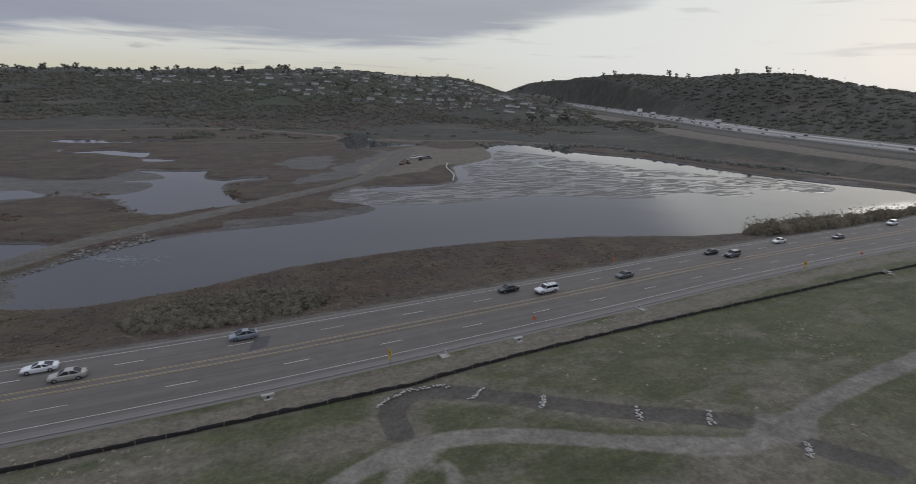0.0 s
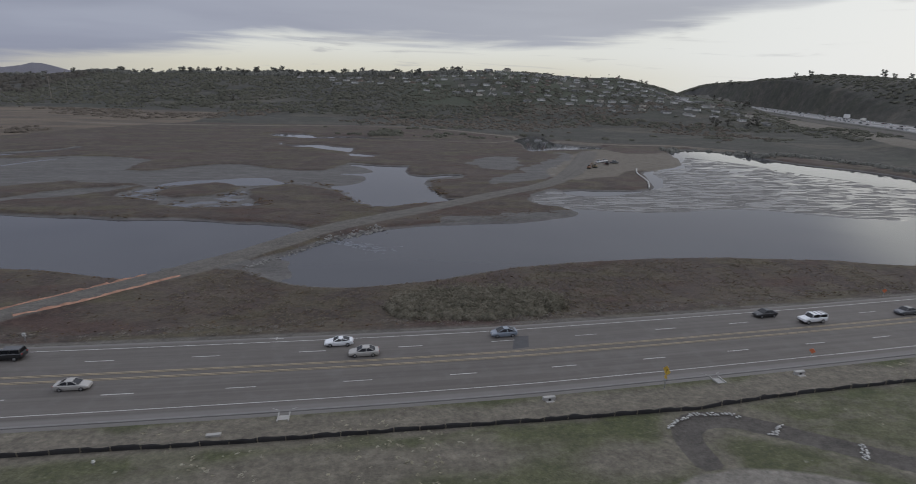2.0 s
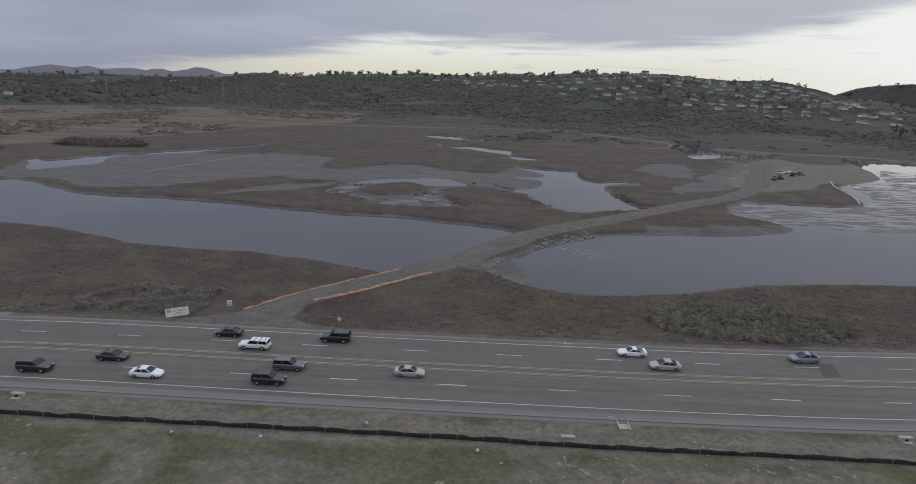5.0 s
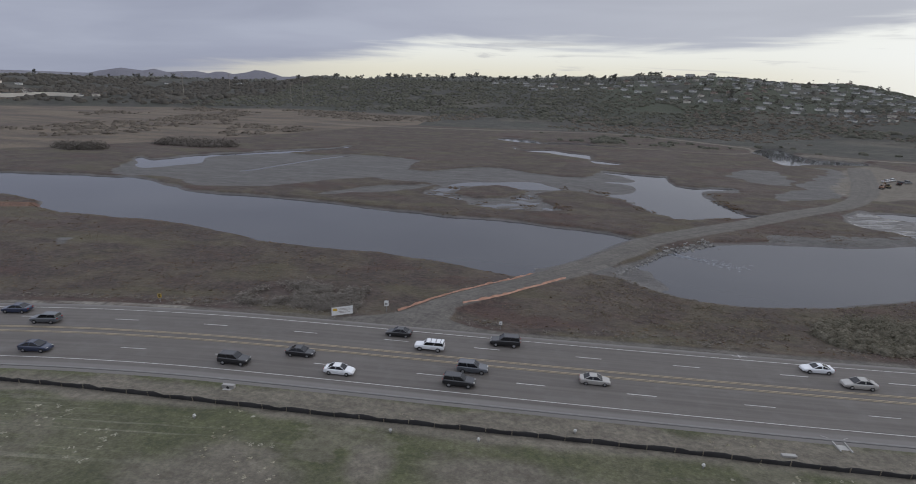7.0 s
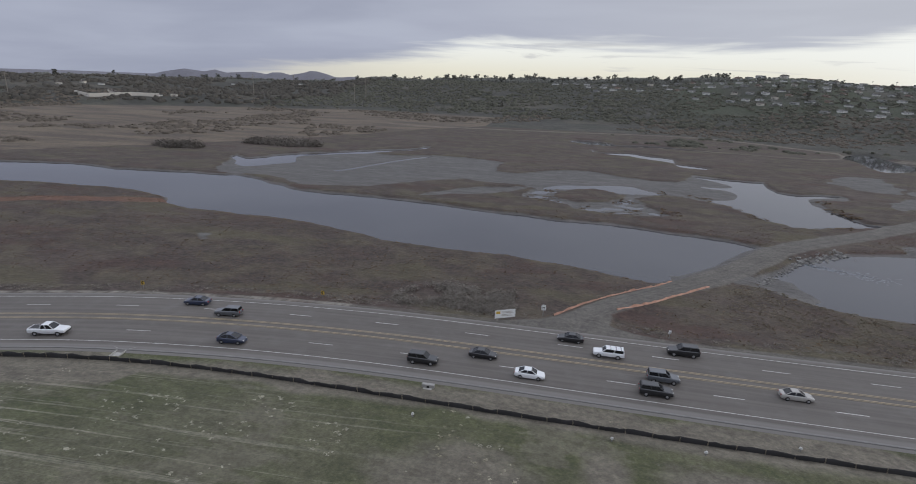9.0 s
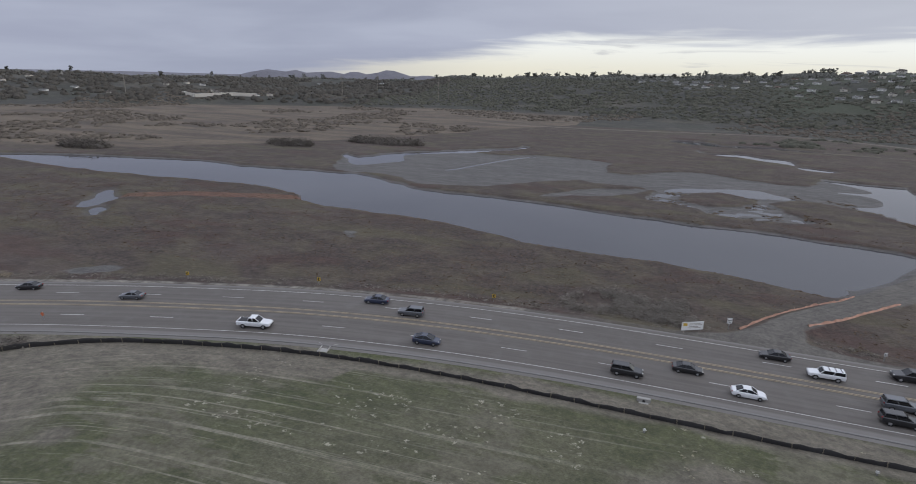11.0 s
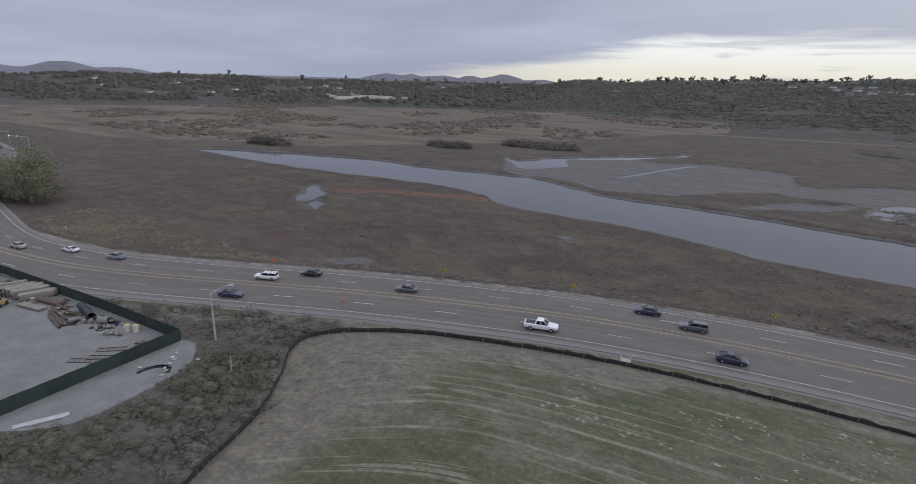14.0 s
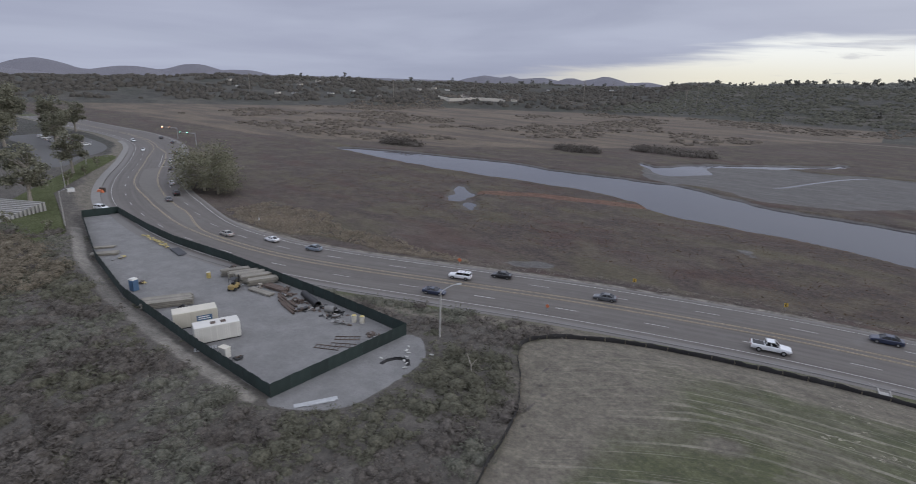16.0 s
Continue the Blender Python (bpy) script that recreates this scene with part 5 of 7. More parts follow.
def open_pipe(x, y, turn, length, r, mat, label, z=0.0):
    ob = thing("pipe", label, "pipe", pose(x, y, YZ + r + z, 0, 0, turn), "pipes in the yard")
    n, s = 18, Shape()
    ringv = lambda xx, rr: [(xx, rr * math.cos(2 * math.pi * k / n), rr * math.sin(2 * math.pi * k / n)) for k in range(n)]
    s.loft([ringv(-length / 2, r * 0.86), ringv(-length / 2, r), ringv(length / 2, r), ringv(length / 2, r * 0.86), ringv(-length / 2, r * 0.86)], cap=False)
    part("wall", s, mat, ob, round_faces=False)
    for k in (-0.25, 0.25):
        part("wedge", Shape().box(k * length - 0.1, r * 0.7, -r, k * length + 0.1, r * 1.1, -r * 0.6).box(k * length - 0.1, -r * 1.1, -r, k * length + 0.1, -r * 0.7, -r * 0.6), M_WOOD, ob)


open_pipe(-225.6, 34.0, -14, 6.0, 0.62, M_BLACK, "large black plastic culvert pipe beside the fence")
open_pipe(-220.0, 33.6, 30, 1.6, 0.55, M_GREY, "short grey concrete pipe length")
for k, (x, y, a, l) in enumerate(((-229.0, 31.6, -10, 7), (-228.2, 30.8, -12, 6.5), (-227.0, 30.2, -8, 6), (-226.0, 29.6, -12, 5))):
    open_pipe(x, y, a, l, 0.2, M_RUST, "rusty steel pipe lying on the gravel")


def rubble_heap(x, y, w, d, h, mat, label, seed, z=YZ, n=22):
    """A heap of odd blocks and bars."""
    r = random.Random(seed)
    ob = thing("scrap_heap", label, "scrap", pose(x, y, z, 0, 0, r.uniform(0, 180)), "scrap heaps")
    for k in range(n):
        a, b, c = r.uniform(0.15, 0.6), r.uniform(0.1, 0.35), r.uniform(0.06, 0.2)
        px, py = r.gauss(0, w / 3.2), r.gauss(0, d / 3.2)
        pz = max(0, h * (1 - math.hypot(px / w, py / d) * 1.5)) * r.random()
        part("piece", Shape().box(-a, -b, 0, a, b, c, taper=r.uniform(0, 0.3)), r.choice((mat, mat, M_GREY, M_RUST)), ob, at=pose(px, py, pz, r.uniform(-12, 12), r.uniform(-12, 12), r.uniform(0, 180)))


rubble_heap(-231.0, 32.6, 2.2, 1.4, 0.8, M_RUST, "heap of rusty scrap and rolled hose", 11)
rubble_heap(-222.5, 33.2, 2.5, 1.5, 0.9, M_BLACK, "heap of black hoses and scrap by the pipe", 12)
rubble_heap(-218.0, 33.0, 3.0, 1.6, 0.5, M_BLACK, "flat heap of dark tarps and scrap", 13, n=30)
rubble_heap(-215.5, 32.0, 2.2, 1.2, 0.5, M_GREY, "heap of grey rubble and broken boards", 14)
rubble_heap(-208.5, 32.5, 2.4, 1.2, 0.4, M_GREY, "row of grey stones along the fence", 15)
rubble_heap(-227.5, 32.4, 3.0, 1.0, 0.9, M_RUST, "long heap of rusty beams and dark scrap", 21, n=34)
rubble_heap(-219.5, 34.6, 2.6, 0.8, 0.6, M_BLACK, "dark scrap and buckets against the screen fence", 22)
rubble_heap(-249.8, 33.6, 1.0, 1.0, 1.2, M_BLACK, "stacked dark crates at the end of the boards", 23, n=14)
rubble_heap(-233.5, 34.2, 2.6, 0.7, 0.9, M_RUST, "dark beams and scrap along the screen fence", 24, n=26)
rubble_heap(-223.8, 31.2, 2.4, 0.9, 0.6, M_BLACK, "black hoses and crates on the gravel", 25, n=26)
rubble_heap(-237.6, 31.8, 1.2, 0.8, 0.8, M_WOOD, "broken pallets beside the boards", 26, n=16)
rubble_heap(-238.5, 18.2, 1.5, 1.0, 0.8, M_BLACK, "dark machinery parts beside the boards", 16)
rubble_heap(-217.2, 15.6, 0.8, 0.5, 0.5, M_BLACK, "dark bags and tools by the white cabinet", 17, n=8)
rubble_heap(-255.0, 18.6, 1.4, 0.7, 0.4, M_YPL, "yellow and white bags beside the toilet", 18, n=10)
rubble_heap(-272.5, 21.8, 1.6, 0.9, 0.5, M_YPL, "bundled yellow edged boards and bags", 19, n=12)

cabinet = thing("cabinet", "small white steel cabinet against the screen fence", "cabinet", pose(-218.8, 14.6, YZ, 0, 0, 10))
part("body", Shape().box(-0.7, -0.45, 0.05, 0.7, 0.45, 1.5, bevel=0.03), M_BOXW, cabinet)
part("lid", Shape().box(-0.75, -0.5, 1.5, 0.75, 0.5, 1.56), M_CREAM, cabinet)
for k in range(3):
    x, y = -210.6 + 1.2 * (k % 2), 25.6 + 1.9 * k
    frame_ob = thing("steel_frame", "rusty welded steel frame lying flat", "steel frame", pose(x, y, YZ + 0.02, 0, 0, 28 + 6 * k), "steel frames")
    for s in (-0.5, 0.5):
        part("rail", Shape().box(-1.9, s - 0.04, 0, 1.9, s + 0.04, 0.09), M_RUST, frame_ob)
    for q in range(6):
        part("rung", Shape().box(-1.8 + q * 0.7, -0.5, 0.02, -1.74 + q * 0.7, 0.5, 0.07), M_RUST, frame_ob)
pallet = thing("rack", "low slatted steel rack leaning on the gravel", "rack", pose(-222.9, 13.9, YZ, 0, 0, 66))
for q in range(8):
    part("slat", Shape().box(-1.4 + q * 0.38, -0.5, 0.02, -1.2 + q * 0.38, 0.5, 0.1), M_STEEL, pallet)
part("rail", Shape().box(-1.5, -0.52, 0, 1.5, -0.44, 0.14).box(-1.5, 0.44, 0, 1.5, 0.52, 0.14), M_STEEL, pallet)


def sack_mesh(name, mat, l=0.62, w=0.4, h=0.2):
    s = Shape()
    ringv = lambda t: [(l / 2 * t, w / 2 * c * (1 - 0.35 * t * t) , h / 2 + h / 2 * d * (1 - 0.5 * t * t)) for c, d in ((-1, 0), (-0.7, 0.8), (0, 1), (0.7, 0.8), (1, 0), (0.7, -0.9), (0, -1), (-0.7, -0.9))]
    s.loft([ringv(t) for t in (-1, -0.75, 0, 0.75, 1)])
    return mesh_of(name, s, mat, True)


SACK_Y, SACK_W = sack_mesh("sandbag", M_YPL, 0.75, 0.45, 0.24), sack_mesh("sandbag", M_SACK, 0.62, 0.4, 0.2)
r = random.Random(31)
for k in range(34):
    t = k / 33
    ob = new("sandbag", SACK_Y)
    ob.matrix_basis = pose(-286 + 13 * t + r.uniform(-0.3, 0.3), 32.2 - 0.7 * t + r.uniform(-0.6, 0.4), YZ + (0.26 if k % 3 == 0 and t > 0.4 else 0), 0, 0, r.uniform(0, 180))
    tagged(ob, "dusty yellow filled bag in a row on gravel", "sandbag", "yellow bags in the yard")
roll = thing("fabric_roll", "flat roll of dark grey cloth beside the yellow bags", "roll", pose(-268.5, 31.6, YZ, 0, 0, -8))
part("roll", Shape().box(-3.0, -1.0, 0, 3.0, 1.0, 0.3, taper=0.15, bevel=0.08), plain("dark_grey_cloth", (0.07, 0.072, 0.08), 0.9, vary=0.3), roll)
M_SHEET = plain("grey_white_sheet", (0.33, 0.335, 0.34), 0.6, vary=0.4, scale=1.5)
sheet = thing("plastic_sheet", "crumpled greyish white plastic sheet on the bank", "sheet", pose(-200.6, 16.0, height(-200.6, 16) + 0.05, 0, 0, 62))
part("sheet", Shape().box(-2.6, -0.4, 0, 2.6, 0.4, 0.06, bevel=0.02).box(-1.2, -0.6, 0.02, 2.2, -0.3, 0.14, taper=0.3), M_SHEET, sheet)
tarp_at = lambda k: (-202.5 + 5.0 * ((k * 0.37) % 1), 28.5 + 6.0 * ((k * 0.61) % 1))
for k in range(9):
    ob = new("sandbag", SACK_W)
    ob.matrix_basis = pose(*tarp_at(k), height(*tarp_at(k)), 0, 0, k * 47)
    tagged(ob, "white filled bag holding down a dark tarp", "sandbag", "white bags on the tarp")
tarp = thing("tarp", "dark crumpled tarp edging round a gravel pile", "tarp", pose(-200.6, 30.6, height(-200.6, 30.6), 0, 0, 20))
for k in range(7):
    part("fold", Shape().box(-0.9, -0.3, 0, 0.9, 0.3, 0.16, taper=0.4), M_FABRIC, tarp, at=pose(-1.6 + 0.5 * k, -1.8 + 0.75 * k - 0.1 * k * k, 0, 0, 0, 70 - 22 * k))
barrier = thing("barrier", "orange and white plastic road barrier beyond the yard", "barrier", pose(-343, 42.6, height(-343, 42.6), 0, 0, 25))
part("block", Shape().box(-1.2, -0.3, 0, 1.2, 0.3, 1.0, taper=0.25, bevel=0.04), M_SIGN_O, barrier)
part("block", Shape().box(-0.9, 0.5, 0, 1.1, 1.0, 1.5, bevel=0.04), M_RUST, barrier)

# ---- poles and lamps ----
def lamp_post(x, y, tall, arm, turn, label):
    ob = thing("street_lamp", label, "street lamp", pose(x, y, height(x, y) - 0.1, 0, 0, turn), "street lamps")
    part("pole", Shape().tube((0, 0, 0), (0, 0, tall), 0.16, 0.09, 10), M_CONCRETE, ob)
    n, s = 8, Shape()
    pts = [(arm * t, 0, tall - 0.2 + 0.9 * math.sin(t * math.pi / 2)) for t in np.linspace(0, 1, n)]
    for a, b in zip(pts[:-1], pts[1:]):
        s.tube(a, b, 0.05, seg=6)
    part("arm", s, M_STEEL, ob)
    part("lamp_head", Shape().box(arm - 0.1, -0.16, tall + 0.58, arm + 0.7, 0.16, tall + 0.76, taper=0.2), M_STEEL, ob)


lamp_post(-200.3, 38.6, 7.6, 2.6, 62, "pale street lamp post with a curved arm in the brush")
lamp_post(-304, 21.5, 8.5, 2.4, 60, "pale street lamp with a curved arm on the lawn")
lamp_post(-352, 36, 8.0, 2.2, 60, "pale street lamp beside the footway")
lamp_post(-395, 56, 8.0, 2.2, 60, "pale street lamp beside the footway")
board2 = thing("notice", "white notice sign on two posts on the lawn", "sign", pose(-338, 33.5, height(-338, 33.5) - 0.05, 0, 0, 70))
part("panel", Shape().box(-0.9, 0, 1.2, 0.9, 0.05, 2.3), M_SIGN_W, board2)
for k in (-0.7, 0.7):
    part("post", Shape().box(k - 0.05, 0.05, 0, k + 0.05, 0.13, 2.2), M_WOOD, board2)
M_SIGNAL_R, g_ = material("red_signal")
g_.n("OutputMaterial", g_.n("Emission", rgb(1.0, 0.45, 0.25), 9.0))
M_SIGNAL_G, g_ = material("green_signal")
g_.n("OutputMaterial", g_.n("Emission", rgb(0.35, 1.0, 0.75), 5.0))
for x, y, turn, lamp_mat, lab in ((-441, 122, -150, M_SIGNAL_G, "green"), (-470, 126, -150, M_SIGNAL_R, "red")):
    ob = thing("traffic_signal", f"traffic signal on a long mast arm showing {lab}", "traffic light", pose(x, y, height(x, y) - 0.1, 0, 0, turn), "traffic signals")
    part("pole", Shape().tube((0, 0, 0), (0, 0, 6.4), 0.15, 0.12), M_STEEL, ob)
    part("arm", Shape().tube((0, 0, 6.0), (9, 0, 6.5), 0.1, 0.06), M_STEEL, ob)
    for q in (4.5, 8.6):
        head = part("signal_head", Shape().box(q - 0.2, -0.2, 5.6, q + 0.2, 0.2, 6.8), M_BLACK, ob)
        for k in (-1, 1):
            part("lens", Shape().tube((q, k * 0.2, 6.45), (q, k * 0.24, 6.45), 0.22, seg=10), lamp_mat, head)

# ---- freeway ----
M_LANE = plain("pale_concrete_lane", (0.25, 0.245, 0.24), 0.8, vary=0.15, scale=0.02)
fw_n = np.linspace(0, len(FREEWAY) - 1, 220)
fine_fw = np.stack([np.interp(fw_n, np.arange(len(FREEWAY)), FREEWAY[:, k]) for k in (0, 1)], 1)
v, f = ribbon(fine_fw, [-27, -26.5, -3, 3, 26.5, 27], [8.0, 8.5, 8.6, 8.6, 8.5, 8.0])
freeway = tagged(new("road", mesh_from("freeway", v, f, M_LANE)), "pale concrete freeway on the far bank", "road", kind="structure")
for o in (-27.6, -1.5, 27.6):
    v, f = ribbon(fine_fw, [o - 0.3, o - 0.15, o + 0.15, o + 0.3], [8.3, 9.5, 9.5, 8.3])
    part("barrier", mesh_from("barrier", v, f, M_CONCRETE), M_CONCRETE, freeway, "long concrete barrier")
fw_s = np.r_[0, np.cumsum(np.hypot(*np.diff(fine_fw, axis=0).T))]
r = random.Random(77)
for k in range(120):
    s = r.uniform(180, 1250)
    lane = r.choice((-23, -19, -15, -11, -7, 7, 11, 15, 19, 23))
    x, y = np.interp(s, fw_s, fine_fw[:, 0]), np.interp(s, fw_s, fine_fw[:, 1])
    x2, y2 = np.interp(s + 3, fw_s, fine_fw[:, 0]), np.interp(s + 3, fw_s, fine_fw[:, 1])
    t = np.array([x2 - x, y2 - y]) / math.hypot(x2 - x, y2 - y)
    kind, color = r.choice((("sedan", "white"), ("sedan", "silver"), ("sedan", "black"), ("suv", "grey"), ("suv", "white"), ("suv", "black")))
    car(kind, color, x + t[1] * lane, y=y - t[0] * lane, turn=math.degrees(math.atan2(t[1], t[0])) + (180 if lane < 0 else 0), z=8.6, far=True)
for s, lane, l in ((520, 21, 11), (700, 21, 9), (430, -21, 12)):
    x, y = np.interp(s, fw_s, fine_fw[:, 0]), np.interp(s, fw_s, fine_fw[:, 1])
    truck = thing("lorry", "white box lorry on the freeway", "lorry", pose(x + lane, y, 8.6, 0, 0, 75))
    part("box", Shape().box(-l / 2, -1.25, 1.0, l / 2 - 2.6, 1.25, 3.9, bevel=0.05), M_BOXW, truck)
    part("cab", Shape().box(l / 2 - 2.4, -1.2, 0.6, l / 2, 1.2, 2.9, taper=0.08, bevel=0.1), M_BOXW, truck)
    part("chassis", Shape().box(-l / 2, -1.0, 0.6, l / 2, 1.0, 1.0), M_BLACK, truck)
    for q in (-l / 2 + 1, -l / 2 + 2.2, l / 2 - 1.2):
        for k in (-1.1, 0.85):
            part("wheel", Shape().tube((q, k, 0.5), (q, k + 0.25, 0.5), 0.5, seg=10), M_TYRE, truck)
gantry = thing("gantry_sign", "pale rectangular freeway sign panel on posts", "sign", pose(538, 575, 14, 0, 0, 20))
part("panel", Shape().box(-7, 0, 0, 7, 0.3, 4), M_SIGN_W, gantry)
for k in (-5, 5):
    part("post", Shape().box(k - 0.2, 0.3, -14, k + 0.2, 0.6, 4), M_STEEL, gantry)

# ---- houses on the hills ----
WALLS = [plain("stucco_" + n, c, 0.9, vary=0.12, scale=0.5) for n, c in (("white", (0.8, 0.79, 0.76)), ("cream", (0.62, 0.58, 0.51)), ("grey", (0.36, 0.36, 0.35)), ("tan", (0.38, 0.31, 0.25)))]
ROOFS = [plain("roof_" + n, c, 0.9, vary=0.3, scale=1.0) for n, c in (("grey", (0.085, 0.083, 0.08)), ("brown", (0.085, 0.072, 0.063)), ("pale", (0.14, 0.137, 0.13)), ("red", (0.11, 0.075, 0.062)))]


def build_house(kind, l, d, h, wall, roof, label, hip=True):
    ob = thing("house", label, "house", group="houses on the hill")
    part("wall", Shape().box(-l / 2, -d / 2, -1.3, l / 2, d / 2, h).box(l * 0.12, -d / 2 - 2.6, -1.3, l * 0.42, -d / 2, h * 0.92), wall, ob)
    s, e = Shape(), 0.7
    k = d * 0.42 if hip else 0
    s.loft([[(-l / 2 - e, -d / 2 - e, h - 0.1), (l / 2 + e, -d / 2 - e, h - 0.1), (l / 2 + e, d / 2 + e, h - 0.1), (-l / 2 - e, d / 2 + e, h - 0.1)],
            [(-l / 2 + k, -0.15, h + d * 0.24), (l / 2 - k, -0.15, h + d * 0.24), (l / 2 - k, 0.15, h + d * 0.24), (-l / 2 + k, 0.15, h + d * 0.24)]])
    rf = part("roof", s, roof, ob)
    w = Shape()
    w.loft([[(l * 0.08, -d / 2 - 3.1, h * 0.9), (l * 0.46, -d / 2 - 3.1, h * 0.9), (l * 0.46, 0, h * 0.9), (l * 0.08, 0, h * 0.9)], [(l * 0.26, -d / 2 - 3.1, h + d * 0.16), (l * 0.28, -d / 2 - 3.1, h + d * 0.16), (l * 0.28, 0, h + d * 0.16), (l * 0.26, 0, h + d * 0.16)]])
    part("gable", w, roof, ob)
    part("chimney", Shape().box(-l * 0.3, 0.6, h, -l * 0.3 + 0.9, 1.5, h + d * 0.24 + 0.9), wall, rf)
    for x in (-0.42, -0.25, -0.08):
        part("window", Shape().box(l * x, -d / 2 - 0.05, 0.9, l * x + 1.5, -d / 2 + 0.05, 2.2), M_GLASS, ob, "dark window pane")
    if h > 4:
        for x in (-0.4, -0.15):
            part("window", Shape().box(l * x, -d / 2 - 0.05, 3.7, l * x + 1.5, -d / 2 + 0.05, 4.9), M_GLASS, ob, "dark window pane")
    part("garage_door", Shape().box(l * 0.16, -d / 2 - 2.66, 0, l * 0.38, -d / 2 - 2.58, 2.3), M_BOXW, ob)
    return ob


HOUSES = [build_house(0, 16, 9, 3.2, WALLS[0], ROOFS[0], "white single-storey house with a grey hipped roof"),
          build_house(1, 14, 10, 5.8, WALLS[1], ROOFS[1], "cream two-storey house with a brown tiled roof"),
          build_house(2, 18, 9, 3.3, WALLS[2], ROOFS[2], "grey bungalow with a pale low roof", False),
          build_house(3, 15, 9, 3.2, WALLS[3], ROOFS[3], "tan bungalow with a reddish tiled roof"),
          build_house(4, 17, 10, 3.4, WALLS[0], ROOFS[2], "white bungalow with a pale gabled roof", False)]
used = [0] * len(HOUSES)
placed_houses = []


def put_house(k, x, y, turn, z=None):
    z = height(x, y) if z is None else z
    m = pose(x, y, z, 0, 0, turn) @ Matrix.Diagonal((0.72, 0.68, 0.66, 1))
    if used[k]:
        copy_thing(HOUSES[k], m)
    else:
        HOUSES[k].matrix_basis = m
        used[k] = 1
    placed_houses.append((x, y))


r = random.Random(12)
crest = np.array([(-150, 948), (-96, 940), (56, 895), (206, 868), (310, 838), (387, 786), (440, 760)])
# streets that run along the slope, each some way below the crest
for drop, x0, x1, gap in ((4, 90, 360, 19), (30, 20, 370, 19), (62, -40, 380, 20), (98, -70, 390, 20), (132, 40, 395, 20), (165, 60, 400, 19), (196, 120, 400, 18), (226, 170, 400, 19), (262, 250, 400, 22)):
    x = x0 + r.uniform(0, 10)
    while x < x1:
        y = float(np.interp(x, crest[:, 0], crest[:, 1])) - drop + 6 * math.sin(x * 0.035 + drop) + r.uniform(-3, 3)
        if r.random() < 0.86:
            slope = math.degrees(math.atan2(np.interp(x + 10, crest[:, 0], crest[:, 1]) - np.interp(x - 10, crest[:, 0], crest[:, 1]), 20))
            put_house(r.choice((0, 0, 1, 2, 3, 4, 4)), x, y, slope + r.uniform(-14, 14))
        x += gap * r.uniform(0.68, 1.0)
for x, y in ((-110, 880), (-95, 884), (-80, 878), (-64, 872), (-52, 800), (-30, 806), (330, 560), (352, 552), (310, 575), (345, 590), (372, 600)):
    put_house(r.choice((0, 2, 4)), x, y, r.uniform(-20, 20))
for k, (x, y) in enumerate(((-699, 501), (-767, 651), (-781, 704), (-765, 719), (-613, 575), (-622, 582), (-604, 570), (-565, 590), (-552, 600), (-615, 545), (-794, 408), (-849, 483), (-863, 526), (-869, 398), (-791, 432),
                            (-772, 477), (-774, 517), (-938, 762), (-606, 1031), (-707, 962), (-900, 600), (-880, 690), (-520, 1010), (-980, 500), (-930, 420))):
    put_house(r.choice((0, 1, 4, 1)), x, y, 35 + r.uniform(-25, 25))
# pale garden wall of the large estate
wall_line = np.array([(-636, 545), (-612, 540), (-585, 572), (-560, 585)])
v, f = ribbon(wall_line, [-0.3, -0.3, 0.3, 0.3], [0, 1, 1, 0])
v = np.array([(p[0], p[1], height(p[0], p[1]) + (4.0 if p[2] > 0.5 else -1)) for p in v])
tagged(new("garden_wall", mesh_from("garden_wall", v, f, WALLS[1], True)), "long pale retaining wall below the estate", "wall")
# the sloping street in the housing hill
M_STREET = plain("hill_street", (0.24, 0.235, 0.23), 0.9, vary=0.15, scale=0.05)
st = spline([(352, 770), (368, 720), (376, 670), (372, 630)], 6)
v, f = ribbon(st, [-4, 4], [0, 0])
v[:, 2] = ground_z(v[:, 0], v[:, 1]) + 0.7
tagged(new("road", mesh_from("street", v, f, M_STREET)), "pale sloping street between the houses", "road", kind="structure")

# ---- transmission poles ----
for x, y, h in ((-362, 738, 30), (-369, 715, 26), (-674, 500, 24), (-482, 658, 26), (-820, 384, 24), (-519, 836, 26)):
    ob = thing("power_pole", "tall thin grey power pole in the reeds", "power pole", pose(x, y, height(x, y) - 0.5, 0, 0, 40), "power poles")
    part("mast", Shape().tube((0, 0, 0), (0, 0, h), 0.45, 0.25), M_WOOD, ob)
    for z in (0.97, 0.9, 0.83):
        part("crossarm", Shape().box(-2.4, -0.12, h * z - 0.15, 2.4, 0.12, h * z + 0.15), M_WOOD, ob)

# ---- plants ----
def leaf_quads(points, sizes, rng, lie=0.6, slim=1.0):
    """Small four-cornered leaves or sprays at the points, turned at random; lie flattens them towards the ground."""
    n = len(points)
    a = rng.standard_normal((n, 3))
    a[:, 2] *= 1 - lie
    a /= np.linalg.norm(a, axis=1)[:, None]
    b = np.cross(a, rng.standard_normal((n, 3)))
    b[:, 2] *= 1 - lie
    b /= np.linalg.norm(b, axis=1)[:, None]
    s = np.asarray(sizes)[:, None]
    w = rng.uniform(0.45, 0.8, (n, 1)) * slim
    v = np.stack([points - a * s, points - b * s * w, points + a * s, points + b * s * w], 1).reshape(-1, 3)
    return v, np.arange(4 * n).reshape(n, 4)


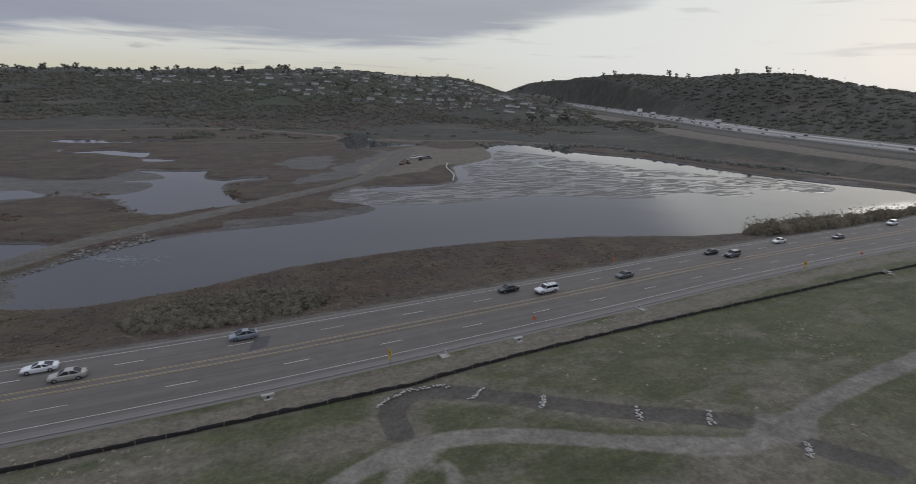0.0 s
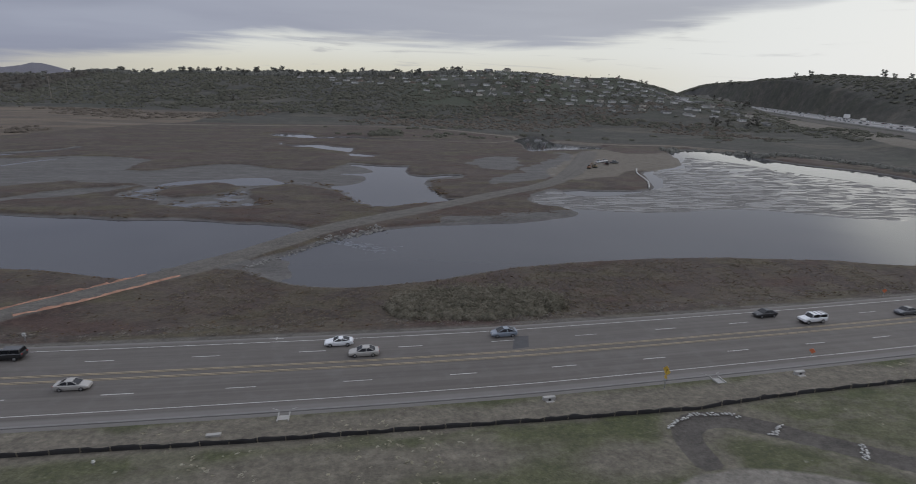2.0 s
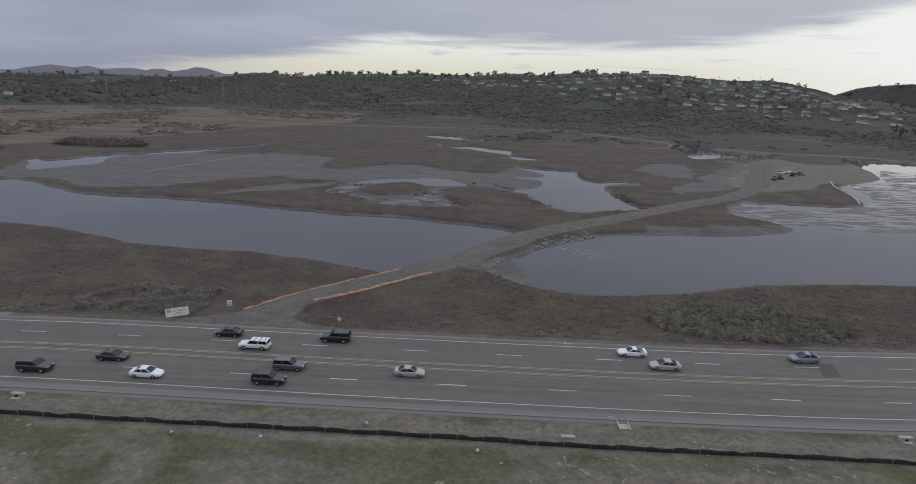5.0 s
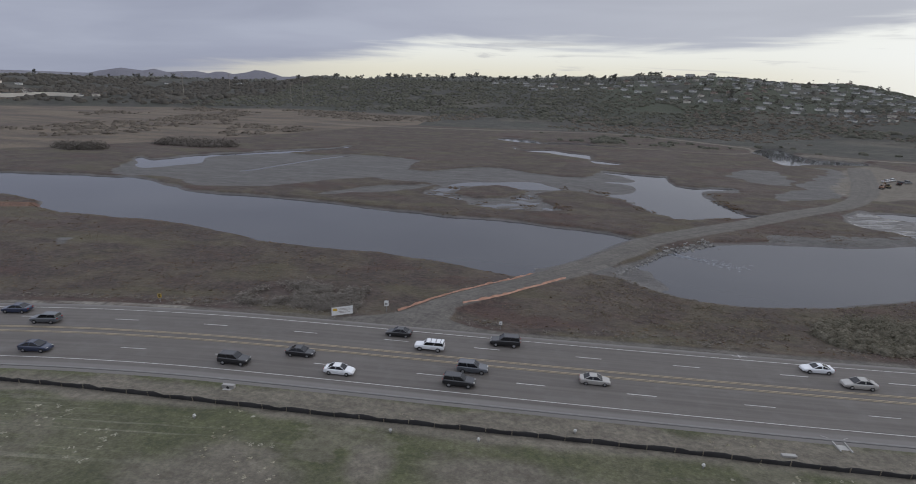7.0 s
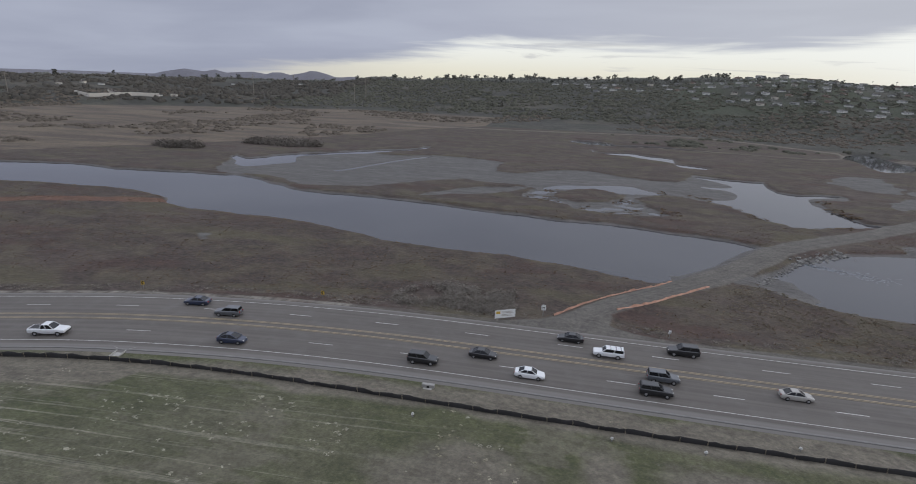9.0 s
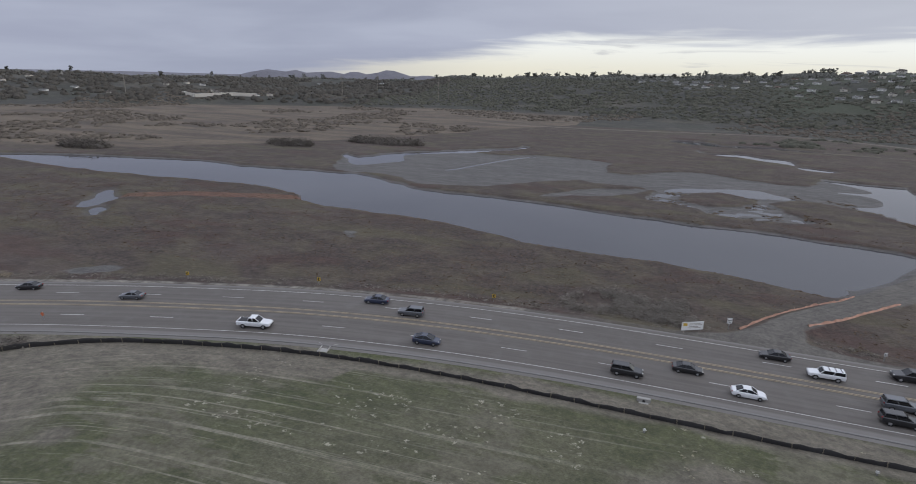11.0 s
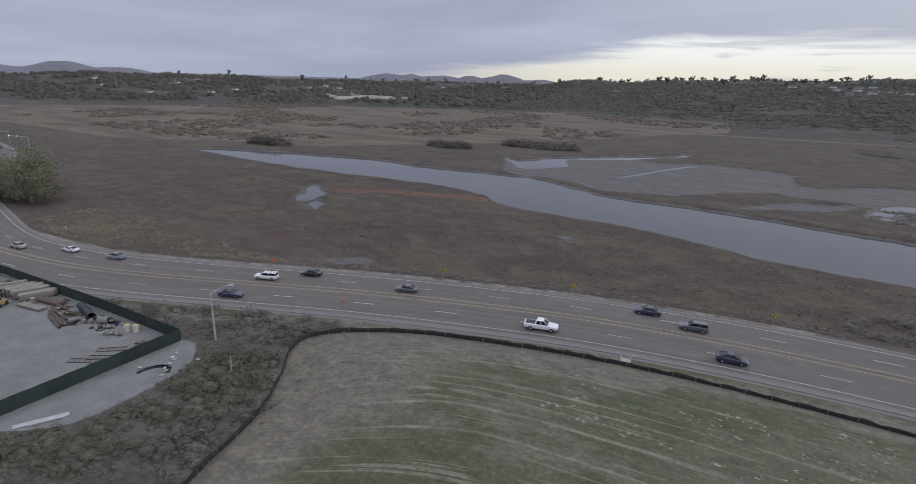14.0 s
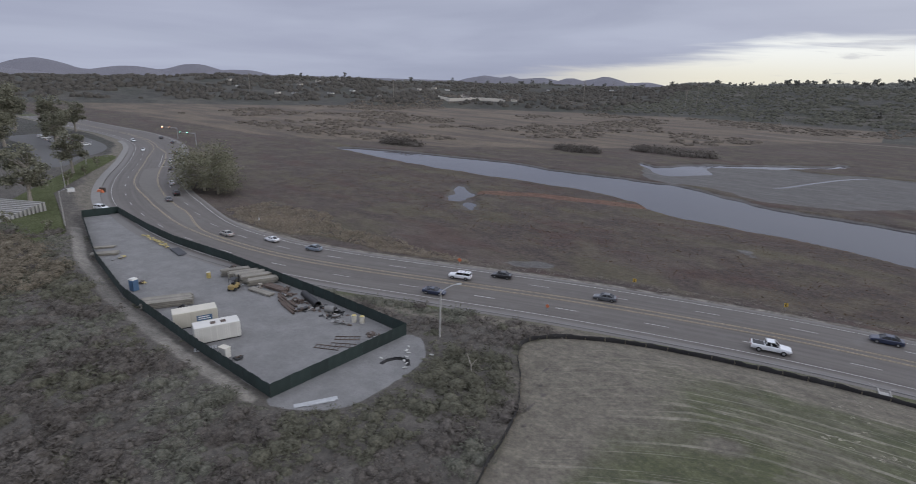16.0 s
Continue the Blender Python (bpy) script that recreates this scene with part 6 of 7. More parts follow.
def ball_points(n, rng, inner=0.55):
    d = rng.standard_normal((n, 3))
    d /= np.linalg.norm(d, axis=1)[:, None]
    return d * rng.uniform(inner, 1, (n, 1))


def mounds(centres, radii, squash, rng):
    """Uneven low mounds of twigs that fill the bushes: six-sided, three rings and a cap each."""
    n = len(centres)
    turn = rng.uniform(0, 2 * math.pi, (n, 1)) + np.arange(6)[None] * math.pi / 3
    rings = []
    for rad, h in ((1.0, -0.05), (0.82, 0.55), (0.38, 0.92)):
        k = rad * rng.uniform(0.72, 1.22, (n, 6)) * radii[:, None]
        hh = (h + rng.uniform(-0.12, 0.12, (n, 6)) * (h > 0)) * squash * radii[:, None]
        rings.append(np.stack([centres[:, :1] + k * np.cos(turn), centres[:, 1:2] + k * np.sin(turn), centres[:, 2:] + hh], 2))
    v = np.concatenate(rings, 1).reshape(-1, 3)
    quads = [(a * 6 + k, a * 6 + (k + 1) % 6, (a + 1) * 6 + (k + 1) % 6, (a + 1) * 6 + k) for a in (0, 1) for k in range(6)] + [(12, 13, 14, 15), (15, 16, 17, 12)]
    return v, (np.array(quads)[None] + 18 * np.arange(n)[:, None, None]).reshape(-1, 4)


def bush_cloud(name, label, category, spots, radii, squash, leaves, size, mat, seed, kind="stuff", sink=0.1, lie=0.8, slim=1.0, core=0.0):
    """Many bushes in one sheet of leaf sprays; a bush is a few overlapping uneven lobes."""
    rng = np.random.default_rng(seed)
    spots, radii = np.asarray(spots, float), np.asarray(radii, float)
    n = len(spots)
    z = ground_z(spots[:, 0], spots[:, 1])
    idx = np.repeat(np.arange(n), leaves)
    lobe = rng.integers(0, 4, len(idx))
    shift = rng.uniform(-0.55, 0.55, (n, 4, 3))
    shift[:, :, 2] *= 0.5
    p = ball_points(len(idx), rng) * rng.uniform(0.45, 0.75, (n, 4))[idx, lobe][:, None] + shift[idx, lobe]
    p[:, 2] = np.abs(p[:, 2]) * squash
    pts = np.c_[spots[idx], z[idx] - sink] + p * radii[idx][:, None]
    v, f = leaf_quads(pts, size * radii[idx] * rng.uniform(0.6, 1.3, len(idx)), rng, lie, slim)
    if core:
        dv, df = mounds(np.c_[spots, z - sink], radii * core, squash, rng)
        v, f = np.vstack([v, dv]), np.vstack([f, df + len(v)])
    me = mesh_from(name, v, f, mat)
    return tagged(new(name, me), label, category, kind=kind)


def scatter(n, box, keep, seed):
    rng = np.random.default_rng(seed)
    x, y = rng.uniform(box[0], box[1], n), rng.uniform(box[2], box[3], n)
    m = keep(x, y)
    return np.c_[x[m], y[m]]


M_SAGE = leafage("sage_leaves", (0.135, 0.135, 0.106), (0.195, 0.19, 0.155))
M_DRY = leafage("dry_twigs", (0.185, 0.168, 0.147), (0.262, 0.239, 0.21))
M_PICKLE = leafage("marsh_stems", (0.112, 0.077, 0.056), (0.18, 0.138, 0.094))
M_REED = leafage("dry_reeds", (0.24, 0.205, 0.155), (0.37, 0.32, 0.25))
M_OLIVE = leafage("olive_shrubs", (0.15, 0.14, 0.107), (0.235, 0.215, 0.17))
M_BROWN = leafage("brown_shrubs", (0.16, 0.14, 0.105), (0.235, 0.205, 0.158))
M_GUM = leafage("gum_leaves", (0.155, 0.157, 0.105), (0.26, 0.25, 0.18))
# browner leaf tint with the distance haze put into it
M_WEST = leafage("hazy_western_woods", (0.104, 0.097, 0.085), (0.152, 0.14, 0.122))
# leaf green lightened to carry the haze over the trees behind
M_PARK = leafage("hazy_park_leaves", (0.16, 0.162, 0.118), (0.27, 0.262, 0.195))
M_HILL = leafage("hill_brush", (0.105, 0.107, 0.086), (0.175, 0.168, 0.136))
# both needle colours are raised, putting air haze into the far trees
M_FIR = leafage("hazy_ridge_needles", (0.16, 0.162, 0.145), (0.235, 0.232, 0.205))
M_PINE = leafage("hazy_hill_needles", (0.165, 0.163, 0.143), (0.225, 0.218, 0.192))
M_BARK = plain("pale_bark", (0.30, 0.27, 0.23), 0.9, vary=0.35, scale=1.5, grain=0.01)
M_TURF = leafage("grass_tufts", (0.24, 0.22, 0.155), (0.36, 0.335, 0.26))



M_STRAW = leafage("straw", (0.30, 0.285, 0.225), (0.42, 0.395, 0.32))


def marsh_ok(x, y, gap=13.0):
    rd, rs, _, _ = to_line(x, y, ROAD)
    cw = to_line(x, y, CAUSEWAY)[0]
    return (rs < -gap) & (cw > 5.5) & (ground_z(x, y) > WATER + 0.5) & (np.hypot((x + 84) * 0.75, (y - 92) * 1.5) > 8.5)


s = scatter(56000, (-330, 120, 92, 185), lambda x, y: marsh_ok(x, y) & (ripple(x, y, 9, 54) > -0.3), 1)
rg = np.random.default_rng(2)
bush_cloud("marsh_plants", "low brown and olive salt marsh plants", "marsh plants", s, rg.uniform(0.3, 0.8, len(s)), 0.22, 6, 0.36, M_PICKLE, 3, lie=0.7)
s = scatter(7000, (-75, 110, 94, 125), lambda x, y: marsh_ok(x, y) & (ripple(x, y, 16, 55) > 0.15), 4)
bush_cloud("low_shrubs", "low brown and olive shrubs mixed with the marsh", "shrubs", s, rg.uniform(0.4, 1.0, len(s)), 0.45, 18, 0.28, M_BROWN, 5, lie=0.6, slim=0.4)
s = scatter(9000, (-300, 150, 52, 106), lambda x, y: marsh_ok(x, y, 11.9) & (to_line(x, y, ROAD)[0] < 16.5 + 3 * ripple(x, y, 12, 57)) & (ripple(x, y, 20, 56) > -0.35), 6)
bush_cloud("verge_brush", "grey dry brush along the highway's edge", "brush", s, rg.uniform(0.5, 1.15, len(s)), 0.6, 50, 0.24, M_DRY, 7, lie=0.75, slim=0.25)
s = scatter(700, (-18, 26, 94, 112), lambda x, y: marsh_ok(x, y) & (np.hypot((x - 3) / 17, (y - 102) / 8) < 1), 8)
bush_cloud("willow_thicket", "grey-green willow thicket beside the highway", "thicket", s, rg.uniform(1.0, 2.6, len(s)), 1.05, 110, 0.14, M_OLIVE, 9, lie=0.7, slim=0.4, core=0.45)
s = scatter(340, (-116, -94, 95, 108), lambda x, y: marsh_ok(x, y) & (ripple(x, y, 9, 58) > -0.3), 10)
bush_cloud("bare_thicket", "grey leafless thicket behind the notice board", "thicket", s, rg.uniform(0.8, 2.0, len(s)), 0.9, 110, 0.19, M_DRY, 11, lie=0.75, slim=0.25)
s = scatter(900, (150, 300, 100, 118), lambda x, y: marsh_ok(x, y) & (np.abs(y - np.interp(x, [150, 200, 300], [106, 108, 112])) < 6), 12)
bush_cloud("shore_bushes", "dark bushes between the highway and the lagoon", "bushes", s, rg.uniform(2.0, 5.6, len(s)), 1.2, 110, 0.1, M_BROWN, 13, lie=0.6, slim=0.5, core=0.5)
s = scatter(6000, (-300, -215, 52, 84), lambda x, y: marsh_ok(x, y) & ((np.hypot((x + 279) / 22, (y - 66) / 11) < 1 + 0.4 * ripple(x, y, 6, 59)) | (np.hypot((x + 239) / 20, (y - 68) / 5.5) < 1 + 0.4 * ripple(x, y, 6, 60))), 14)
bush_cloud("reed_bed", "straw-coloured dry reeds at the marsh edge", "reeds", s, rg.uniform(0.5, 0.9, len(s)), 1.2, 30, 0.26, M_REED, 15, lie=0.3, slim=0.3)


def brush_ok(x, y):
    rd, rs, _, _ = to_line(x, y, ROAD)
    yd = np.maximum(inside(x, y, YARD), inside(x, y, APRON))
    path = to_line(x, y, SOUTH_PATH)[0]
    return (rs > 12.5) & (inside(x, y, FIELD) < -0.5) & (yd < -0.5 - 0.8 * ripple(x, y, 3, 76)) & (x < -150) & (path > 1.7 + 0.7 * ripple(x, y, 5, 77))


M_VALLEY = leafage("valley_thickets", (0.135, 0.117, 0.10), (0.205, 0.178, 0.147))
M_HEATH = leafage("grey_brown_heath", (0.122, 0.108, 0.095), (0.178, 0.161, 0.142))
M_MOSS = leafage("olive_heath", (0.114, 0.112, 0.084), (0.172, 0.165, 0.125))
s = scatter(12000, (-330, -160, -18, 52), lambda x, y: brush_ok(x, y) & (ripple(x, y, 9, 61) > -0.75), 16)
s = s[(s[:, 0] > -300) | (s[:, 1] < 12)]
hue = ripple(s[:, 0], s[:, 1], 15, 62, 4)
low, big = np.arange(len(s)) % 4 != 0, np.arange(len(s)) % 4 == 0
for test, name, label, mat, seed in ((hue < -0.12, "sage_scrub", "grey-green coastal sage scrub round the yard", M_SAGE, 17), ((hue >= -0.12) & (hue < 0.14), "heath_scrub", "grey-brown leafless scrub between greener shrubs", M_HEATH, 18),
                                     (hue >= 0.14, "olive_scrub", "olive-green bushes among the grey scrub", M_MOSS, 36)):
    p = s[test & low]
    bush_cloud(name, label, "scrub", p, rg.uniform(0.5, 1.15, len(p)), 0.6, 22, 0.2, mat, seed, lie=0.7, slim=0.5, core=0.5)
    p = s[test & big]
    size = rg.uniform(1.1, 2.5, len(p)) * (1 + 0.55 * ripple(p[:, 0], p[:, 1], 8, 79)) * np.clip((-np.maximum(inside(p[:, 0], p[:, 1], YARD), inside(p[:, 0], p[:, 1], APRON)) + 1.5) / 5, 0.5, 1)
    bush_cloud(name.replace("scrub", "shrubs"), label.replace("scrub", "shrubs").replace("bushes", "mounds"), "shrubs", p, size, 0.75, 95, 0.135, mat, seed + 100, lie=0.65, slim=0.5, core=0.5)
s = scatter(900, (-310, -262, -8, 14), lambda x, y: brush_ok(x, y) & (np.hypot((x + 285) / 22, (y - 4) / 8) < 1 + 0.3 * ripple(x, y, 7, 82)), 37)[:170]
bush_cloud("tan_thicket", "tall tan and brown thicket beside the yard", "thicket", s, rg.uniform(1.6, 3.2, len(s)), 0.9, 120, 0.12, M_BROWN, 38, lie=0.65, slim=0.45, core=0.5)
s = scatter(5000, (-100, 14, 188, 240), lambda x, y: (np.abs(inside(x, y, POND) - 3) < 7) & (ripple(x, y, 7, 69) > 0.1) & (ground_z(x, y) > WATER - 0.25), 33)[:900]
bush_cloud("mud_tufts", "dark plant clumps standing in the shallow pond", "marsh plants", s, rg.uniform(0.4, 1.1, len(s)), 0.35, 10, 0.4, M_PICKLE, 34)


def field_ok(x, y):
    return (to_line(x, y, ROAD)[1] > 11.5) & (inside(x, y, FIELD) > -7) & (to_line(x, y, TRACK)[0] > 3.2) & (to_line(x, y, DITCH)[0] > 2.4)


s = scatter(5000, (-112, 110, 30, 73), lambda x, y: field_ok(x, y) & (ripple(x, y, 13, 63) > 0.22), 19)
bush_cloud("grass_tufts", "short pale straw tufts in the grass", "grass", s, rg.uniform(0.12, 0.42, len(s)), 0.15, 8, 0.42, M_TURF, 20, sink=0.0, lie=0.88)
s = np.vstack([scatter(q, (x0, x1, y0, y1), lambda x, y: field_ok(x, y) & (ripple(x, y, 5, 70) > 0.12), q) for q, x0, x1, y0, y1 in ((330, -152, -116, 44, 61), (60, -60, -5, 56, 62), (60, 40, 80, 50, 64), (240, -116, -90, 44, 58))])
bush_cloud("straw_clumps", "pale straw clumps lying in the grass", "straw", s, rg.uniform(0.12, 0.42, len(s)), 0.1, 18, 0.26, M_STRAW, 35, sink=0.0, lie=0.93)


# far valley and hills
def far_ok(x, y):
    z = ground_z(x, y)
    return (z > -0.9) & (to_line(x, y, FREEWAY)[0] > 55) & (to_line(x, y, DIKE)[0] > 6)


def hill_shade(x, y):
    return to_line(x, y, RIDGE)[0] < 560


s = scatter(19000, (-450, 460, 405, 1010), lambda x, y: far_ok(x, y) & hill_shade(x, y) & ((ground_z(x, y) > 2.2) | ((ripple(x, y, 26, 88) > 0.25) & ((x > -60) | (ground_z(x, y) > 0.8)))) & (ripple(x, y, 60, 64) > -0.35 + 0.35 * smooth(30, 100, x) * smooth(420, 330, x)), 21)
homes = np.array(placed_houses)
s = s[(np.hypot(s[:, 0, None] - homes[None, :, 0], s[:, 1, None] - homes[None, :, 1] + 5) > 9).all(axis=1)]
bush_cloud("hill_chaparral", "dark chaparral and trees on the far hillside", "woods", s, rg.uniform(1.2, 3.6, len(s)) * (1 + 0.6 * smooth(0.2, 0.6, ripple(s[:, 0], s[:, 1], 45, 83))), 0.6, 4, 0.3, M_HILL, 22, lie=0.6, core=0.9)
g_spots = np.vstack([homes[:150] + rg.normal(0, 1, (150, 2)) * [9, 3] + [k, -8] for k in (-7, 5, 12)])
bush_cloud("garden_trees", "dark garden trees between the hill houses", "woods", g_spots, rg.uniform(1.4, 3.4, len(g_spots)), 1.0, 10, 0.3, M_FIR, 62, lie=0.5, core=0.8)
s = scatter(15000, (-1500, -430, 150, 1250), lambda x, y: (ground_z(x, y) > 3.0) & (ripple(x, y, 55, 68) > -0.35), 31)
west = homes[homes[:, 0] < -430]
s = s[(np.hypot((s[:, 0, None] - west[None, :, 0]) + 4, s[:, 1, None] - west[None, :, 1] + 7) > 15).all(axis=1)]
bush_cloud("west_woods", "dark trees and scrub on the western hills", "woods", s, rg.uniform(2.0, 6.0, len(s)), 0.85, 5, 0.3, M_WEST, 32, lie=0.6, core=0.85)
s = scatter(15000, (480, 1200, 230, 1750), lambda x, y: far_ok(x, y) & (to_line(x, y, RIDGE_EAST)[0] < 250) & (ripple(x, y, 40, 65) > -0.6), 23)
bush_cloud("east_chaparral", "dark chaparral covering the hill behind the freeway", "woods", s, rg.uniform(1.6, 4.6, len(s)) * (1 + 0.9 * smooth(650, 1200, s[:, 1])), 0.6, 4, 0.3, M_HILL, 24, lie=0.6, core=0.9)
bank_line = spline([(186, 352), (197, 360), (222, 357), (238, 330), (258, 328), (278, 290), (284, 245), (296, 212), (308, 184)], 8)
s = bank_line[rg.integers(0, len(bank_line), 420)] + rg.normal(0, 2.2, (420, 2))
bush_cloud("bank_bushes", "dark bushes along the lagoon's far bank", "bushes", s, rg.uniform(1.0, 3.0, len(s)), 1.0, 16, 0.24, M_FIR, 39, lie=0.5, core=0.8)
s = scatter(14000, (-700, 330, 200, 640), lambda x, y: (ground_z(x, y) > -0.95) & (to_line(x, y, FREEWAY)[0] > 120) & (to_line(x, y, DIKE)[0] > 7) & (y > np.interp(x, [-465, -396, -351, -308, -247, -203, -150, 0, 330], [185, 215, 235, 285, 362, 452, 505, 515, 400])) & (ripple(x, y, 70, 66, 4) > 0.0), 25)
bush_cloud("valley_thickets", "brown and grey thickets across the reed flats", "thickets", s, rg.uniform(1.0, 3.4, len(s)), 0.55, 5, 0.3, M_VALLEY, 26, lie=0.7, core=0.9)
s = scatter(3800, (-420, -220, 285, 340), lambda x, y: np.hypot((x + 252) / 24, (y - 305) / 9) < 1, 27)
s = np.vstack([s[:420], scatter(2500, (-310, -280, 262, 285), lambda x, y: np.hypot((x + 294) / 13, (y - 271) / 6) < 1, 28)[:220], scatter(3000, (-420, -360, 195, 225), lambda x, y: (np.hypot((x + 378) / 14, (y - 213) / 6) < 1), 29)[:300]])
bush_cloud("willow_clumps", "grey-brown willow clumps by the upper river", "thickets", s, rg.uniform(2.4, 5.6, len(s)), 1.0, 46, 0.15, M_HEATH, 30, lie=0.6, slim=0.35, core=0.4)


# ---- trees ----
def build_tree(tall, spread, lobes, leaves, size, leaf_mat, seed, label, bare=0.35, name="tree"):
    rng = np.random.default_rng(seed)
    ob = thing(name, label, "tree", group="trees")
    trunk = Shape()
    top = Vector((rng.uniform(-0.06, 0.06) * tall, rng.uniform(-0.06, 0.06) * tall, tall * 0.62))
    mid = top * 0.5 + Vector((rng.uniform(-0.3, 0.3), rng.uniform(-0.3, 0.3), 0))
    trunk.tube((0, 0, -0.4), mid, tall * 0.035, tall * 0.026, 8).tube(mid, top, tall * 0.026, tall * 0.012, 8)
    pts, sz = [], []
    for k in range(lobes):
        a = rng.uniform(0, 2 * math.pi)
        h = rng.uniform(bare, 0.95)
        rad = spread * math.sqrt(max(0.05, 1 - ((h - 0.6) / 0.5) ** 2)) * rng.uniform(0.35, 0.95)
        c = Vector((rad * math.cos(a), rad * math.sin(a), h * tall))
        base = mid.lerp(top, min(1, max(0, (h - 0.35) / 0.5)))
        trunk.tube(base, base.lerp(c, 0.85), tall * 0.010, tall * 0.003, 5)
        q = rng.uniform(0.30, 0.52) * spread
        p = ball_points(leaves, rng, 0.3) * np.array([q, q, q * 0.7]) + np.array(c)
        pts.append(p)
        sz.append(np.full(leaves, size) * rng.uniform(0.6, 1.3, leaves))
    part("trunk", trunk, M_BARK, ob)
    v, f = leaf_quads(np.vstack(pts), np.concatenate(sz), rng)
    part("crown", mesh_from("crown", v, f, leaf_mat, True), leaf_mat, ob)
    return ob


def put_trees(ob, spots, seed, sink=0.0):
    r = random.Random(seed)
    for k, (x, y, q) in enumerate(spots):
        m = pose(x, y, height(x, y) - sink, 0, 0, r.uniform(0, 360)) @ Matrix.Diagonal((q, q, q * r.uniform(0.9, 1.15), 1))
        if k:
            c = copy_thing(ob, m)
        else:
            ob.matrix_basis = m


gum = build_tree(12, 8.6, 44, 80, 0.32, M_GUM, 41, "spreading olive-green gum tree with pale limbs by the road", 0.22)
put_trees(gum, [(-321, 69, 0.95), (-329, 68.5, 1.25), (-337, 73, 1.3), (-345, 79, 1.05)], 42)
park = build_tree(16, 5.0, 40, 110, 0.36, M_PARK, 43, "tall dark green park tree with a pale trunk", 0.35)
put_trees(park, [(-330, 21.6, 1.0), (-377, 46, 0.95), (-352, 10, 1.0), (-395, 2, 1.2), (-366, -10, 1.1), (-420, 12, 1.35), (-432, 36, 1.4), (-448, 22, 1.45), (-470, 48, 1.5), (-490, 74, 1.4), (-455, 64, 1.05), (-520, 92, 1.1), (-545, 70, 1.4)], 44)
slim = build_tree(6, 2.0, 14, 60, 0.22, M_GUM, 45, "small young tree on the lawn", 0.3)
put_trees(slim, [(-356, 38, 0.8), (-372, 48, 0.7), (-390, 58, 0.8), (-310, 12, 0.8), (-300, 17, 0.7)], 46)

far_a = build_tree(11, 5.4, 22, 22, 0.9, M_FIR, 51, "dark broad tree on the far ridge", 0.25)
far_b = build_tree(14, 4.4, 24, 22, 0.85, M_FIR, 52, "tall dark gum tree on the far ridge", 0.35)
far_c = build_tree(9, 4.4, 12, 26, 0.9, M_PINE, 53, "low dark tree among the hill houses", 0.15)
r = random.Random(54)
line = spline([(-971, 556), (-911, 778), (-758, 1132), (-542, 1120), (-352, 1000), (-237, 974), (-96, 948), (56, 901), (110, 893)], 12)
spots_a, spots_b, spots_c = [], [], []
for k in range(200):
    p = line[r.randrange(len(line))]
    q = (p[0] + r.uniform(-28, 28), p[1] + r.uniform(-40, 12), r.uniform(0.5, 1.05))
    if (q[0] > -420 and ripple(np.array([q[0]]), np.array([q[1]]), 35, 67)[0] > -0.35) or r.random() < 0.4:
        (spots_b if r.random() < 0.45 else spots_a).append(q)
for k in range(46):
    x = r.uniform(110, 450)
    spots_c.append((x, float(np.interp(x, crest[:, 0], crest[:, 1])) + 12 - 235 * r.random() ** 1.3, r.uniform(0.5, 1.0)))
for p in RIDGE_EAST[::2]:
    if r.random() < 0.75:
        spots_a.append((p[0] + r.uniform(-14, 6), p[1] + r.uniform(-14, 14), r.uniform(0.5, 1.15)))
for x, y, q in ((327, 508, 1.1), (360, 505, 1.2), (372, 512, 1.3), (332, 524, 1.0), (345, 518, 0.9), (-170, 702, 1.0), (-182, 706, 0.8), (455, 640, 1.2), (440, 620, 1.0), (420, 610, 1.1), (-21, 501, 0.5)):
    spots_c.append((x, y, q))
belt = []
for k in range(2300):
    p = line[r.randrange(len(line))]
    if p[0] > -520 or r.random() < 0.5:
        belt.append((p[0] + r.uniform(-26, 26), p[1] + r.uniform(-45, 12)))
rg = np.random.default_rng(60)
bush_cloud("ridge_woods", "dark belt of trees along the far ridge", "woods", belt, rg.uniform(2.6, 6.0, len(belt)), 1.3, 14, 0.24, M_FIR, 61, lie=0.5, core=0.75)
put_trees(far_a, spots_a, 55)
put_trees(far_b, spots_b, 56)
put_trees(far_c, spots_c, 57)

palm = thing("palm_tree", "slender palm tree on the ridge skyline", "tree", group="palms")
part("trunk", Shape().tube((0, 0, -1), (0.3, 0, 13), 0.32, 0.22, 6), M_BARK, palm)
s = Shape()
for k in range(14):
    a, dn = k * 2.4, (k % 3) * 0.7
    tip = (0.3 + 2.5 * math.cos(a), 2.5 * math.sin(a), 13.6 - dn)
    s.loft([[(0.3, 0, 13), (0.3, 0, 13.2), (0.35, 0.05, 13.1)], [(0.3 + 1.4 * math.cos(a) + 0.35 * math.sin(a), 1.4 * math.sin(a) - 0.35 * math.cos(a), 14.2 - dn * 0.5), (0.3 + 1.4 * math.cos(a), 1.4 * math.sin(a), 14.5 - dn * 0.5), (0.3 + 1.4 * math.cos(a) - 0.35 * math.sin(a), 1.4 * math.sin(a) + 0.35 * math.cos(a), 14.2 - dn * 0.5)], [tip, (tip[0], tip[1], tip[2] + 0.1), (tip[0] + 0.05, tip[1], tip[2])]])
part("crown", s, M_FIR, palm)
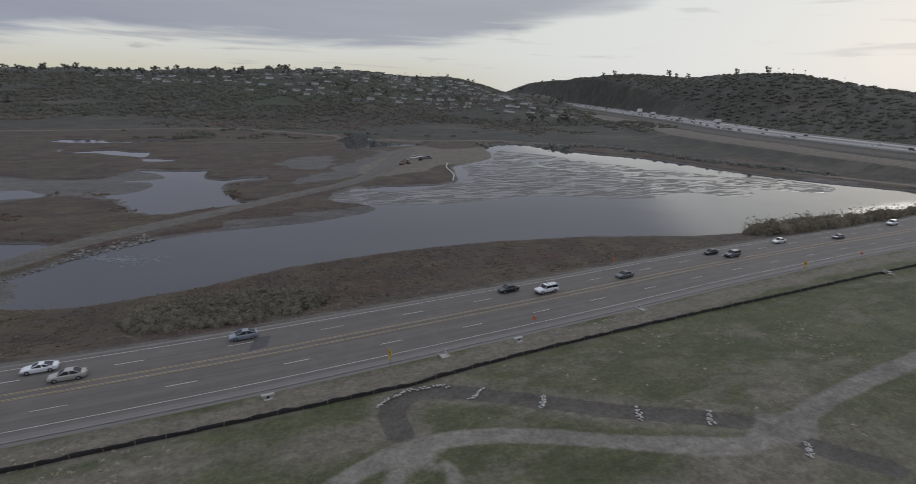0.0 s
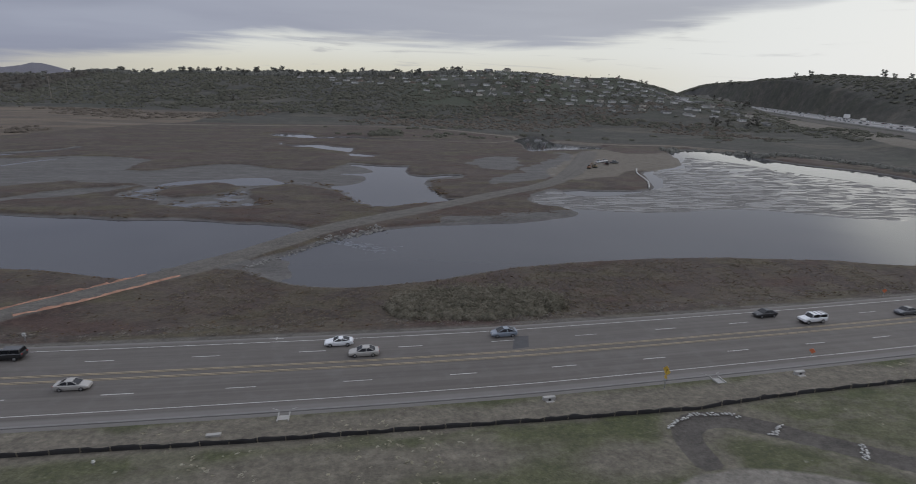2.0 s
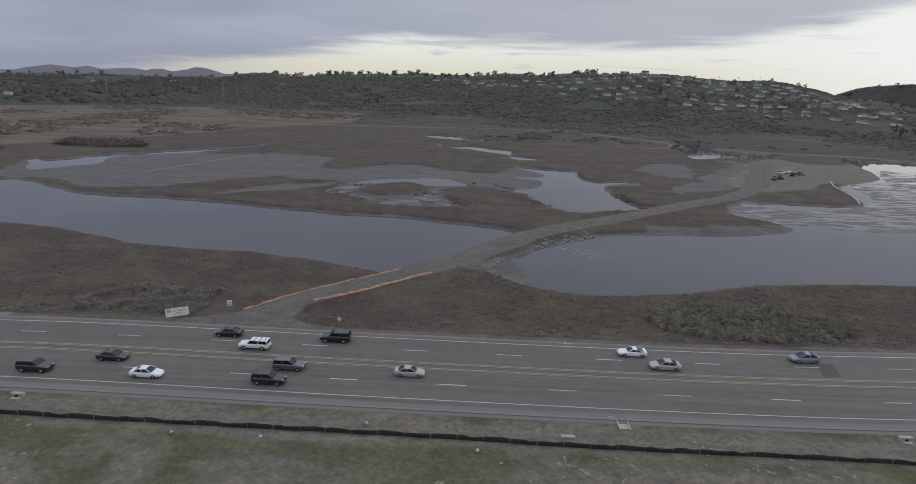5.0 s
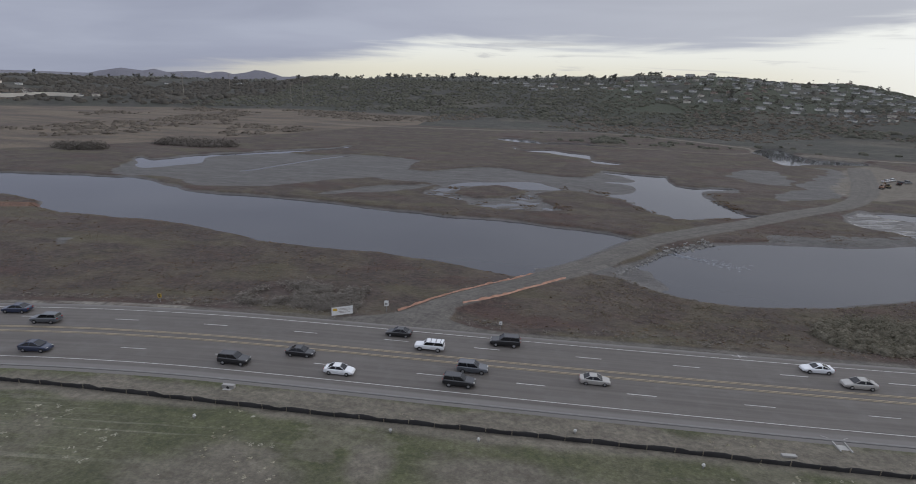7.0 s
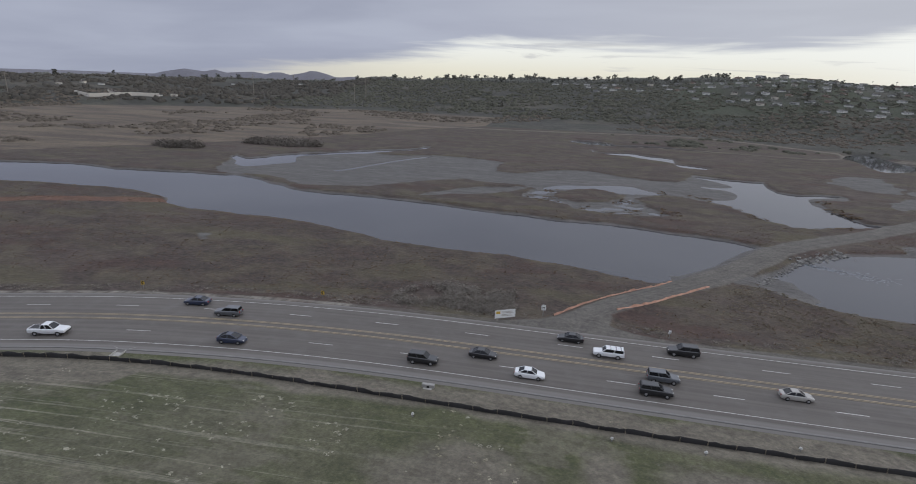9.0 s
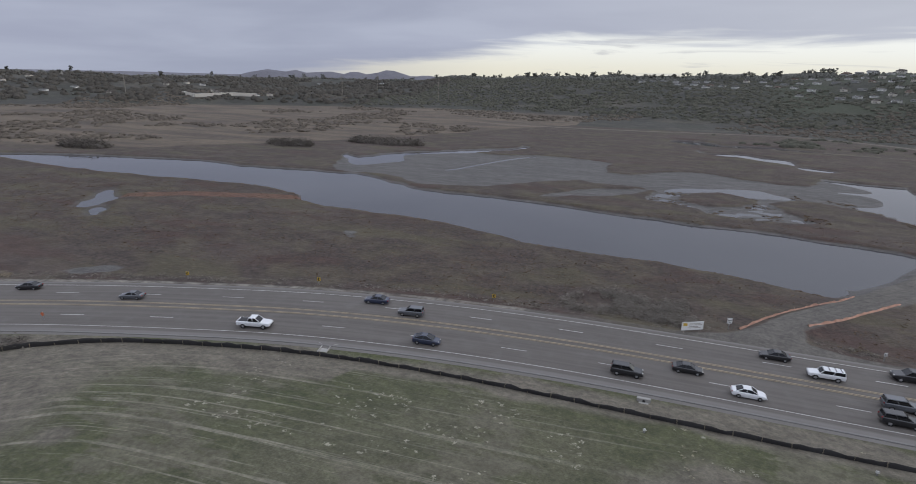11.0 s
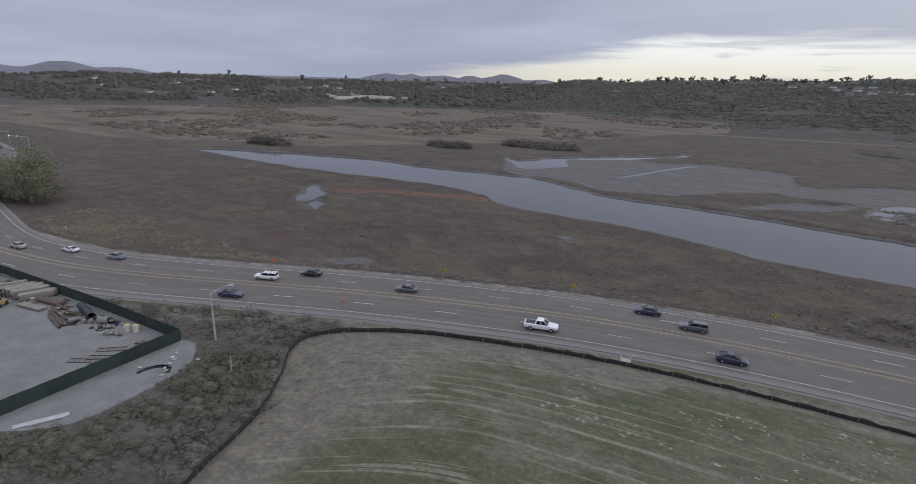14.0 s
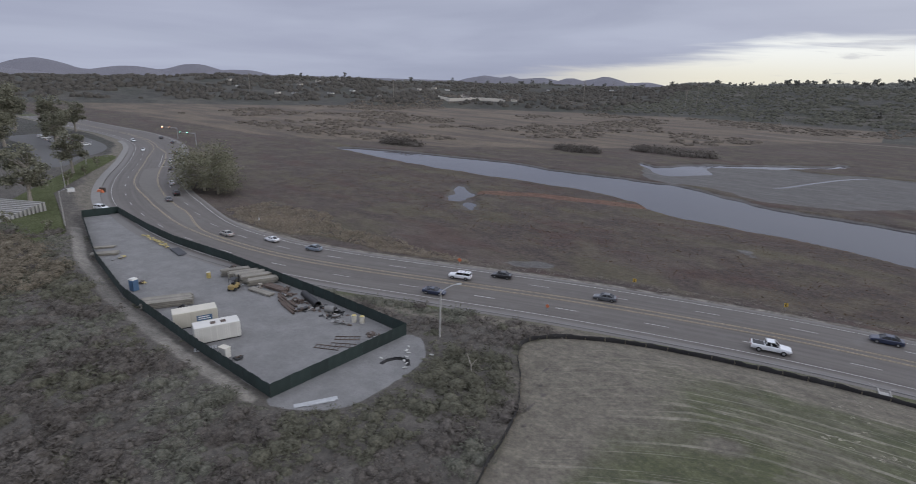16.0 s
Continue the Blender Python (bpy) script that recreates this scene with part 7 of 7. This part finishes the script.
put_trees(palm, [(x, float(np.interp(x, crest[:, 0], crest[:, 1])) - 2, q) for x, q in ((110, 0.6), (140, 0.55), (262, 0.7), (300, 0.8), (322, 0.75), (345, 0.8), (356, 0.7), (392, 0.75))] + [(752, 540, 1.0), (756, 520, 1.1), (760, 506, 1.0), (748, 590, 0.9), (730, 640, 0.7), (757, 450, 0.8)], 58)

# ---- rocks, bags and works on the causeway ----
M_ROCK = plain("pale_rock", (0.21, 0.203, 0.19), 0.95, vary=0.4, scale=1.2, grain=0.02)


def rock_mesh(seed):
    r = np.random.default_rng(seed)
    bm = bmesh.new()
    bmesh.ops.create_icosphere(bm, subdivisions=1, radius=1.0)
    for v in bm.verts:
        v.co = Vector((v.co.x * 1.2, v.co.y * 0.9, v.co.z * 0.7)) * r.uniform(0.72, 1.15)
    me = bpy.data.meshes.new("rock")
    bm.to_mesh(me)
    bm.free()
    me.materials.append(M_ROCK)
    return me


rocks = [rock_mesh(k) for k in range(4)]
riprap = thing("riprap", "bank of pale angular boulders along the causeway", "boulders")
r = random.Random(8)
edge = spline([(-43, 129), (-36, 137.5), (-29, 147), (-25, 151.5), (-18, 156.5), (-13, 160)], 10)
for k in range(190):
    p = edge[r.randrange(len(edge))]
    heavy = p[1] > 149
    q = (p[0] + r.gauss(0, 1.2 if heavy else 0.45), p[1] + r.gauss(0, 1.0 if heavy else 0.45))
    part("rock", r.choice(rocks), M_ROCK, riprap, at=pose(*q, max(height(*q), WATER - 0.1) + 0.1, r.uniform(0, 40), r.uniform(0, 40), r.uniform(0, 360)) @ Matrix.Diagonal((*[r.uniform(0.22, 0.55 if heavy else 0.36)] * 3, 1)))

M_NET = plain("orange_netting", (0.42, 0.235, 0.165), 0.8, vary=0.6, scale=0.9)
for pts, seed in (([(-86.5, 98.6), (-81.4, 105), (-75.4, 111.4), (-70.2, 116.2), (-66.2, 118.8), (-62, 123.6)], 1), ([(-75.2, 103), (-69, 108.5), (-63.6, 113.8), (-55, 122)], 2)):
    ob = thing("barrier_netting", "sagging faded orange barrier netting along the track", "netting", group="orange netting")
    l = spline(pts, 8)
    rg2 = np.random.default_rng(seed)
    hgt = 0.30 + 0.16 * rg2.standard_normal(len(l)).clip(-1.5, 1)
    zz = ground_z(l[:, 0], l[:, 1])
    v, f = ribbon(l, [-0.25, -0.12, 0.0, 0.12, 0.25], [0] * 5)
    v = v.reshape(len(l), 5, 3)
    for i in range(len(l)):
        v[i, :, 2] = zz[i] - 0.02 + np.array([0, 0.55, 1, 0.5, 0]) * hgt[i]
    part("net", mesh_from("net", v.reshape(-1, 3), f, M_NET, True), M_NET, ob)
    for i in range(0, len(l), 4):
        part("stake", stake, M_STAKE, ob, at=pose(l[i][0], l[i][1], zz[i]))

M_FOAM = plain("white_foam", (0.28, 0.30, 0.33), 0.7, vary=0.4)
rg3 = np.random.default_rng(4)
vs, fs2 = [], []
for k in range(230):
    t = rg3.random() ** 1.4
    cx, cy = -26.5 + 15 * t + rg3.normal(0, 0.5 + 1.1 * t), 149.3 - 8.5 * t + rg3.normal(0, 0.4 + 1.3 * t)
    a, lng, wid = -0.5 + rg3.normal(0, 0.35), rg3.uniform(0.3, 1.5) * (1.1 - 0.6 * t), rg3.uniform(0.025, 0.08)
    c, s_ = math.cos(a), math.sin(a)
    n0 = len(vs)
    for u, w in ((-1, 0), (-0.3, -1), (0.5, -0.8), (1, 0), (0.4, 0.9), (-0.4, 0.8)):
        vs.append((cx + u * lng * c - w * wid * s_, cy + u * lng * s_ + w * wid * c, WATER + 0.012))
    fs2.append(list(range(n0, n0 + 6)))
tagged(new("foam", mesh_from("foam", vs, fs2, M_FOAM, True)), "white foam streaks drifting from the culvert", "foam", kind="stuff")

# sandbag check dams in the ditch
r = random.Random(9)


def bag_row(x0, y0, x1, y1, n):
    for k in range(n):
        t = (k + 0.5) / n
        for q in range(2):
            x, y = x0 + (x1 - x0) * t + r.uniform(-0.2, 0.2), y0 + (y1 - y0) * t + r.uniform(-0.2, 0.2)
            ob = new("sandbag", SACK_W)
            ob.matrix_basis = pose(x + q * 0.35, y, height(x, y) + 0.05 + 0.12 * q, r.uniform(-6, 6), r.uniform(-6, 6), r.uniform(0, 180)) @ Matrix.Scale(0.62, 4)
            tagged(ob, "white sandbag in a check dam across the ditch", "sandbag", "sandbags in the ditch")


for row in ((18.0, 60.2, 20.1, 61.7, 5), (20.1, 61.7, 22.5, 62.7, 5), (22.5, 62.7, 27.0, 62.4, 8), (27.0, 62.4, 28.4, 61.6, 3), (29.6, 57.4, 32.4, 59.4, 7), (36.7, 51.7, 38.7, 54.2, 8), (46.2, 44.3, 47.8, 47.2, 9), (53.1, 40.1, 55.4, 42.6, 9), (58.0, 31.2, 60.5, 33.6, 8)):
    bag_row(*row)
for x, y in ((-79, 62), (-69, 62), (-102, 61), (-45, 61.5), (-58, 66)):
    ob = thing("marker", "small white utility marker near the silt fence", "marker", pose(x, y, height(x, y)), "utility markers")
    part("cap", Shape().tube((0, 0, 0.35), (0, 0, 0.55), 0.2, 0.12, 8), M_SACK, ob)
    part("stem", Shape().tube((0, 0, -0.1), (0, 0, 0.36), 0.08, seg=6), M_GREY, ob)
for x, y in ((-34.5, 65.6),):
    ob = thing("valve_box", "low concrete valve box behind the silt fence", "box", pose(x, y, height(x, y), 0, 0, 3))
    part("box", Shape().box(-0.8, -0.25, -0.1, 0.8, 0.25, 0.28, bevel=0.04), M_CONCRETE, ob)

rubble_heap(143.6, 68.2, 2.6, 1.6, 0.9, M_SACK, "heap of pale bags and concrete pieces by the silt fence", 27, z=height(143.6, 68.2), n=26)

# machines on the landing at the causeway's end
M_DULL, M_DULL2 = plain("dusty_orange", (0.20, 0.115, 0.075), 0.7, vary=0.3), plain("dusty_yellow", (0.20, 0.165, 0.10), 0.7, vary=0.3)


def excavator(x, y, turn, mat, label):
    ob = thing("excavator", label, "excavator", pose(x, y, height(x, y), 0, 0, turn) @ Matrix.Scale(0.6, 4), "machines on the landing")
    for k in (-1, 1):
        part("track", Shape().box(-1.9, k * 1.1 - 0.3, 0, 1.9, k * 1.1 + 0.3, 0.9, bevel=0.2), M_TYRE, ob)
    part("house", Shape().box(-1.9, -1.2, 0.95, 1.3, 1.2, 2.2, bevel=0.15), mat, ob)
    part("cab", Shape().box(0.1, 0.15, 2.2, 1.5, 1.15, 3.2, taper=0.12, bevel=0.08), M_GLASS, ob)
    part("boom", Shape().tube((1.1, 0, 1.9), (3.8, 0, 4.6), 0.3, 0.22, 6).tube((3.8, 0, 4.6), (5.8, 0, 2.4), 0.22, 0.16, 6), mat, ob)
    part("bucket", Shape().box(5.3, -0.5, 0.6, 6.4, 0.5, 2.4, taper=0.3), M_RUST, ob)


excavator(95, 270, 40, M_DULL, "orange tracked excavator parked on the landing")
excavator(100, 274, 200, M_DULL2, "yellow tracked excavator parked on the landing")
for x, y, a, k in ((110, 292, 30, "white"), (115, 296, 35, "white"), (118, 290, 20, "grey"), (112, 286, 60, "black")):
    car("pickup", k, x, y=y, turn=a)
pipe_line = spline([(121, 270), (114, 255), (110, 238), (106, 229), (102, 221)], 6)
drain = thing("drain_pipe", "long pale flexible drain pipe lying on the mud", "pipe")
s = Shape()
for a, b in zip(pipe_line[:-1], pipe_line[1:]):
    s.tube((a[0], a[1], height(*a) + 0.3), (b[0], b[1], height(*b) + 0.3), 0.34, seg=7)
part("hose", s, M_SACK, drain)
dead = thing("fallen_branch", "pale dead branch lying in the scrub", "branch", pose(-190.5, 33.5, height(-190.5, 33.5), 0, 0, 130))
part("limb", Shape().tube((-2, 0, 0.3), (0, 0, 0.9), 0.09, 0.07, 6).tube((0, 0, 0.9), (2.2, 0.5, 1.5), 0.07, 0.03, 6).tube((0, 0, 0.9), (1.2, -0.9, 1.2), 0.05, 0.02, 5), M_WOOD, dead)

# lawn, car park and kerbs west of the yard
M_LOT = plain("car_park_asphalt", (0.10, 0.098, 0.095), 0.9, vary=0.15, scale=0.15)
M_LAWN = leafage("lawn", (0.095, 0.11, 0.055), (0.14, 0.15, 0.085))


def draped(name, pts, mat, label, lift, kind="structure", step=2.0):
    """A sheet with a smooth outline laid just over the ground."""
    ring_ = spline(pts, 4, True)
    c = ring_.mean(axis=0)
    rings = [c + (ring_ - c) * t for t in np.linspace(1, 0.03, 9)]
    v = np.vstack(rings)
    zz = ground_z(v[:, 0], v[:, 1]) + lift
    n = len(ring_)
    f = [(a * n + k, a * n + (k + 1) % n, (a + 1) * n + (k + 1) % n, (a + 1) * n + k) for a in range(8) for k in range(n)]
    tagged(new(name, mesh_from(name, np.c_[v, zz], f, mat)), label, name.replace("_", " "), kind=kind)


draped("lawn", [(-298, 20), (-303, 14), (-330, 20), (-352, 33), (-378, 52), (-415, 74), (-408, 60), (-380, 44), (-352, 26), (-328, 12), (-305, 6), (-292, 12)], M_LAWN, "mown green lawn beside the footway", 0.10)
draped("car_park", [(-395, 48), (-412, 60), (-432, 76), (-462, 84), (-510, 84), (-512, 58), (-462, 55), (-425, 44), (-400, 36)], M_LOT, "grey car park among the trees", 0.13)
steps = thing("grandstand", "pale stepped concrete seating on the lawn", "seating", pose(-330, 12, height(-330, 12), 0, 0, 28))
for k in range(14):
    part("bench", Shape().box(-18, -9 + k * 1.1, 0, 12, -8.35 + k * 1.1, 0.35 + 0.16 * k, bevel=0.03), M_CONCRETE, steps)
r = random.Random(15)
for k in range(14):
    x, y = -450 - 4.2 * k, 66 + 1.3 * k * 0.3 + (k % 2) * 9
    kind, color = r.choice((("sedan", "white"), ("sedan", "silver"), ("suv", "grey"), ("suv", "white")))
    car(kind, color, x, y=y, turn=100 + r.uniform(-5, 5))
